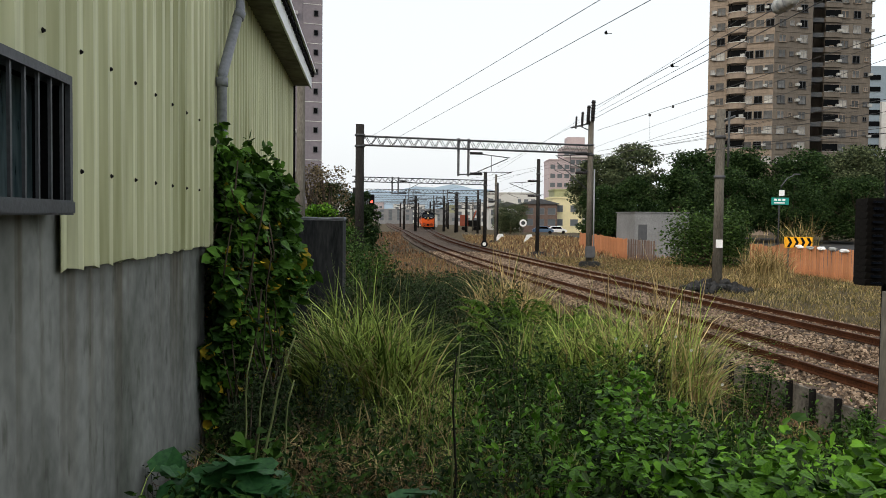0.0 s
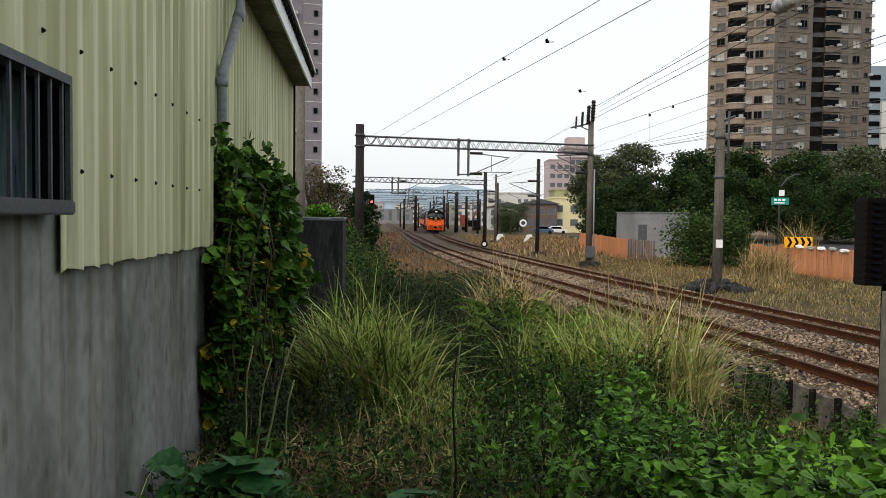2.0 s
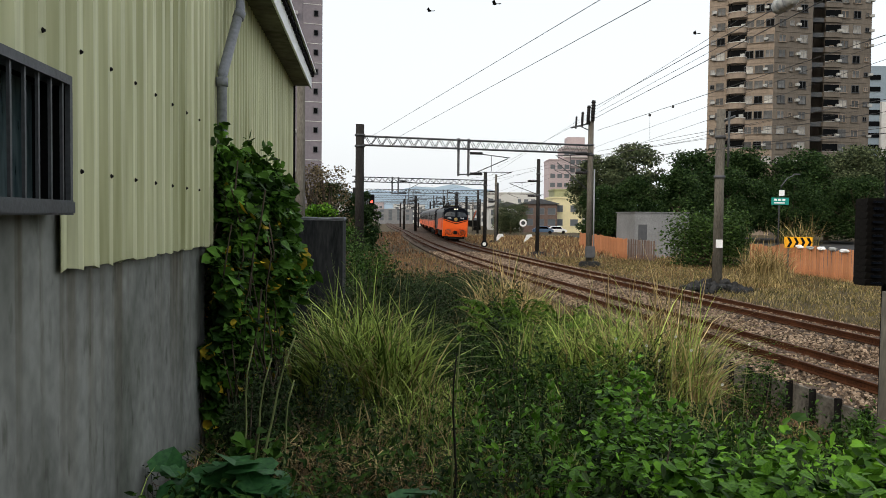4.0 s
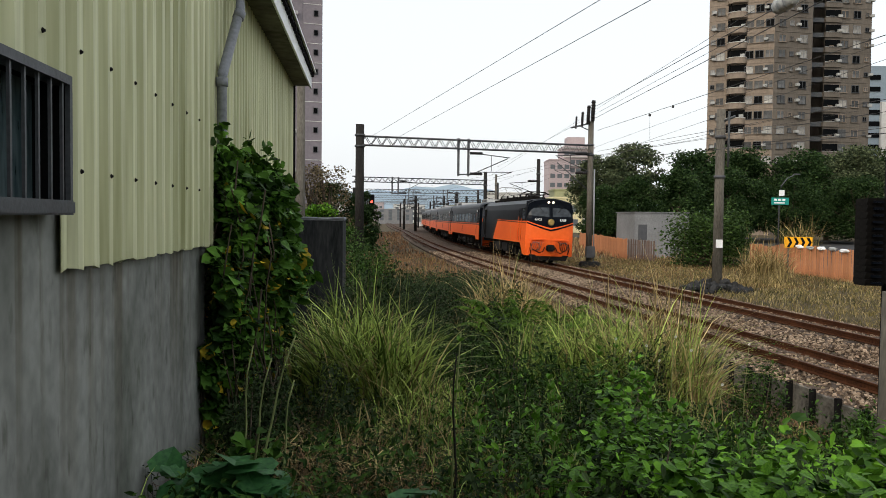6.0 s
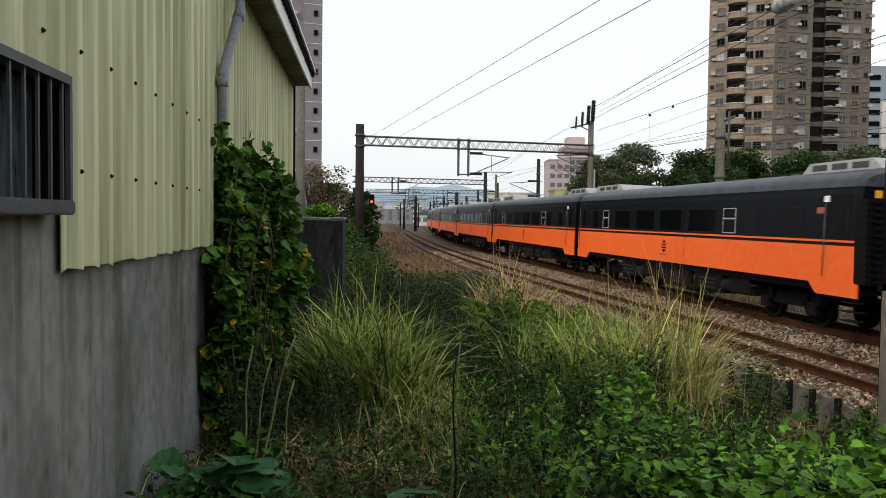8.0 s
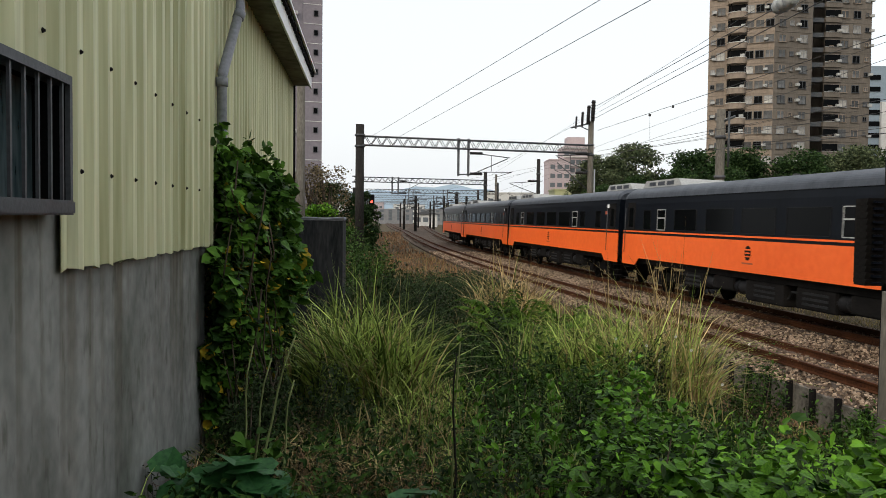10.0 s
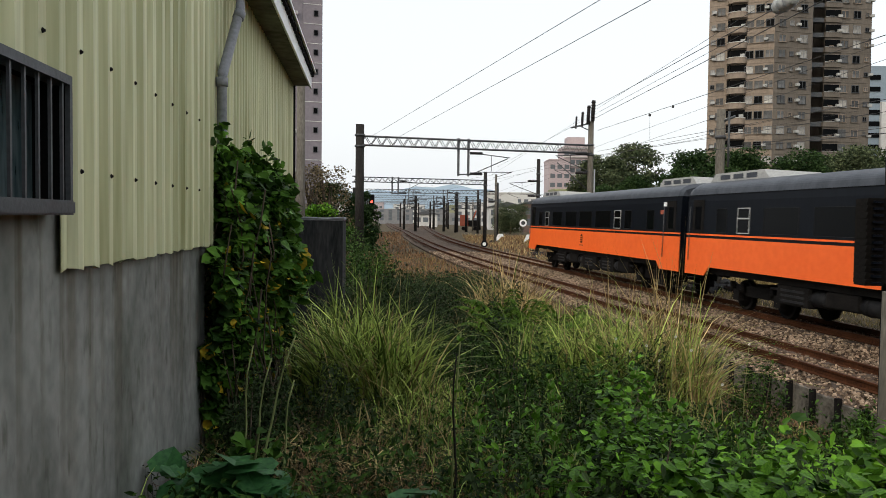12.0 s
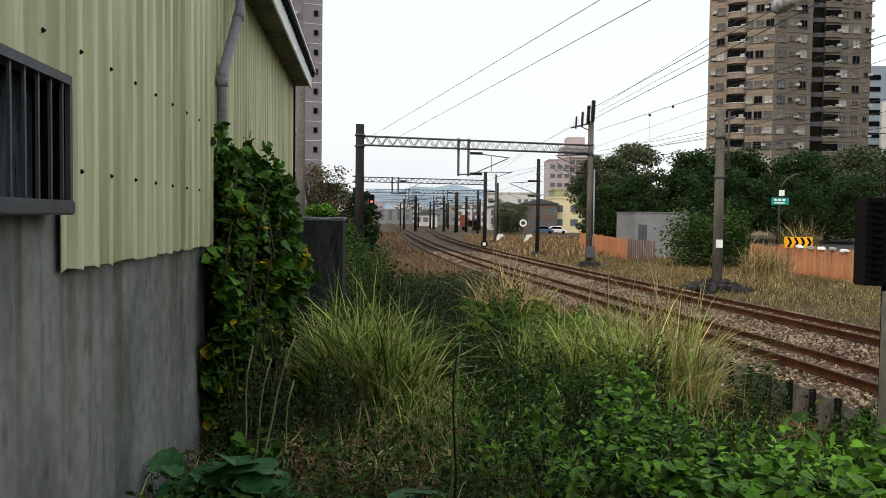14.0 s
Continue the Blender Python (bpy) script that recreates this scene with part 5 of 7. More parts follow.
            part("lens", bm2, glow("headlight_lens", (1.0, 0.86, 0.62), 3.0) if end > 0 else M_WINDSH, hl, "lit warm headlight")
            bm2 = bmesh.new()
            a, b = Vector(on_nose(sx * 0.75, 3.34, 0.03)), Vector(on_nose(sx * 0.45, 2.95, 0.03))
            tube(bm2, a, b, 0.012)
            part("wiper", bm2, M_UNDER, c)
            me = text_mesh("number", "E405", 0.2, M_WHITE)
            ob = part("number", me, None, c, "white running number")
            p = on_nose(sx * 0.72, 2.44, 0.016)
            tilt = -end * sx * 0.2
            ob.matrix_basis = Matrix.Translation(p) @ Matrix.Rotation(math.pi if end > 0 else 0, 4, "Z") @ Matrix.Rotation(tilt * end, 4, "Z") @ Matrix.Rotation(math.pi / 2, 4, "X")
            # hoses and buffers
            bm2 = bmesh.new()
            for k in range(4):
                x = sx * (0.5 + 0.13 * k)
                polytube(bm2, [on_nose(x, 1.25, 0.02), on_nose(x, 1.2, 0.16), on_nose(x + sx * 0.08, 0.9, 0.18), on_nose(x + sx * 0.16, 0.75, 0.12)], 0.022, 6)
            part("hose", bm2, M_UNDER if sx < 0 else M_REDRUST, c, "brake hoses")
            bm2 = bmesh.new()
            ring_pts = [Vector(on_nose(sx * 0.82 + 0.24 * math.cos(2 * math.pi * k / 16), 0.98 + 0.24 * math.sin(2 * math.pi * k / 16), 0.05)) for k in range(17)]
            polytube(bm2, ring_pts, 0.025, 5)
            part("cable_loop", bm2, M_FENCE2, c, "coiled jumper cable")
            # side orange swoosh, windows, door
        bm2 = bmesh.new()
        p = on_nose(0, 2.36, 0.0)
        tube(bm2, (0, p[1], p[2]), (0, p[1] + end * 0.06, p[2]), 0.2, 0.15, 24)
        part("emblem", bm2, M_BRASS, c, "round brass emblem")
        bm2 = bmesh.new()
        box(bm2, -0.22, 0.22, min(end * (h - 0.1), end * (h + 0.32)), max(end * (h - 0.1), end * (h + 0.32)), 0.72, 1.1)
        bmesh.ops.bevel(bm2, geom=bm2.edges[:], offset=0.06, segments=2, affect="EDGES")
        part("coupler", bm2, M_UNDER, c, "black knuckle coupler")
        # buffer beam: pads, brackets, pipes and a shunter's step on each side
        for sx in (-1, 1):
            bm2 = bmesh.new()
            for x, z, sw_, sh in ((0.35, 1.22, 0.1, 0.12), (1.12, 1.2, 0.12, 0.1), (1.2, 0.72, 0.1, 0.16), (0.4, 0.62, 0.14, 0.1), (1.05, 0.55, 0.2, 0.06)):
                p = on_nose(sx * x, z, 0.0)
                box(bm2, p[0] - sw_ / 2, p[0] + sw_ / 2, min(p[1] - 0.05, p[1] + end * 0.09), max(p[1] + 0.05, p[1] + end * 0.09), z - sh / 2, z + sh / 2)
            part("bracket", bm2, M_ORANGE, c, "orange bracket on the buffer beam")
            bm2 = bmesh.new()
            for x in (0.34, 1.16):
                p = on_nose(sx * x, 1.4, 0.02)
                q = on_nose(sx * x, 1.4, 0.09)
                tube(bm2, p, q, 0.014, None, 6)
            polytube(bm2, [on_nose(sx * x, 1.4, 0.09) for x in (0.34, 0.55, 0.85, 1.16)], 0.016, 6)
            part("front_handrail", bm2, M_ORANGE, c, "orange handrail across the nose")
            bm2 = bmesh.new()
            for k in range(3):
                x = sx * (0.62 + 0.16 * k)
                p, q = on_nose(x, 1.2, 0.0), on_nose(x, 1.2, 0.13)
                tube(bm2, p, q, 0.045, 0.035, 8)
            part("hose_cock", bm2, M_COCK, c, "pale red hose cocks")
            bm2 = bmesh.new()
            polytube(bm2, [on_nose(sx * 0.3, 0.95, 0.05), on_nose(sx * 0.42, 0.7, 0.16), on_nose(sx * 0.62, 0.62, 0.16), on_nose(sx * 0.95, 0.8, 0.06)], 0.028, 6)
            polytube(bm2, [on_nose(sx * 1.1, 1.15, 0.05), on_nose(sx * 1.14, 0.85, 0.15), on_nose(sx * 1.06, 0.55, 0.12)], 0.03, 6)
            part("brake_hose", bm2, M_UNDER, c, "black rubber hose")
        bm2 = bmesh.new()
        prism(bm2, [(-1.15, 0.5), (1.15, 0.5), (1.0, 0.2), (-1.0, 0.2)], end * (h - 0.5), end * (h - 0.16))
        part("snow_plough", bm2, M_UNDER, c)
        bm2 = bmesh.new()
        box(bm2, -1.1, 1.1, min(end * (h - 0.05), end * (h + 0.06)), max(end * (h - 0.05), end * (h + 0.06)), 1.33, 1.38)
        part("step_rail", bm2, M_ORANGE, c)
    for sx in (-1, 1):
        e0, e1 = sx * (w - 0.02), sx * (w + 0.012)
        bm = bmesh.new()
        # orange flank: slopes up from the sill at the back and runs flat to the front
        prism(bm, [(-2.7, 1.12), (h - 1.62, 1.12), (h - 1.5, 1.02), (h - 0.95, 0.5), (h - 0.3, 0.46), (h - 0.29, 2.38), (-0.95, 2.44), (-1.25, 2.39), (-1.5, 2.22)], e0, e1, "x")
        part("orange_panel", bm, M_ORANGE, c, "orange flank with a sloping rear edge")
        bm = bmesh.new()
        prism(bm, [(-2.62, 1.14), (-2.54, 1.14), (-1.4, 2.2), (-1.2, 2.32), (-0.95, 2.36), (h - 0.32, 2.25), (h - 0.32, 2.30), (-0.95, 2.41), (-1.24, 2.365), (-1.47, 2.22)], sx * w, sx * (w + 0.018), "x")
        part("stripe", bm, M_BLACK, c, "thin black line")
        for y in (h - 1.75, -h + 1.75):
            bm = bmesh.new()
            x0, x1 = sorted((sx * (w - 0.03), sx * (w + 0.004)))
            box(bm, x0, x1, y - 0.3, y + 0.3, 1.35, 3.12)
            d = part("door", bm, M_UNDER if y < 0 else [M_BLACK], c, "cab door")
            bm = bmesh.new()
            for k in (-0.4, 0.4):
                tube(bm, (sx * (w + 0.06), y + k, 1.25), (sx * (w + 0.06), y + k, 2.5), 0.016, None, 6)
                for zz in (1.25, 2.5):
                    tube(bm, (sx * w, y + k, zz), (sx * (w + 0.06), y + k, zz), 0.012, None, 5)
            part("handrail", bm, M_ORANGE if y > 0 else M_UNDER, d, "orange handrail" if y > 0 else "black handrail")
            bm = bmesh.new()
            for k in (-0.31, 0.30):
                box(bm, min(sx * (w - 0.02), sx * (w + 0.016)), max(sx * (w - 0.02), sx * (w + 0.016)), y + k, y + k + 0.012, 1.15, 3.14)
            part("door_gap", bm, M_UNDER, d)
        for y in (h - 0.98, -h + 0.98):
            bm = bmesh.new()
            x0, x1 = sorted((sx * (w - 0.1), sx * (w + 0.01)))
            box(bm, x0, x1, y - 0.28, y + 0.28, 2.55, 3.12)
            sw = part("side_window", bm, M_WINDSH, c, "cab side window")
            bm = bmesh.new()
            x0, x1 = sorted((sx * (w - 0.01), sx * (w + 0.02)))
            for a in ((-0.31, -0.28, 2.52, 3.15), (0.28, 0.31, 2.52, 3.15), (-0.28, 0.28, 2.52, 2.55), (-0.28, 0.28, 3.12, 3.15), (-0.015, 0.015, 2.55, 3.12)):
                box(bm, x0, x1, y + a[0], y + a[1], a[2], a[3])
            part("frame", bm, M_ROOFGREY, sw, "grey sliding window frame")
        bm = bmesh.new()
        tube(bm, (sx * (w + 0.004), -h + 0.55, 2.35), (sx * (w + 0.02), -h + 0.55, 2.35), 0.14, None, 14)
        part("marker", bm, M_ORANGE, c, "orange marker disc")
        bm = bmesh.new()
        box(bm, min(sx * w, sx * (w + 0.01)), max(sx * w, sx * (w + 0.01)), 5.05, 5.4, 2.52, 2.64)
        part("plate", bm, M_REDRUST, c, "small red plate")
        # tanks and sand boxes below
        for y, ln in ((-1.2, 2.3), (1.1, 1.9)):
            part("tank", bevelled(sx * 0.95 - 0.35, sx * 0.95 + 0.35, y - ln / 2, y + ln / 2, 0.42, 1.05, 0.1), M_TANK, c)
        bm = bmesh.new()
        for k in range(3):
            box(bm, min(sx * 1.1, sx * 1.38), max(sx * 1.1, sx * 1.38), h - 2.1, h - 1.5, 0.42 + 0.25 * k, 0.45 + 0.25 * k)
            box(bm, min(sx * 1.1, sx * 1.38), max(sx * 1.1, sx * 1.38), -h + 1.5, -h + 2.1, 0.42 + 0.25 * k, 0.45 + 0.25 * k)
        part("step", bm, M_UNDER, c)
    bm = bmesh.new()
    box(bm, -1.2, 1.2, -h + 0.4, h - 0.8, 0.9, 1.1)
    part("underframe", bm, M_UNDER, c)
    for y in (-4.2, 4.2):
        bogie(c, y, (-1.5, 0, 1.5), 1.5, 0.46)
    # roof gear
    bm = bmesh.new()
    box(bm, -0.8, 0.8, -5.5, 5.0, 3.66, 3.8)
    for y in (-3.5, -1.4, 0.6, 2.5):
        box(bm, -0.7, 0.7, y - 0.7, y + 0.7, 3.8, 3.92)
    part("roof_deck", bm, M_UNDER, c)
    for y, x in ((-4.6, 0.5), (-3.9, -0.5), (-2.4, 0.5), (-0.5, 0.5), (1.5, 0.5), (3.2, 0.5), (3.9, -0.4), (4.5, 0.5)):
        part("insulator", insulator_bm((x, y, 3.78), (x, y, 4.08), 0.08, 3), M_INSUL, c)
    bm = bmesh.new()
    tube(bm, (0.5, -4.6, 4.08), (0.5, 4.5, 4.08), 0.02, None, 6)
    part("bus_bar", bm, M_GALV, c)
    for y, up in ((-3.8, 0.62), (3.9, 0.10)):
        pg = new("pantograph")
        pg.parent = c
        pg.location = (0, y, 3.95)
        bm = bmesh.new()
        for sx in (-0.55, 0.55):
            tube(bm, (sx, -0.6, 0.1), (sx * 0.8, 0.75, 0.1 + up * 0.5), 0.025)
            tube(bm, (sx * 0.8, 0.75, 0.1 + up * 0.5), (sx * 0.6, -0.4, 0.12 + up), 0.02)
        tube(bm, (-0.55, -0.6, 0.1), (0.55, -0.6, 0.1), 0.03)
        part("arm", bm, M_ACGREY if up > 0.3 else M_UNDER, pg)
        bm = bmesh.new()
        for k in (-0.15, 0.15):
            polytube(bm, [(-0.85, -0.4 + k, up + 0.02), (-0.55, -0.4 + k, 0.16 + up), (0.55, -0.4 + k, 0.16 + up), (0.85, -0.4 + k, up + 0.02)], 0.025, 6)
        part("contact_head", bm, M_ACGREY if up > 0.3 else M_UNDER, pg, "pantograph head with two strips")
    return c


SPEED, C1_AT7 = 22.1, 25.2


def car_pose(s_front, length):
    """The car's pose with its front at s_front; it runs towards smaller s on the far track."""
    a, b = line(s_front + 0.2 * length, 1.82), line(s_front + 0.8 * length, 1.82)
    y = Vector((a[0] - b[0], a[1] - b[1], 0)).normalized()
    x = y.cross(Vector((0, 0, 1)))
    m = Matrix((x, y, Vector((0, 0, 1)))).transposed().to_4x4()
    return Matrix.Translation(((a[0] + b[0]) / 2, (a[1] + b[1]) / 2, 0.0)) @ m @ Matrix.Rotation(-CANT, 4, "Y")


BIRDS = (((1075, 116, 24), ((0, 1190, 118), (0.5, 1075, 116), (1.0, 967, 116), (1.5, 893, 107), (2.5, 892, 106), (3.0, 877, 100), (4.0, 760, 20), (5.0, 660, -90), (14, 300, -300))),
         ((1147, 24, 21), ((0, 1215, -30), (0.5, 1147, 24), (1.0, 1075, 68), (1.5, 976, 118), (2.0, 969, 75), (2.5, 951, 68), (3.2, 950, 67), (4.2, 850, -20), (5.0, 780, -120), (14, 400, -300))),
         ((1030, 117, 26), ((0, 1073, 60), (0.5, 1073, 86), (1.0, 1040, 100), (1.5, 1030, 117), (2.0, 1027, 163), (3.0, 1105, 141), (4.0, 1230, 60), (5.0, 1330, -80), (14, 1500, -300))))


def make_bird():
    b = new("bird")
    tagged(b, "small dark bird near the overhead wires", "bird", "birds")
    bm = bmesh.new()
    bmesh.ops.create_uvsphere(bm, u_segments=10, v_segments=8, radius=0.036)
    bmesh.ops.scale(bm, vec=(0.7, 1.6, 0.7), verts=bm.verts)
    part("body", bm, M_UNDER, b)
    bm = bmesh.new()
    prism(bm, [(-0.02, -0.06), (0.02, -0.06), (0.035, -0.17), (-0.035, -0.17)], -0.004, 0.004, "z")
    part("tail", bm, M_UNDER, b)
    for sx in (-1, 1):
        bm = bmesh.new()
        prism(bm, [(0.02 * sx, 0.05), (0.09 * sx, 0.06), (0.17 * sx, -0.02), (0.08 * sx, -0.03), (0.02 * sx, -0.04)], 0.008, 0.016, "z")
        w = part("wing", bm, M_UNDER, b)
        w.rotation_euler = (0, -0.35 * sx, 0)
    return b


def view_point(px, py, depth):
    t = math.tan(radians(57.7 / 2)) / 784
    m = Matrix.Rotation(radians(90 - 2.25), 3, "X") @ Matrix.Rotation(radians(0.676), 3, "Z")
    d = m @ Vector(((px - 784) * t, (441 - py) * t, -1))
    return Vector((0, 0, EYE)) + d * (depth / d.y)


def motions():
    for ob, (start, way) in zip(birds, BIRDS):
        walk(ob, [(t, Matrix.Translation(view_point(x, y, start[2])) @ Matrix.Rotation(radians(75), 4, "Z")) for t, x, y in way])
    times = [0.5 * i for i in range(29)]
    walk(loco, [(t, car_pose(C1_AT7 - 15.75 + SPEED * (7 - t), LOCO + 0.3)) for t in times])
    for i, ob in enumerate(coaches):
        walk(ob, [(t, car_pose(C1_AT7 + PITCH_C * i + SPEED * (7 - t), COACH)) for t in times])


# ---- plants ----
def blades(rng, pos, h, width, lean, n_seg=4, curl=1.0):
    """Curved grass blades rooted at pos (n x 3); h, width, lean per blade. Returns verts, faces."""
    n = len(pos)
    a = rng.uniform(0, 2 * np.pi, n)
    dx, dy = np.cos(a), np.sin(a)
    tw = a + rng.uniform(-1.2, 1.2, n) + np.pi / 2
    wx, wy = np.cos(tw), np.sin(tw)
    V = []
    for k in range(n_seg + 1):
        q = k / n_seg
        out = lean * h * (q ** (1.6 + 0.6 * curl))
        up = h * (q - 0.45 * lean * q ** 3)
        ww = width * (1 - q) ** 0.6 * 0.5 if k < n_seg else 0 * width
        for sg in ((-1, 1) if k < n_seg else (0,)):
            V.append(np.stack([pos[:, 0] + dx * out + sg * ww * wx, pos[:, 1] + dy * out + sg * ww * wy, pos[:, 2] + up], 1))
    m = len(V)
    verts = np.stack(V, 1).reshape(-1, 3)
    base = (np.arange(n) * m)[:, None]
    faces = []
    for k in range(n_seg - 1):
        faces += (base + np.array([[2 * k, 2 * k + 1, 2 * k + 3, 2 * k + 2]])).tolist()
    faces += (base + np.array([[2 * n_seg - 2, 2 * n_seg - 1, 2 * n_seg]])).tolist()
    return verts, faces


HEART = np.array([(0, 0, 0), (0.32, -0.08, 0.05), (0.52, 0.22, 0.07), (0.36, 0.62, 0.03), (0, 1.0, -0.10), (-0.36, 0.62, 0.03), (-0.52, 0.22, 0.07), (-0.32, -0.08, 0.05), (0, 0.45, -0.03)])
HEART_F = [(0, 1, 2, 8), (8, 2, 3, 4), (8, 4, 5, 6), (8, 6, 7, 0)]
LANCE = np.array([(0, 0, 0), (0.2, 0.3, 0.05), (0.18, 0.65, 0.03), (0, 1.0, -0.12), (-0.18, 0.65, 0.03), (-0.2, 0.3, 0.05), (0, 0.48, -0.02)])
LANCE_F = [(0, 1, 6), (1, 2, 6), (2, 3, 6), (3, 4, 6), (4, 5, 6), (5, 0, 6)]
TUFT = np.array([(-0.5, 0, 0), (0, -0.42, 0.1), (0.5, 0.05, 0), (0.05, 0.5, 0.12)])
TUFT_F = [(0, 1, 2, 3)]


def turn(rng, n, tilt):
    """Random turns: any heading, leaning from flat by up to tilt."""
    a, b, c = rng.uniform(0, 2 * np.pi, n), rng.normal(0, tilt, n), rng.normal(0, tilt * 0.6, n)
    ca, sa, cb, sb, cc, sc = np.cos(a), np.sin(a), np.cos(b), np.sin(b), np.cos(c), np.sin(c)
    z0, o1 = np.zeros(n), np.ones(n)
    Rz = np.stack([ca, -sa, z0, sa, ca, z0, z0, z0, o1], 1).reshape(n, 3, 3)
    Rx = np.stack([o1, z0, z0, z0, cb, -sb, z0, sb, cb], 1).reshape(n, 3, 3)
    Ry = np.stack([cc, z0, sc, z0, o1, z0, -sc, z0, cc], 1).reshape(n, 3, 3)
    return Rz @ Rx @ Ry


def leaves(rng, pos, size, shape, shape_f, tilt=0.6, R=None):
    n, m = len(pos), len(shape)
    R = turn(rng, n, tilt) if R is None else R
    v = np.einsum("nij,mj->nmi", R, shape) * np.asarray(size)[:, None, None] + pos[:, None, :]
    f = []
    for q in shape_f:
        f += (np.arange(n)[:, None] * m + np.array(q)[None, :]).tolist()
    return v.reshape(-1, 3), f


def join(chunks):
    V, F, k = [], [], 0
    for v, f in chunks:
        V.append(v)
        F += [tuple(i + k for i in q) for q in f]
        k += len(v)
    return np.concatenate(V), F


def grass_clump(x, y, h, spread, n, dry, seed, label, mat_a=None, mat_b=None, wid=0.014, lean=0.55):
    rng = np.random.default_rng(seed)
    z = float(ground_z(x, y))
    g = new("grass_clump")
    g.location = (x, y, z)
    tagged(g, label, "tall grass", "grass clumps")
    for name, m, k in (("green_grass", mat_a or M_GRASS, n * (1 - dry)), ("dry_grass", mat_b or M_GRASSD, n * dry)):
        k = int(k)
        if not k:
            continue
        r, a = 1.3 * spread * rng.random(k) ** 0.6, rng.uniform(0, 2 * np.pi, k)
        pos = np.stack([r * np.cos(a), r * np.sin(a), np.full(k, -0.08)], 1)
        hh = h * rng.uniform(0.25, 1.0, k) ** 0.8 * (1 + 0.12 * np.sin(3 * a))
        v, f = blades(rng, pos, hh, wid * rng.uniform(0.6, 1.3, k), np.clip(rng.normal(lean, 0.25, k), 0.05, 1.1), 5)
        ob = raw(name, v, f, m, g)
        ob["kind"] = "stuff"
    # feathery seed heads
    if dry > 0.3:
        k = int(n * 0.05)
        r, a = spread * np.sqrt(rng.random(k)), rng.uniform(0, 2 * np.pi, k)
        pos = np.stack([r * np.cos(a), r * np.sin(a), np.full(k, 0.0)], 1)
        v, f = blades(rng, pos, h * rng.uniform(0.9, 1.3, k), np.full(k, 0.02), np.clip(rng.normal(0.15, 0.12, k), 0.02, 0.5), 5)
        raw("seed_grass", v, f, M_GRASSD, g)["kind"] = "stuff"
    return g


def scatter(rng, n, x0, x1, y0, y1, o0=-99, o1=99):
    x, y = rng.uniform(x0, x1, n), rng.uniform(y0, y1, n)
    o = side_of(x, y)
    wl = (x + WALL_D * W_OUT.x) * W_OUT.x + (y + WALL_D * W_OUT.y) * W_OUT.y
    keep = (o > o0) & (o < o1) & ((wl > 0.02) | (y > 17)) & (x * x + y * y > 2.0)
    x, y = x[keep], y[keep]
    return np.stack([x, y, ground_z(x, y) - 0.03], 1)


def field(name, n, region, h, w, lean, m, label, seed, seg=3, patchy=0.0):
    rng = np.random.default_rng(seed)
    p = scatter(rng, n, *region)
    if patchy:
        t = np.sin(p[:, 0] * 0.9 + seed) * np.sin(p[:, 1] * 0.55 + 1.3 * seed) + 0.5 * np.sin(p[:, 0] * 2.3) * np.sin(p[:, 1] * 1.9)
        p = p[t > rng.uniform(-1.2, patchy, len(p))]
    k = len(p)
    v, f = blades(rng, p, rng.uniform(h * 0.4, h, k), w * rng.uniform(0.6, 1.3, k), np.clip(rng.normal(lean, 0.3, k), 0.05, 1.2), seg)
    tagged(raw(name, v, f, m), label, "grass", kind="stuff")


def weeds(name, n, region, h, size, m, label, seed, per=14, shape=LANCE, shape_f=LANCE_F, tilt=0.6, patchy=0.0, cat="weeds"):
    """Leafy stems: leaves set along upright stalks."""
    rng = np.random.default_rng(seed)
    p = scatter(rng, n, *region)
    if patchy:
        t = np.sin(p[:, 0] * 1.1 + seed) * np.sin(p[:, 1] * 0.8 + 1.7 * seed)
        p = p[t > rng.uniform(-1.0, patchy, len(p))]
    k = len(p)
    hh = rng.uniform(0.5, 1.0, k) * h
    ln = rng.normal(0, 0.18, (k, 2))
    q = 0.12 + 0.88 * rng.random((k, per)) ** 0.8
    P = p[:, None, :] + np.stack([ln[:, None, 0] * q * hh[:, None], ln[:, None, 1] * q * hh[:, None], q * hh[:, None]], 2)
    P = P.reshape(-1, 3) + rng.normal(0, size * 0.35, (k * per, 3))
    sz = size * rng.uniform(0.5, 1.2, k * per)
    chunks = [leaves(rng, P, sz, shape, shape_f, tilt)]
    v, f = blades(rng, p, hh, np.full(k, 0.006), np.abs(rng.normal(0.1, 0.1, k)), 3)
    chunks.append((v, f))
    v, f = join(chunks)
    tagged(raw(name, v, f, m), label, cat, kind="stuff")


def leaf_object_mesh(shape, shape_f, m, name="leaf"):
    me = bpy.data.meshes.new(name)
    me.from_pydata(shape.tolist(), [], shape_f)
    me.materials.append(m)
    return me


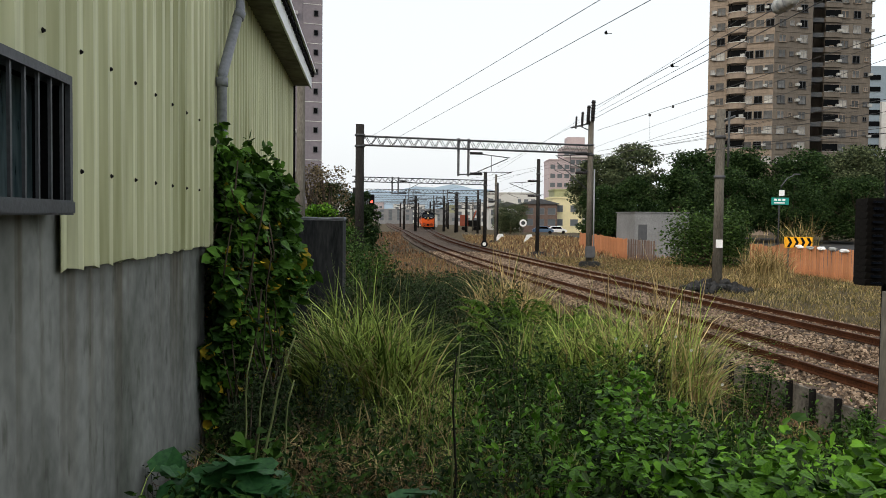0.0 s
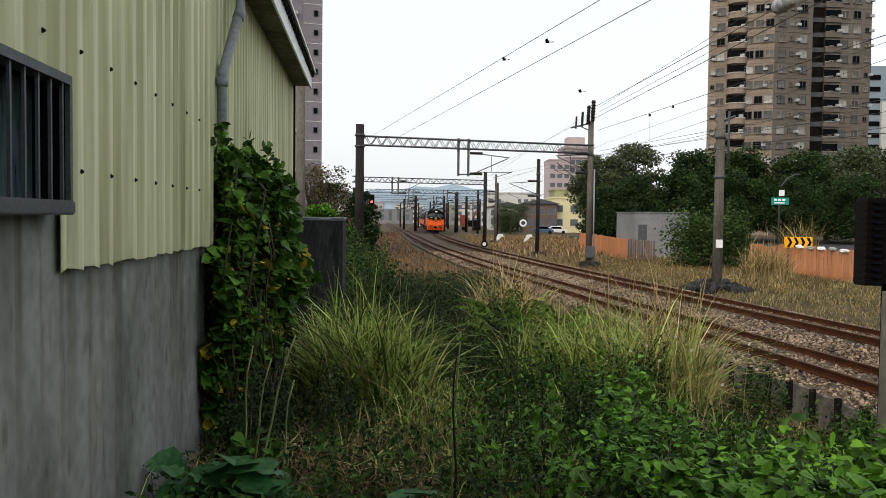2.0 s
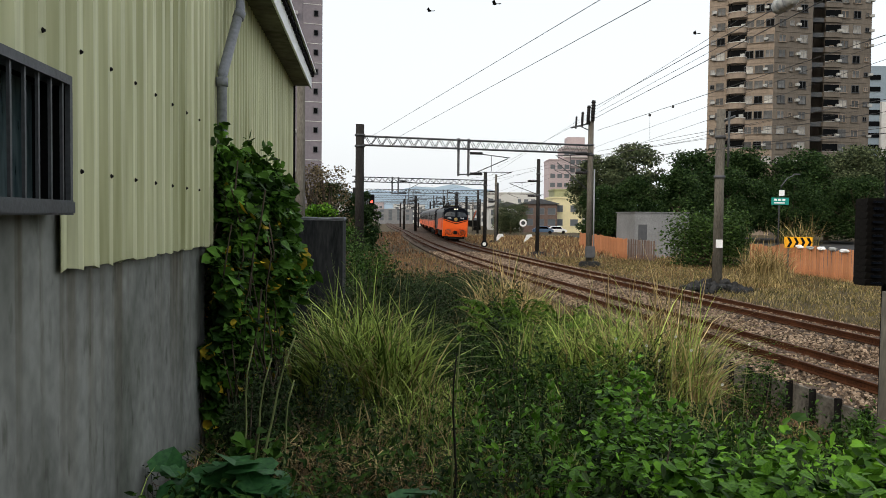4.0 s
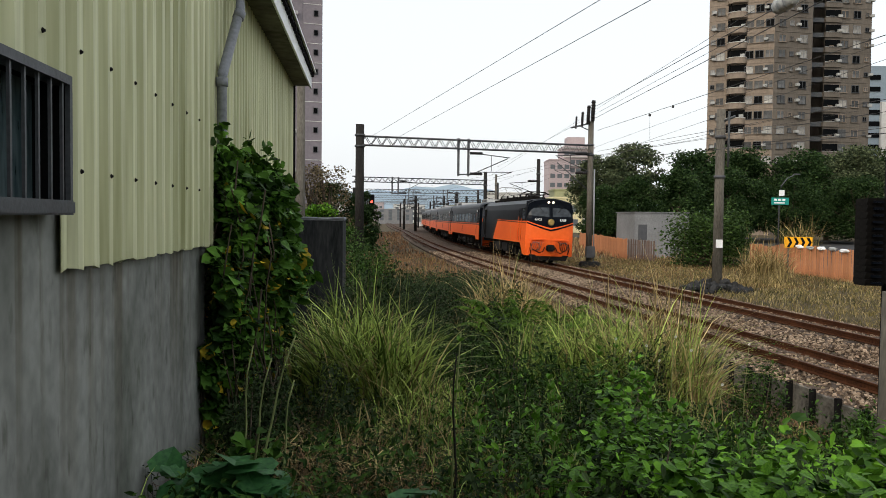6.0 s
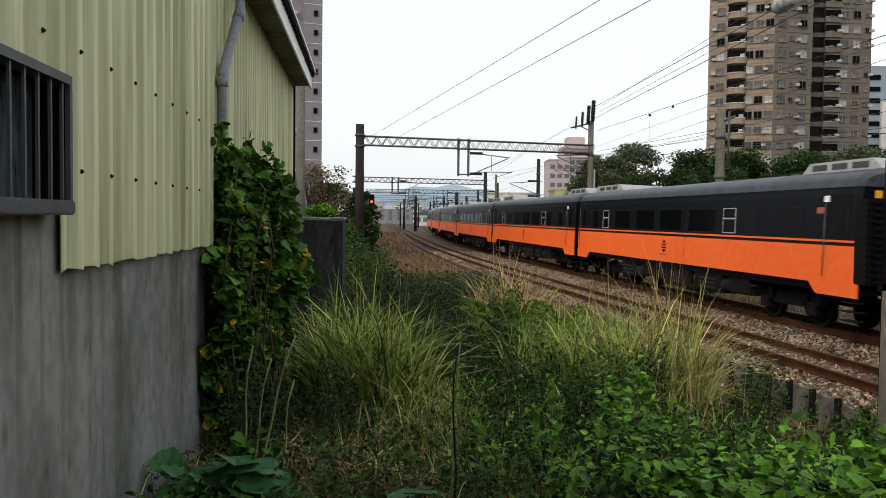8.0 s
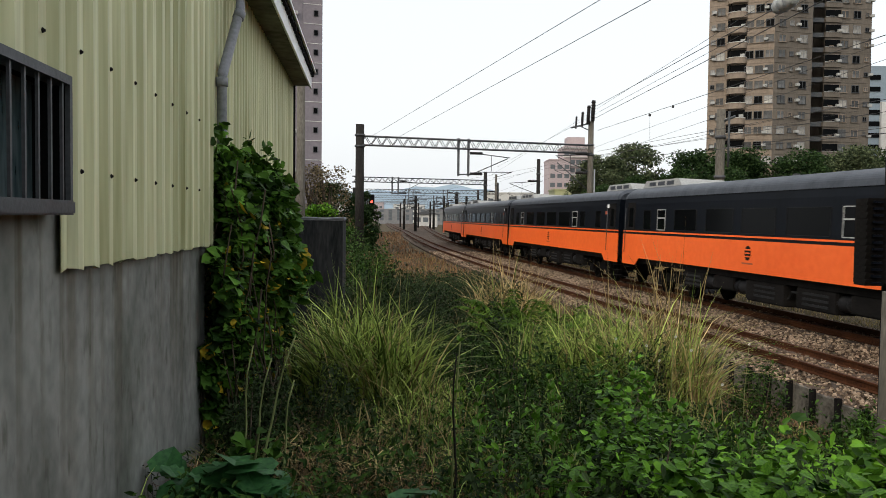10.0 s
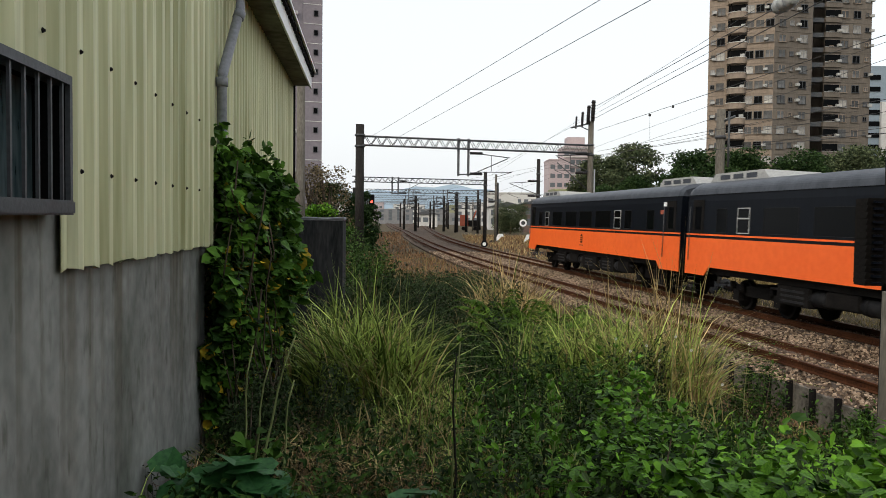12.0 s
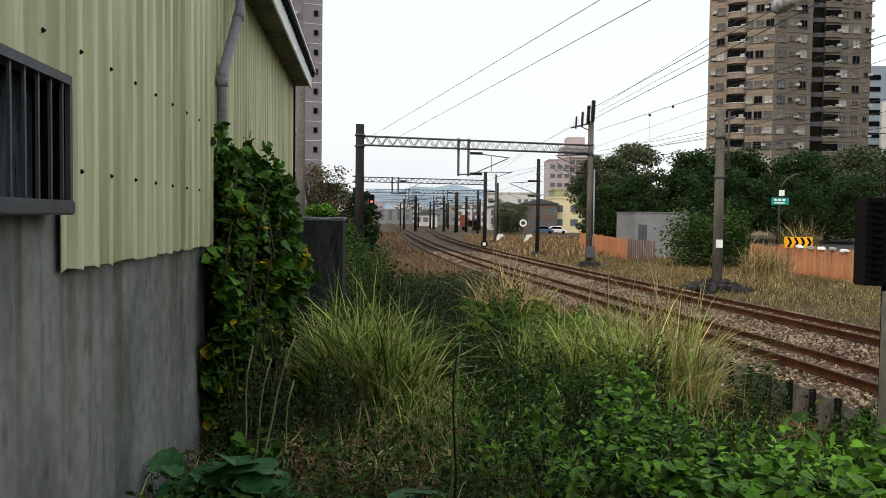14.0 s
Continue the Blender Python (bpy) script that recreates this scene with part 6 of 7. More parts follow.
def make_vine():
    """Climber heaped against the shed."""
    rng = np.random.default_rng(21)
    vine = new("climbing_vine")
    vine.matrix_basis = W_MAT
    tagged(vine, "dense green climbing vine with some yellow leaves heaped against the shed", "vine")

    def reach(u, z):
        r = np.interp(z, [0, 0.5, 0.9, 1.2, 1.6, 1.95, 2.3, 2.7, 3.1, 3.3, 3.5], [0.25, 0.32, 0.45, 0.6, 0.72, 0.78, 0.70, 0.64, 0.60, 0.5, 0.2])
        r = r * np.interp(u, [6.7, 7.0, 7.4, 8.3, 9.6, 11.4, 12.8], [0.08, 0.18, 0.42, 0.85, 1.0, 0.66, 0.2])
        r = r * (1 + 0.26 * np.sin(4.1 * u + 2.3 * z) * np.sin(3.7 * z + 1.0) + 0.16 * np.sin(11 * u - 7 * z))
        top = np.interp(u, [6.7, 7.1, 7.6, 8.5, 9.5, 10.8, 12.0, 12.8], [2.3, 2.85, 3.12, 3.25, 3.3, 3.35, 3.2, 2.6])
        return np.where(z < top, r * np.clip((top - z) / 0.35, 0.4, 1), 0)
    n = 23000
    u, z = rng.uniform(6.7, 12.8, n), 0.05 + 3.45 * rng.random(n) ** 0.8
    r = reach(u, z)
    d = rng.random(n) ** 0.36
    keep = (r > 0.03) & (u > np.interp(z, [0, 1.2, 2.2, 2.35, 3.4], [7.25, 6.98, 6.98, 7.3, 7.38])) & (rng.random(n) < np.interp(z, [0, 0.6, 1.2], [0.22, 0.35, 1.0]))
    u, z, r, d = u[keep], z[keep], r[keep], d[keep]
    x = np.where(u > 7.55, -0.2, 0.0) + r * d + 0.03 + 0.05 * np.sin(7 * u + 5 * z)
    P = np.stack([x, u, z], 1)
    # leaves hang: the tip points down the wall, the face looks outwards
    spin = rng.normal(0, 0.6, len(P))
    hang = np.zeros((len(P), 3, 3))
    for i in range(len(P)):
        hang[i] = np.array(Matrix.Rotation(rng.normal(-0.35, 0.8), 3, "Z") @ Matrix.Rotation(rng.normal(0.75, 0.55), 3, "Y") @ Matrix.Rotation(math.pi / 2 * -1 + math.pi + spin[i], 3, "Z") @ Matrix.Rotation(math.pi / 2, 3, "Z"))
    sz = 0.05 + 0.10 * rng.random(len(P)) ** 1.7
    yellow = rng.random(len(P)) < np.interp(z, [0, 1.2, 1.9, 2.4, 2.8, 3.4], [0.02, 0.08, 0.10, 0.05, 0.01, 0.0])
    front = np.argsort(-d * r)[:260]
    one, oney = leaf_object_mesh(HEART, HEART_F, M_VINE), leaf_object_mesh(HEART, HEART_F, M_VINEY)
    rest = np.ones(len(P), bool)
    for i in front:
        ob = part("leaf", oney if yellow[i] else one, None, vine)
        ob.matrix_basis = Matrix.Translation(P[i].tolist()) @ Matrix(hang[i].tolist()).to_4x4() @ Matrix.Scale(float(sz[i]) * 1.2, 4)
        rest[i] = False
    for nm, m, k in (("foliage", M_VINE, rest & ~yellow), ("yellow_foliage", M_VINEY, rest & yellow)):
        v, f = leaves(rng, P[k], sz[k], HEART, HEART_F, R=hang[k])
        raw(nm, v, f, m, vine)["kind"] = "stuff"
    # strands that climb past the top along the pipe
    rs = np.random.default_rng(8)
    SP = np.concatenate([np.stack([np.full(k, xo) + rs.normal(0, 0.03, k), np.full(k, uu) + rs.normal(0, 0.06, k), rs.uniform(3.1, zt, k)], 1) for uu, xo, zt, k in ((7.42, 0.03, 3.4, 14), (8.3, -0.05, 3.5, 24), (9.6, 0.02, 3.5, 22), (10.6, 0.1, 3.5, 26), (11.6, 0.12, 3.45, 30), (12.3, 0.1, 3.35, 24))])
    v, f = leaves(rs, SP, rs.uniform(0.05, 0.11, len(SP)), HEART, HEART_F, 0.9)
    raw("strand_leaves", v, f, M_VINE, vine)["kind"] = "stuff"
    bm = bmesh.new()
    rr = random.Random(6)
    for i in range(90):
        u0 = rr.uniform(7.15, 10.5)
        pts, zz, xx = [], 0.1, rr.uniform(0.0, 0.55)
        while zz < rr.uniform(1.8, 3.3):
            pts.append((xx - 0.1, u0, zz))
            zz += 0.3
            u0 += rr.uniform(-0.14, 0.14)
            xx = max(-0.05, xx + rr.uniform(-0.08, 0.08))
        if len(pts) > 2:
            polytube(bm, pts, 0.008, 5)
    part("stem_tangle", bm, M_BARK, vine, "tangled brown stems")["kind"] = "stuff"


def make_stalks():
    """Pale bare stems in front of the vine, one dark stem in the grass."""
    def st(name, a, b, r, m, label):
        bm = bmesh.new()
        a, b = Vector(a), Vector(b)
        polytube(bm, [a.lerp(b, k / 6) + Vector((0.02 * math.sin(k), 0.02 * math.cos(2 * k), 0)) for k in range(7)], r, 6, r * 0.5)
        tagged(part(name, bm, m), label, "stalk", "bare stalks")
    for x0, x1, top in ((-1.43, -1.32, 1.66), (-1.38, -1.19, 1.57), (-1.36, -1.02, 1.74), (-1.16, -1.03, 1.42)):
        z = float(ground_z(x0, 5.6))
        st("bare_stalk", (x0, 5.6, z), (x1, 5.6, top), 0.011, M_STEM, "pale green bare plant stalk")
    z = float(ground_z(0.08, 5.0))
    st("dark_stalk", (0.07, 5.0, z), (0.10, 5.0, 1.72), 0.011, M_STEMDK, "thin dark upright stem")


def make_bush(name, x, y, h, rx, ry, n, size, m, label, seed, shape=LANCE, shape_f=LANCE_F, cat="bush", objects=0, z=None, tilt=0.55):
    rng = np.random.default_rng(seed)
    b = new(name)
    z = float(ground_z(x, y)) if z is None else z
    b.location = (x, y, z)
    tagged(b, label, cat)
    # leaves gather in clumps on a lumpy dome
    k = max(8, n // 70)
    a, el = rng.uniform(0, 2 * np.pi, k), rng.random(k)
    rad = rng.uniform(0.45, 0.95, k)
    c = np.stack([rx * rad * np.cos(a) * np.sqrt(1 - (el * 0.8) ** 2), ry * rad * np.sin(a) * np.sqrt(1 - (el * 0.8) ** 2), h * (0.12 + 0.82 * el * rad / 0.95)], 1)
    idx = rng.integers(0, k, n)
    P = c[idx] + rng.normal(0, 1, (n, 3)) * np.array([rx, ry, h]) * 0.13
    P[:, 2] = np.clip(P[:, 2], 0.02, None)
    sz = size * rng.uniform(0.5, 1.2, n)
    R = turn(rng, n, tilt)
    rest = np.ones(n, bool)
    if objects:
        one = leaf_object_mesh(shape, shape_f, m)
        for i in np.argsort(-P[:, 2] + 0.5 * P[:, 1])[:objects]:
            ob = part("leaf", one, None, b)
            ob.matrix_basis = Matrix.Translation(P[i].tolist()) @ Matrix(R[i].tolist()).to_4x4() @ Matrix.Scale(float(sz[i]), 4)
            rest[i] = False
    v, f = leaves(rng, P[rest], sz[rest], shape, shape_f, R=R[rest])
    raw("foliage", v, f, m, b)["kind"] = "stuff"
    bm = bmesh.new()
    for i in range(min(k, 30)):
        mid = Vector(c[i].tolist()) * 0.5 + Vector((0, 0, -0.05 * h))
        polytube(bm, [(0, 0, -0.1), mid, c[i].tolist()], 0.006 + 0.008 * h, 5, 0.004)
    part("stem_tangle", bm, M_BARK, b)["kind"] = "stuff"
    return b


def make_tree(x, y, h, r, m, seed, label, n=5200, leaf=0.55, low=0.25, squash=1.0):
    rng = np.random.default_rng(seed)
    t = new("tree")
    t.location = (x, y, float(ground_z(x, y)))
    tagged(t, label, "tree", "trees")
    bm = bmesh.new()
    polytube(bm, [(0, 0, -0.3), (0.1, 0, h * 0.25), (0.0, 0.15, h * 0.55), (0.1, 0.1, h * 0.8)], 0.035 * h, 8, 0.008 * h)
    k = 70
    a, el = rng.uniform(0, 2 * np.pi, k), rng.random(k)
    rad = rng.uniform(0.35, 0.95, k)
    prof = np.sin(np.pi * np.clip(0.22 + 0.7 * el, 0, 1)) ** 0.7
    c = np.stack([r * rad * prof * np.cos(a), r * squash * rad * prof * np.sin(a), h * (low + (0.97 - low) * el)], 1)
    for i in range(18):
        p = Vector(c[i].tolist())
        polytube(bm, [(0, 0, p.z * 0.55), p * 0.5 + Vector((0, 0, p.z * 0.22)), p], 0.012 * h, 5, 0.003 * h)
    part("trunk", bm, M_BARK, t)
    idx = rng.integers(0, k, n)
    cr = rng.uniform(0.13, 0.26, k) * r * 1.4
    d = rng.normal(0, 1, (n, 3))
    d /= np.linalg.norm(d, axis=1)[:, None]
    P = c[idx] + d * (cr[idx] * rng.random(n) ** 0.35)[:, None] * np.array([1.15, 1.15, 0.8])
    v, f = leaves(rng, P, leaf * rng.uniform(0.5, 1.3, n), TUFT, TUFT_F, 0.8)
    raw("crown", v, f, m, t)["kind"] = "stuff"
    return t


# ---- build: structure ----
make_ground()
make_ballast()
make_shed()
make_tank()
make_overhead()
make_tower()
make_left_tower()
make_far_town()
road_bm = bmesh.new()
box(road_bm, 21.5, 60, 40, 140, -0.6, -0.33)
tagged(part("road", road_bm, M_ROAD), "asphalt road beyond the fence", "road", kind="structure")
fence_run([(14.1, 83), (13.3, 58.0)], M_FENCE, "orange-brown slatted wooden fence", 1.6, 0.17, 0.03)
fence_run([(13.35, 57.7), (15.0, 56.6)], M_FENCE2, "weathered dark slatted fence beside the hut", 1.55, 0.16)
fence_run([(18.85, 49.2), (20.25, 39.5)], M_FENCE, "orange-brown slatted wooden fence with a scalloped top", 1.62, 0.16, 0.07)


def make_covers():
    """Crumpled pale plastic covers caught along the top of the fence."""
    rng = random.Random(44)
    for i in range(5):
        k = 0.52 + 0.1 * i
        x, y = 18.85 + 1.4 * k, 49.2 - 9.7 * k
        o = new("plastic_cover")
        o.location = (x, y, float(ground_z(x, y)) + 1.55)
        tagged(o, "crumpled pale plastic cover on top of the wooden fence", "plastic cover", "plastic covers")
        bm = bmesh.new()
        bmesh.ops.create_icosphere(bm, subdivisions=2, radius=1.0)
        for v in bm.verts:
            q = 1 + rng.uniform(-0.25, 0.25)
            v.co = Vector((v.co.x * 0.13 * q, v.co.y * 0.42 * q, v.co.z * 0.11 * q))
        part("sheet", bm, M_ACGREY if i % 2 else M_WHITE, o)


make_covers()


def make_street():
    s = new("street_sign")
    s.location = (40.0, 96, -0.4)
    tagged(s, "green street name sign and lamp arm on a grey post", "street sign")
    bm = bmesh.new()
    polytube(bm, [(0, 0, -0.2), (0, 0, 6.2), (0.2, 0, 7.2), (0.9, 0, 8.1), (1.9, 0, 8.6)], 0.085, 8, 0.06)
    part("post", bm, M_GALV, s)
    part("lamp_head", bevelled(1.6, 2.4, -0.15, 0.15, 8.52, 8.66, 0.04), M_GALV, s)
    bd = part("board", bevelled(-1.0, 1.1, -0.16, -0.1, 4.95, 5.8, 0.02), M_SIGNGREEN, s, "green board")
    for k in range(3):
        bm = bmesh.new()
        box(bm, -0.7 + 0.5 * k, -0.35 + 0.5 * k, -0.17, -0.16, 5.42, 5.66)
        part("lettering_bar", bm, M_WHITE, bd)
    bm = bmesh.new()
    box(bm, -0.7, 0.6, -0.17, -0.16, 5.1, 5.24)
    part("lettering_bar", bm, M_WHITE, bd)
    part("plate", bevelled(-0.1, 0.55, -0.16, -0.11, 6.0, 6.7, 0.02), M_WHITE, s, "small white plate")
    b = new("chevron_board")
    b.location = (19.7, 44.6, 0)
    tagged(b, "yellow bend marker board with black chevrons above the fence", "road sign")
    b.rotation_euler = (0, 0, -0.35)
    part("board", bevelled(-0.72, 0.72, -0.02, 0.02, 1.12, 1.72, 0.01), M_YELLOW, b)
    for k in range(4):
        bm = bmesh.new()
        x = -0.58 + 0.33 * k
        prism(bm, [(x, 1.15), (x + 0.14, 1.15), (x + 0.28, 1.42), (x + 0.14, 1.69), (x, 1.69), (x + 0.14, 1.42)], -0.03, -0.021)
        part("chevron", bm, M_BLACK, b)
    bm = bmesh.new()
    for x in (-0.5, 0.5):
        tube(bm, (x, 0.05, -0.5), (x, 0.05, 1.6), 0.03)
    part("post", bm, M_GALV, b)


make_street()

# unseen plain walls added to block sky light, darkening train reflections and foreground
for nm, pts, hh in (("wall_left", [(-11.5, 50), (-11.2, 49), (-24, 108), (-26, 108)], 15), ("wall_behind", [(-9, -12), (14, -12), (14, -11), (-9, -11)], 6.5), ("wall_right", [(16, -10), (17, -10), (30, 20), (29, 20)], 6)):
    wall_bm = bmesh.new()
    prism(wall_bm, pts, -1, hh, "z")
    tagged(part(nm, wall_bm, M_PALECONC if nm == "wall_right" else M_DARKCONC), "plain unseen wall added to block sky light", "wall", kind="structure")

# ---- trees and plants ----
DARK = "dense dark green street tree"
for i, (x, y, h, r, m, lb) in enumerate((
        (22.0, 112, 11.5, 4.6, M_TREE2, "grey-green bushy tree by the road"), (28.0, 118, 13.5, 5.0, M_TREE2, "grey-green bushy tree by the road"), (35.0, 114, 13.2, 5.4, M_TREE, DARK), (42.5, 117, 13.0, 5.6, M_TREE, DARK),
        (50, 114, 12.6, 5.8, M_TREE, DARK), (58, 112, 13.0, 6.0, M_TREE2, "olive green spreading tree"), (65, 115, 13.5, 6.0, M_TREE, DARK), (46, 126, 13.5, 6, M_TREE, DARK), (60, 126, 13, 6, M_TREE, DARK),
        (20.5, 105, 7.2, 3.4, M_TREE, DARK), (24.5, 104, 8.2, 3.6, M_TREE, DARK), (31, 106, 9.5, 4.2, M_TREE, DARK), (38, 108, 9.5, 4.2, M_TREE, DARK), (46, 106, 8.5, 4.2, M_TREE, DARK), (54, 105, 8.5, 4.2, M_TREE, DARK),
        (-8.6, 60, 6.6, 2.6, M_TREE3, "small tree with sparse brownish leaves"), (-8.0, 52, 3.6, 1.8, M_BRIGHT, "small bright green tree"), (-11, 66, 7.2, 2.8, M_TREE3, "small tree with sparse brownish leaves"),
        (-7.4, 72, 5.2, 1.8, M_TREE, "dark green shrubby tree by the line"), (-6.6, 64, 3.4, 1.5, M_TREE, "dark green shrubby tree by the line"), (12.5, 150, 6.0, 3.6, M_TREE2, "round green tree before the houses"), (-14, 100, 7, 3, M_TREE, DARK))):
    make_tree(x, y, h, r, m, 100 + i, lb, n=2600 if m is M_TREE3 else 17000 if y > 90 else 9000, leaf=0.022 * h + 0.07 if y > 90 else 0.16, low=0.12)
make_bush("shrub", 16.9, 51.0, 4.3, 2.9, 2.2, 9000, 0.19, M_SHRUB, "large loose green shrub beside the pole", 71, TUFT, TUFT_F)
make_bush("shrub", 18.6, 54.0, 3.4, 2.0, 2.0, 4500, 0.2, M_TREE, "dark green shrub behind the fence", 72, TUFT, TUFT_F)
make_vine()
make_stalks()

GREEN_T, DRY_T = "tall green silvergrass clump in the weeds", "tall straw-coloured grass clump beside the track"
for i, (x, y, h, sp, n, dry, lb, wd) in enumerate((
        (-1.0, 9.7, 2.1, 0.42, 900, 0.06, GREEN_T, 0.026), (-0.62, 9.4, 1.75, 0.4, 680, 0.15, GREEN_T, 0.024), (-1.45, 10.6, 1.75, 0.4, 420, 0.15, GREEN_T, 0.024), (-0.1, 8.9, 0.95, 0.45, 460, 0.3, GREEN_T, 0.02), (-0.35, 8.3, 0.75, 0.5, 340, 0.3, GREEN_T, 0.016), (-0.9, 11.6, 1.6, 0.3, 200, 0.8, DRY_T, 0.02),
        (1.35, 18.6, 2.3, 0.45, 620, 0.9, DRY_T, 0.026), (1.9, 18.2, 2.0, 0.4, 420, 0.85, DRY_T, 0.026), (0.75, 18.0, 1.5, 0.4, 200, 0.7, DRY_T, 0.022), (2.4, 19.5, 1.6, 0.4, 200, 0.85, DRY_T, 0.022),
        (1.55, 11.6, 1.75, 0.5, 560, 0.10, GREEN_T, 0.02), (2.15, 11.2, 1.95, 0.45, 640, 0.15, GREEN_T, 0.018), (2.7, 11.0, 2.1, 0.42, 640, 0.25, GREEN_T, 0.018), (3.2, 11.2, 2.35, 0.4, 520, 0.55, DRY_T, 0.018), (3.45, 11.6, 2.2, 0.35, 420, 0.6, DRY_T, 0.018), (3.7, 12.3, 1.8, 0.3, 260, 0.72, DRY_T, 0.018), (3.0, 12.9, 2.1, 0.5, 420, 0.4, DRY_T, 0.018), (2.3, 13.2, 1.7, 0.5, 420, 0.15, GREEN_T, 0.018), (2.2, 9.6, 0.9, 0.5, 340, 0.2, GREEN_T, 0.014), (1.2, 8.4, 0.8, 0.45, 280, 0.2, GREEN_T, 0.014), (2.9, 9.4, 0.8, 0.45, 260, 0.5, GREEN_T, 0.014),
        (0.35, 6.2, 0.6, 0.35, 240, 0.25, GREEN_T, 0.012), (0.9, 6.0, 0.55, 0.4, 240, 0.2, GREEN_T, 0.012), (-0.45, 7.0, 0.5, 0.5, 300, 0.55, GREEN_T, 0.012), (0.2, 7.6, 0.7, 0.5, 300, 0.5, GREEN_T, 0.013),
        (15.9, 39.5, 2.5, 0.8, 800, 0.75, DRY_T, 0.03), (13.6, 37.0, 1.0, 0.8, 400, 0.7, DRY_T, 0.026), (14.6, 36.0, 0.9, 0.8, 400, 0.6, DRY_T, 0.026), (17.3, 41.5, 1.3, 0.7, 300, 0.7, DRY_T, 0.026), (27.5, 62, 4.4, 1.0, 260, 0.3, GREEN_T, 0.05),
        (-2.2, 13.5, 1.3, 0.4, 260, 0.2, GREEN_T, 0.02), (3.6, 8.6, 0.6, 0.4, 240, 0.4, GREEN_T, 0.012))):
    grass_clump(x, y, h, sp, int(n * 0.75), dry, 300 + i, lb, mat_a=M_MEADOW if y > 30 else None, wid=wd * 1.3, lean=0.55)

# undergrowth coloured dim, putting the shade between the clumps into the leaves
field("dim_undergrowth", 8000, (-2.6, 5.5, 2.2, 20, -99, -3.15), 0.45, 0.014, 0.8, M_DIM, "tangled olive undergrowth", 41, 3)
field("green_undergrowth", 5200, (-2.6, 5.5, 2.2, 20, -99, -3.15), 0.6, 0.012, 0.7, M_GRASS, "green grass among the weeds", 40, 4, patchy=0.5)
field("dead_undergrowth", 5000, (-1.9, 1.0, 5.6, 10.5, -99, -3.4), 0.5, 0.011, 1.0, M_GRASSD, "dead straw below the grass clump", 42, 4, patchy=0.5)
field("dead_undergrowth", 3800, (-1.9, 1.0, 5.0, 10, -99, -3.4), 0.42, 0.012, 1.0, M_RUSSET, "brown dead stems below the grass clump", 38, 4)
field("dead_undergrowth", 5000, (3.7, 6.4, 9.5, 16, -99, -3.15), 0.3, 0.012, 1.0, M_RUSSET, "brown dead grass before the low board wall", 37, 3)
field("trackside_grass", 6000, (-1, 8, 14, 34, -4.4, -2.85), 0.42, 0.02, 0.8, M_MEADOW, "straw grass over the ballast shoulder", 35, 3)
field("trackside_grass", 12000, (-8, 6, 24, 62, -99, -3.3), 0.5, 0.03, 0.6, M_RUSSET, "russet and straw grass beside the line", 43, 3)
field("trackside_grass", 7000, (-8, 6, 22, 62, -99, -3.3), 0.45, 0.03, 0.6, M_MEADOW, "straw grass beside the line", 44, 3, patchy=0.4)
field("trackside_grass", 12000, (-20, 6, 60, 150, -99, -3.6), 0.6, 0.06, 0.6, M_RUSSET, "russet grass along the left of the line", 49, 3)
field("meadow_grass", 42000, (6, 24, 22, 60, 4.2, 16), 0.34, 0.018, 0.85, M_MEADOW, "olive and straw-coloured grass across the line", 45, 3)
field("meadow_grass", 14000, (6, 24, 22, 60, 4.3, 16), 0.42, 0.016, 0.75, M_GRASSD, "dry straw tufts across the line", 36, 3, patchy=0.0)
field("meadow_grass", 14000, (6, 24, 22, 60, 4.3, 16), 0.36, 0.02, 0.8, M_DIM, "green tufts in the dry grass", 46, 3, patchy=0.3)
field("meadow_grass", 14000, (6, 24, 34, 60, 4.3, 16), 0.42, 0.02, 0.7, M_RUSSET, "russet stems in the dry grass", 39, 3, patchy=0.4)
field("meadow_grass", 12000, (3, 30, 60, 130, 4.3, 22), 0.7, 0.06, 0.6, M_RUSSET, "russet grass farther along the line", 47, 3)
field("meadow_grass", 6000, (3, 30, 60, 130, 4.3, 22), 0.7, 0.06, 0.6, M_GRASSD, "straw grass farther along the line", 48, 3)
weeds("low_weeds", 3600, (0.1, 5.2, 3.2, 20, -99, -4.6), 0.5, 0.062, M_WEED, "leafy dark green weeds", 51, 14)
weeds("low_weeds", 1600, (-2.4, 0.1, 10, 20, -99, -4.6), 0.5, 0.062, M_WEED, "leafy dark green weeds", 54, 14)
weeds("low_weeds", 620, (-1.9, 0.1, 3.6, 9.5, -99, -4.6), 0.42, 0.07, M_WEED, "scattered green weeds among dead straw", 55, 12)
weeds("low_weeds", 420, (-1.9, 0.3, 4.6, 10, -99, -4.6), 0.36, 0.05, M_SCRUB, "dark weeds among dead straw", 56, 14)
weeds("low_weeds", 1700, (0.2, 4.6, 3.2, 16, -99, -4.9), 0.62, 0.07, M_SCRUB, "dark weeds filling the shade under the grass", 50, 16)
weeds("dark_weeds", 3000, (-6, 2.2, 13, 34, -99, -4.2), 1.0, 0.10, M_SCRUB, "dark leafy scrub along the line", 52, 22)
weeds("bright_weeds", 200, (0.15, 4.4, 4.4, 9.5, -99, -3.6), 0.8, 0.07, M_BRIGHT, "upright weeds with fresh yellow-green leaves", 53, 16, patchy=0.4)
FRESH, THICK, DARKB = "fresh broad-leaved green weed thicket", "leafy green weed thicket", "dark green scrub bush"
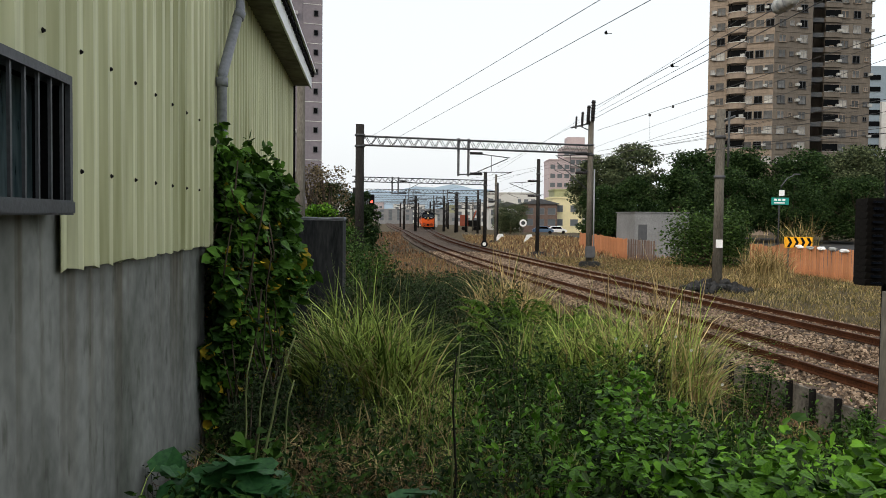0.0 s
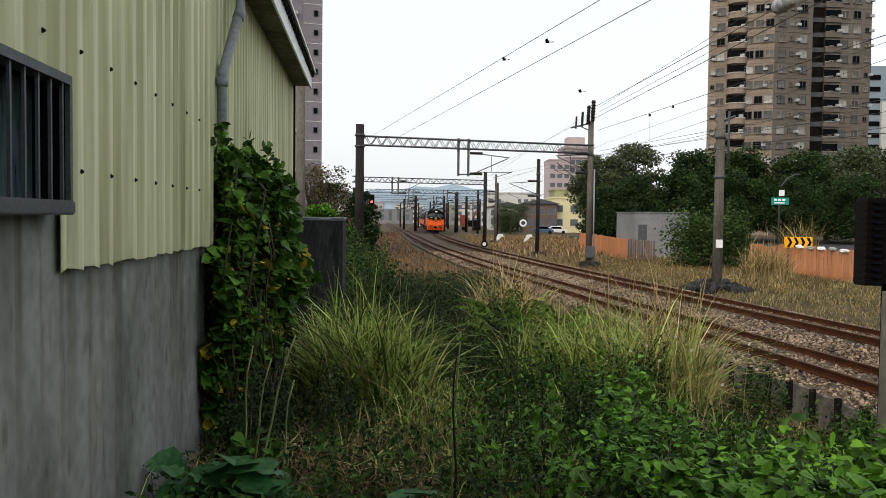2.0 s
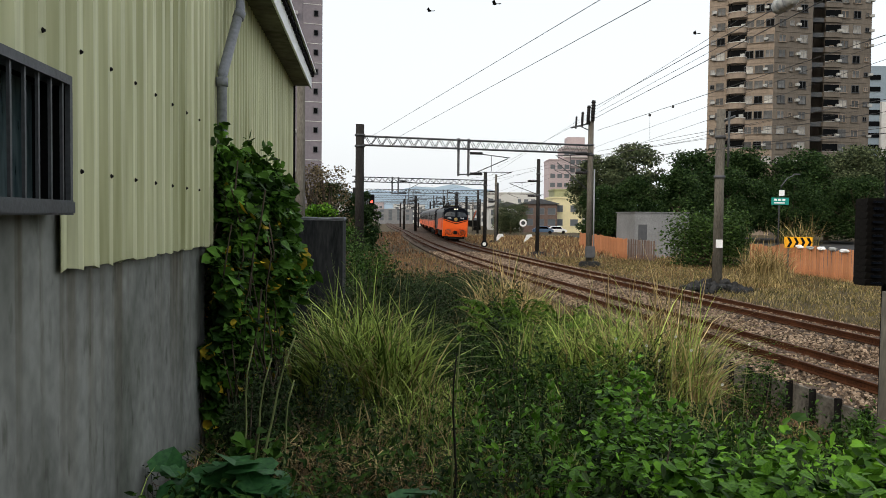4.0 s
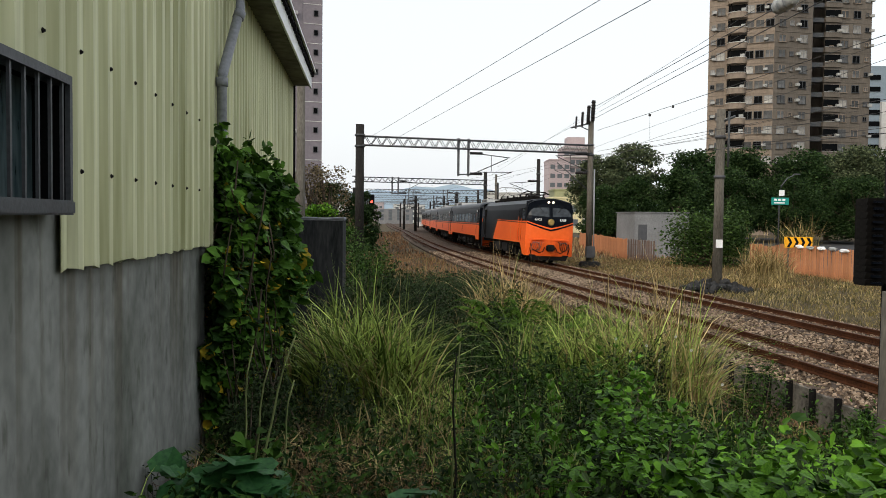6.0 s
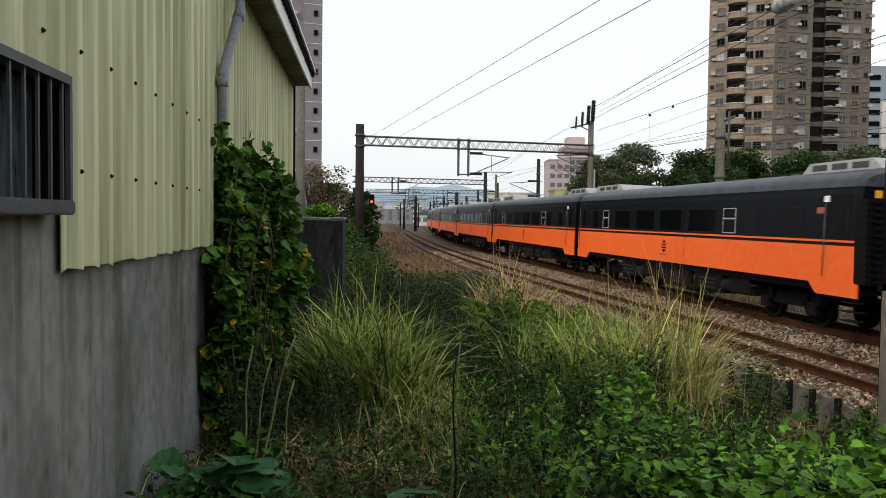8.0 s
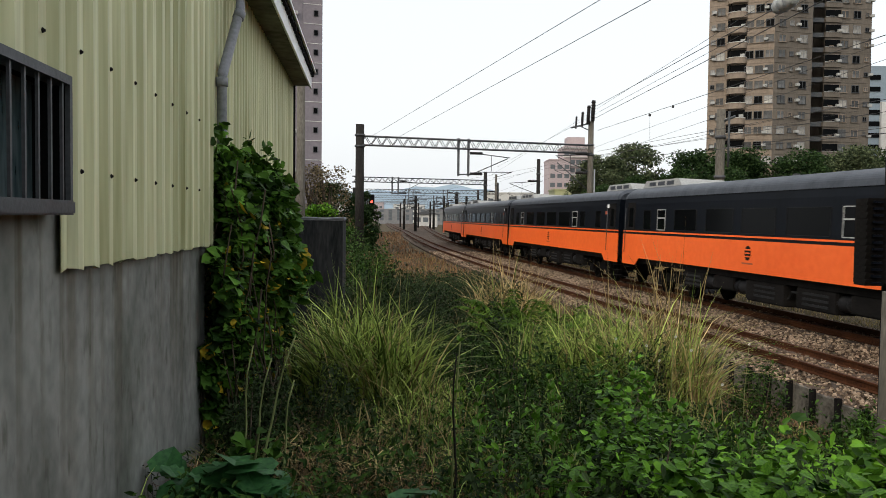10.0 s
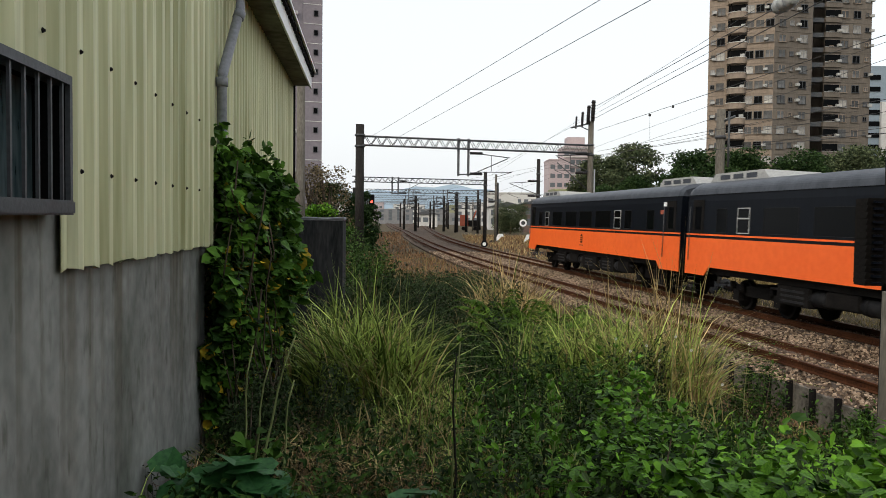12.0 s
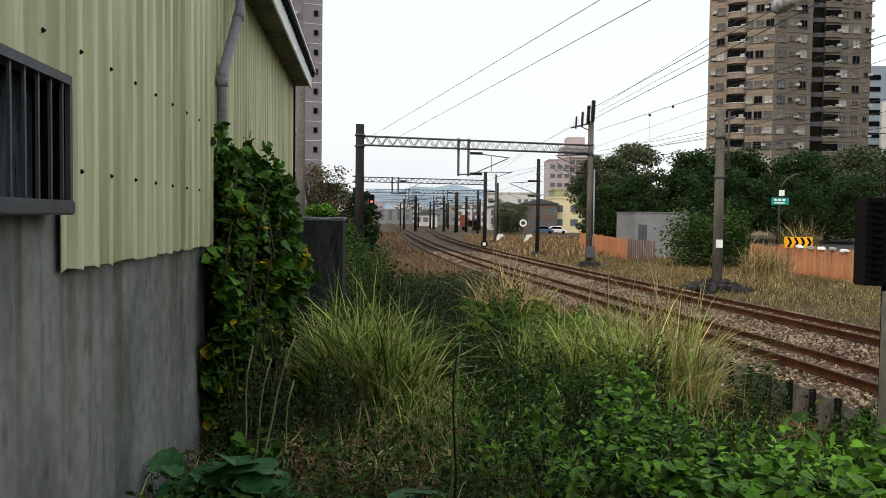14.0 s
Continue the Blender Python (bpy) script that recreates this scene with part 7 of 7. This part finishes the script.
for i, (x, y, h, rx, n, sz, m, ob, lb) in enumerate((
        (1.5, 4.2, 0.62, 0.5, 560, 0.085, M_BRIGHT, 110, FRESH), (2.0, 4.5, 0.68, 0.5, 560, 0.09, M_BRIGHT, 110, FRESH), (2.6, 4.7, 0.72, 0.5, 420, 0.13, M_BRIGHT, 80, FRESH), (1.35, 5.0, 0.7, 0.5, 850, 0.056, M_BRIGHT, 40, FRESH), (2.1, 5.6, 0.72, 0.6, 980, 0.062, M_BRIGHT, 0, FRESH), (2.95, 5.9, 0.72, 0.6, 620, 0.11, M_BRIGHT, 0, FRESH), (1.65, 6.4, 0.66, 0.5, 800, 0.056, M_BRIGHT, 0, FRESH), (2.5, 6.8, 0.62, 0.55, 620, 0.075, M_WEED, 0, THICK), (1.75, 7.4, 0.9, 0.35, 420, 0.06, M_BRIGHT, 0, FRESH),
        # scrub at the vine's foot is added as a dark fill for its shadow
        (3.5, 6.7, 0.75, 0.5, 420, 0.12, M_BRIGHT, 0, FRESH), (3.95, 7.6, 0.7, 0.5, 380, 0.11, M_BRIGHT, 0, FRESH), (3.3, 8.0, 0.5, 0.6, 620, 0.075, M_WEED, 0, THICK), (4.75, 8.8, 0.75, 0.5, 520, 0.09, M_VINE, 0, THICK), (4.75, 11.9, 1.15, 0.42, 1500, 0.08, M_WEED, 0, THICK), (5.25, 10.6, 0.95, 0.45, 1100, 0.085, M_WEED, 0, THICK), (5.7, 11.0, 0.8, 0.4, 800, 0.08, M_VINE, 0, THICK), (5.9, 10.0, 0.95, 0.4, 800, 0.085, M_WEED, 0, THICK), (-1.62, 7.0, 1.0, 0.3, 1500, 0.06, M_SCRUB, 0, DARKB), (-1.5, 6.2, 0.7, 0.28, 1000, 0.055, M_SCRUB, 0, DARKB), (-1.25, 7.6, 0.8, 0.4, 1300, 0.06, M_SCRUB, 0, DARKB), (-0.9, 8.2, 0.6, 0.4, 900, 0.06, M_SCRUB, 0, DARKB),
        (-1.3, 4.95, 0.42, 0.3, 46, 0.26, M_BROAD, 40, FRESH), (-1.6, 5.1, 0.4, 0.2, 30, 0.2, M_BROAD, 24, FRESH), (-0.95, 5.0, 0.36, 0.3, 60, 0.13, M_BROAD, 40, FRESH), (-0.62, 4.75, 0.28, 0.2, 34, 0.12, M_BROAD, 24, FRESH), (-0.22, 4.9, 0.3, 0.16, 14, 0.2, M_BROAD, 12, FRESH), (-1.35, 5.6, 0.5, 0.25, 90, 0.10, M_VINE, 0, FRESH), (-0.75, 6.6, 0.4, 0.45, 110, 0.09, M_VINE, 0, FRESH),
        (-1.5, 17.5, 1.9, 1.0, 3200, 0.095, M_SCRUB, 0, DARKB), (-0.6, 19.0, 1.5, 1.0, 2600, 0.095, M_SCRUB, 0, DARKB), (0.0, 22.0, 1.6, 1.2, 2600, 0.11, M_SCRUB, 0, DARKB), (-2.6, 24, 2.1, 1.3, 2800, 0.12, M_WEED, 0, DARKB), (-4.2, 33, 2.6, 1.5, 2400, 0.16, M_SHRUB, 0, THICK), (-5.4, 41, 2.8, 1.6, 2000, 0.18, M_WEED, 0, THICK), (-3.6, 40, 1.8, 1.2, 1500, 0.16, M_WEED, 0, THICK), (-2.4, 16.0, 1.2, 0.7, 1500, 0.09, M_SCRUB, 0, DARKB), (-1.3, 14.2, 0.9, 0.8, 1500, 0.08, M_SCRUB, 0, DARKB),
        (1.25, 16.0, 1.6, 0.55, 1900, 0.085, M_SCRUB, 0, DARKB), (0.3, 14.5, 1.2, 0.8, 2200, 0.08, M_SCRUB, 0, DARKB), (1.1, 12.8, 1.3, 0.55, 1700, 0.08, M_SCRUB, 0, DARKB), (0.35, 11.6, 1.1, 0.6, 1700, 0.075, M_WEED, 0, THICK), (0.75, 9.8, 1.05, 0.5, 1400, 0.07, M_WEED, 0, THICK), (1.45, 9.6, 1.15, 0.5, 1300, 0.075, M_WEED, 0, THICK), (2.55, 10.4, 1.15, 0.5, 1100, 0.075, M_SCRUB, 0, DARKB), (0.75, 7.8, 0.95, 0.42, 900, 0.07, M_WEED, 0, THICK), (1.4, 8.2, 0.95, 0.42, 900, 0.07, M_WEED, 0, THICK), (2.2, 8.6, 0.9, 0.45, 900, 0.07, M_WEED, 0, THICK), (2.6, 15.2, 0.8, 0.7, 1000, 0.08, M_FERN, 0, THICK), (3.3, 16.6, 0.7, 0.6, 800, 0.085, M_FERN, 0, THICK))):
    hs = lb is FRESH
    make_bush("leafy_weed", x, y, h, rx, rx, n, sz, m, lb, 500 + i, HEART if hs else LANCE, HEART_F if hs else LANCE_F, "weed", ob, tilt=0.32 if m is M_BROAD else 0.55)
make_bush("leafy_weed", 0.9, 4.5, 0.5, 0.34, 0.3, 320, 0.13, M_BRIGHT, "weed with long pale green leaves", 560, cat="weed", objects=80, tilt=0.3)


def tall_weed(px, top, depth, size, pairs, seed, m):
    """One upright stalk with pairs of leaves up to its tip."""
    rng = np.random.default_rng(seed)
    tip = view_point(px, top, depth)
    z0 = float(ground_z(tip.x, tip.y))
    w = new("upright_weed")
    w.location = (tip.x, tip.y, z0)
    tagged(w, "upright weed with pairs of fresh yellow-green leaves", "weed", "upright weeds")
    h = tip.z - z0
    lean = rng.normal(0, 0.06, 2)
    way = [Vector((lean[0] * (k / 6) ** 2 - lean[0], lean[1] * (k / 6) ** 2 - lean[1], h * k / 6)) for k in range(7)]
    bm = bmesh.new()
    polytube(bm, way, 0.008, 6, 0.004)
    part("stem", bm, M_STEM, w)
    me = leaf_object_mesh(LANCE * np.array([1.5, 1, 1]), LANCE_F, m)
    for k in range(pairs):
        q = 0.35 + 0.65 * (k + 0.6) / pairs
        p = way[0].lerp(way[-1], q)
        p.x = float(np.interp(q, [i / 6 for i in range(7)], [v.x for v in way]))
        a = 1.57 * k + rng.normal(0, 0.4)
        for side in (0, math.pi):
            ob = part("leaf", me, None, w)
            ob.matrix_basis = Matrix.Translation(p) @ Matrix.Rotation(a + side, 4, "Z") @ Matrix.Rotation(0.25 + 0.7 * q + float(rng.normal(0, 0.15)), 4, "X") @ Matrix.Scale(size * (1.15 - 0.5 * q) * float(rng.uniform(0.8, 1.2)), 4)


for i, (px, top, depth, size, pairs) in enumerate((
        (846, 690, 6.2, 0.10, 9), (852, 735, 5.6, 0.09, 7), (972, 668, 6.8, 0.12, 11), (990, 705, 6.4, 0.11, 9), (948, 720, 6.2, 0.12, 9), (1125, 655, 7.2, 0.14, 10), (1150, 672, 7.0, 0.13, 9), (1104, 690, 6.8, 0.12, 8), (895, 695, 6.4, 0.12, 9), (918, 705, 6.6, 0.11, 8),
        (1062, 735, 5.4, 0.11, 8), (1210, 718, 6.0, 0.10, 8), (1262, 738, 5.6, 0.10, 8), (1300, 750, 5.4, 0.10, 8), (1175, 735, 5.8, 0.10, 8), (812, 655, 6.4, 0.08, 8), (770, 700, 6.6, 0.08, 7), (985, 765, 5.2, 0.10, 8), (1340, 742, 5.8, 0.10, 8), (1240, 765, 5.0, 0.10, 8), (875, 780, 5.2, 0.08, 6), (1020, 800, 4.8, 0.10, 6), (816, 588, 5.04, 0.075, 5), (1090, 600, 10.2, 0.13, 8), (1060, 615, 10.0, 0.12, 8))):
    tall_weed(px, top, depth, size, pairs, 700 + i, M_WEED if i in (8, 9, 16) else M_BRIGHT)


def frond_shrub(x, y, n, reach, rise, seed, m, label):
    """Arching fronds, each with rows of leaflets."""
    rng = np.random.default_rng(seed)
    g = new("frond_shrub")
    g.location = (x, y, float(ground_z(x, y)))
    tagged(g, label, "shrub", "frond shrubs")
    for i in range(n):
        a = rng.uniform(0, 2 * np.pi)
        L, H = reach * rng.uniform(0.6, 1.1), rise * rng.uniform(0.7, 1.1)
        k = 34
        q = np.linspace(0.15, 1, k)
        mid = np.stack([np.cos(a) * L * q, np.sin(a) * L * q, H * (2.1 * q - 1.25 * q ** 2)], 1)
        bm = bmesh.new()
        polytube(bm, [(0, 0, 0)] + mid[::6].tolist(), 0.008, 5, 0.003)
        fr = part("frond", bm, M_STEM, g)
        chunks = []
        for side in (-1, 1):
            R = np.zeros((k, 3, 3))
            for j in range(k):
                R[j] = np.array(Matrix.Rotation(a - math.pi / 2 + side * (1.15 + rng.normal(0, 0.12)), 3, "Z") @ Matrix.Rotation(-0.35 + rng.normal(0, 0.2), 3, "X"))
            chunks.append(leaves(rng, mid, 0.15 * np.sin(np.pi * np.clip(q * 0.85 + 0.12, 0, 1)) + 0.03, LANCE, LANCE_F, R=R))
        v, f = join(chunks)
        raw("frond_foliage", v, f, m, fr)["kind"] = "stuff"


FRONDS = "arching yellow-green fronds of a roadside shrub"
for i, (x, y, n, reach, rise) in enumerate(((1.3, 14.0, 18, 1.15, 1.6), (2.2, 14.8, 16, 1.1, 1.4), (1.75, 13.0, 12, 0.95, 1.4), (2.9, 16.0, 12, 0.9, 1.0))):
    frond_shrub(x, y, n, reach, rise, 740 + i, M_FERN, FRONDS)


def make_trackside():
    """Small signs, a signal, a parked car and a red rail machine along the line."""
    def sign(x, y, z, r, m, label):
        o = new("trackside_sign")
        o.location = (x, y, float(ground_z(x, y)))
        tagged(o, label, "sign", "trackside signs")
        bm = bmesh.new()
        tube(bm, (0, 0, -0.2), (0, 0, z), 0.04)
        part("post", bm, M_GALV, o)
        bm = bmesh.new()
        tube(bm, (0, -0.06, z), (0, -0.03, z), r, None, 18)
        d = part("disc", bm, m, o)
        bm = bmesh.new()
        tube(bm, (0, -0.075, z), (0, -0.06, z), r * 0.55, None, 14)
        part("mark", bm, M_STEEL if m is M_WHITE else M_WHITE, o)
    sign(11.9, 120, 2.3, 0.55, M_WHITE, "round white sign on a post beside the line")
    sign(3.95, 77, 0.75, 0.32, M_BLACK, "round black marker with a white centre")
    for x, y in ((6.7, 97), (10.4, 99)):
        o = new("white_marker")
        o.location = (x, y, float(ground_z(x, y)))
        tagged(o, "low white painted marker board in the grass", "marker", "white markers")
        bm = bmesh.new()
        prism(bm, [(-0.5, 0), (-0.3, 0), (0.3, 0.7), (0.6, 0.75), (0.5, 1.05), (-0.1, 1.0), (-0.3, 0.6)], -0.05, 0.05)
        part("board", bm, M_WHITE, o)
    o = new("signal_lamp")
    o.location = (-6.6, 74.0, 0)
    tagged(o, "railway signal showing red beside the gantry post", "signal")
    bm = bmesh.new()
    tube(bm, (0, 0, -0.6), (0, 0, 4.6), 0.07)
    part("post", bm, M_POLEDARK, o)
    part("head", bevelled(-0.25, 0.25, -0.15, 0.1, 3.5, 4.6, 0.05), M_UNDER, o)
    bm = bmesh.new()
    tube(bm, (0, -0.17, 3.95), (0, -0.15, 3.95), 0.12, None, 14)
    part("lens", bm, glow("red_signal", (1.0, 0.06, 0.04), 4.0), o, "lit red lens")
    m = new("rail_machine")
    m.location = (5.9, 178, -0.2)
    tagged(m, "rust-red rail maintenance machine standing on a siding", "rail machine")
    part("cab", bevelled(-2.2, -0.4, 0, 2.6, 0.9, 3.4, 0.1), M_REDRUST, m)
    part("body", bevelled(-0.4, 2.0, 0.2, 2.4, 0.8, 2.2, 0.1), M_UNDER, m)
    bm = bmesh.new()
    tube(bm, (0.6, 1.2, 2.2), (1.4, 1.0, 4.4), 0.2, 0.14, 6)
    part("boom", bm, M_REDRUST, m)
    bm = bmesh.new()
    tube(bm, (-1.4, -0.02, 0.35), (-1.4, 2.6, 0.35), 0.42, None, 14)
    tube(bm, (1.2, -0.02, 0.35), (1.2, 2.6, 0.35), 0.42, None, 14)
    part("wheel", bm, M_UNDER, m)
    for x, y, mm in ((19.3, 155, M_BLUECAR), (22.2, 157, M_WHITE)):
        c = new("parked_car")
        c.location = (x, y, -0.35)
        tagged(c, "small parked car in front of the houses", "car", "parked cars")
        bm = bmesh.new()
        prism(bm, [(-2.0, 0.3), (2.0, 0.3), (2.05, 0.75), (1.3, 0.9), (0.8, 1.42), (-1.0, 1.45), (-1.6, 0.95), (-2.05, 0.85)], 0, 1.65)
        bmesh.ops.bevel(bm, geom=bm.edges[:], offset=0.08, segments=2, affect="EDGES")
        part("body", bm, mm, c)
        bm = bmesh.new()
        prism(bm, [(-1.35, 0.95), (1.0, 0.95), (0.68, 1.34), (-0.92, 1.36)], -0.012, 0.2)
        part("side_window", bm, M_GLASSDK, c)
        for wx in (-1.25, 1.25):
            bm = bmesh.new()
            tube(bm, (wx, -0.03, 0.31), (wx, 0.2, 0.31), 0.31, None, 16)
            part("wheel", bm, M_UNDER, c)


make_trackside()


def make_flowers():
    """White daisies among the grass, and gear at the foot of the gantry post."""
    rr = random.Random(17)
    for i in range(8):
        x, y = 2.5 + rr.uniform(-0.5, 1.1), 9.3 + rr.uniform(-0.6, 0.9)
        z0, z1 = float(ground_z(x, y)), rr.uniform(0.75, 1.15)
        f = new("wild_flower")
        tagged(f, "small white wild flower on a thin stem", "flower", "wild flowers")
        f.location = (x, y, z0)
        bm = bmesh.new()
        polytube(bm, [(0, 0, -0.05), (0.02, 0, (z1 - z0) * 0.6), (0.05, -0.03, z1 - z0)], 0.004, 5)
        part("stem", bm, M_STEM, f)
        bm = bmesh.new()
        for k in range(6):
            a = k * math.pi / 3
            prism(bm, [(0.05 + 0.004 * math.cos(a), z1 - z0 + 0.004 * math.sin(a)), (0.05 + 0.016 * math.cos(a - 0.4), z1 - z0 + 0.016 * math.sin(a - 0.4)), (0.05 + 0.016 * math.cos(a + 0.4), z1 - z0 + 0.016 * math.sin(a + 0.4))], -0.036, -0.03)
        part("blossom", bm, M_FLOWER, f)
    c = new("cable_cabinet")
    c.location = (9.05, 49.55, float(ground_z(9.05, 49.55)))
    tagged(c, "small grey cable cabinet strapped to the gantry post", "cabinet")
    part("case", bevelled(-0.28, 0.28, -0.25, 0.05, 0.55, 1.25, 0.03), M_GALV, c)
    part("plinth", bevelled(-0.6, 0.6, -0.5, 0.3, -0.3, 0.3, 0.06), M_DARKCONC, c)
    bm = bmesh.new()
    tube(bm, (0.24, 0.1, 0.3), (0.24, 0.25, 6.0), 0.045)
    part("cable_pipe", bm, M_PIPE, c)


make_flowers()

# ---- rolling stock, then the many small pieces ----
loco = make_loco()
first = make_coach()
coaches = [first] + [copy_thing(first, Matrix.Identity(4)) for _ in range(5)]
make_track(near_off, "rusty near railway track on concrete sleepers")
make_track(lambda s: 1.82, "rusty far railway track on concrete sleepers")
make_retaining_boards()
birds = [make_bird() for _ in BIRDS]
motions()
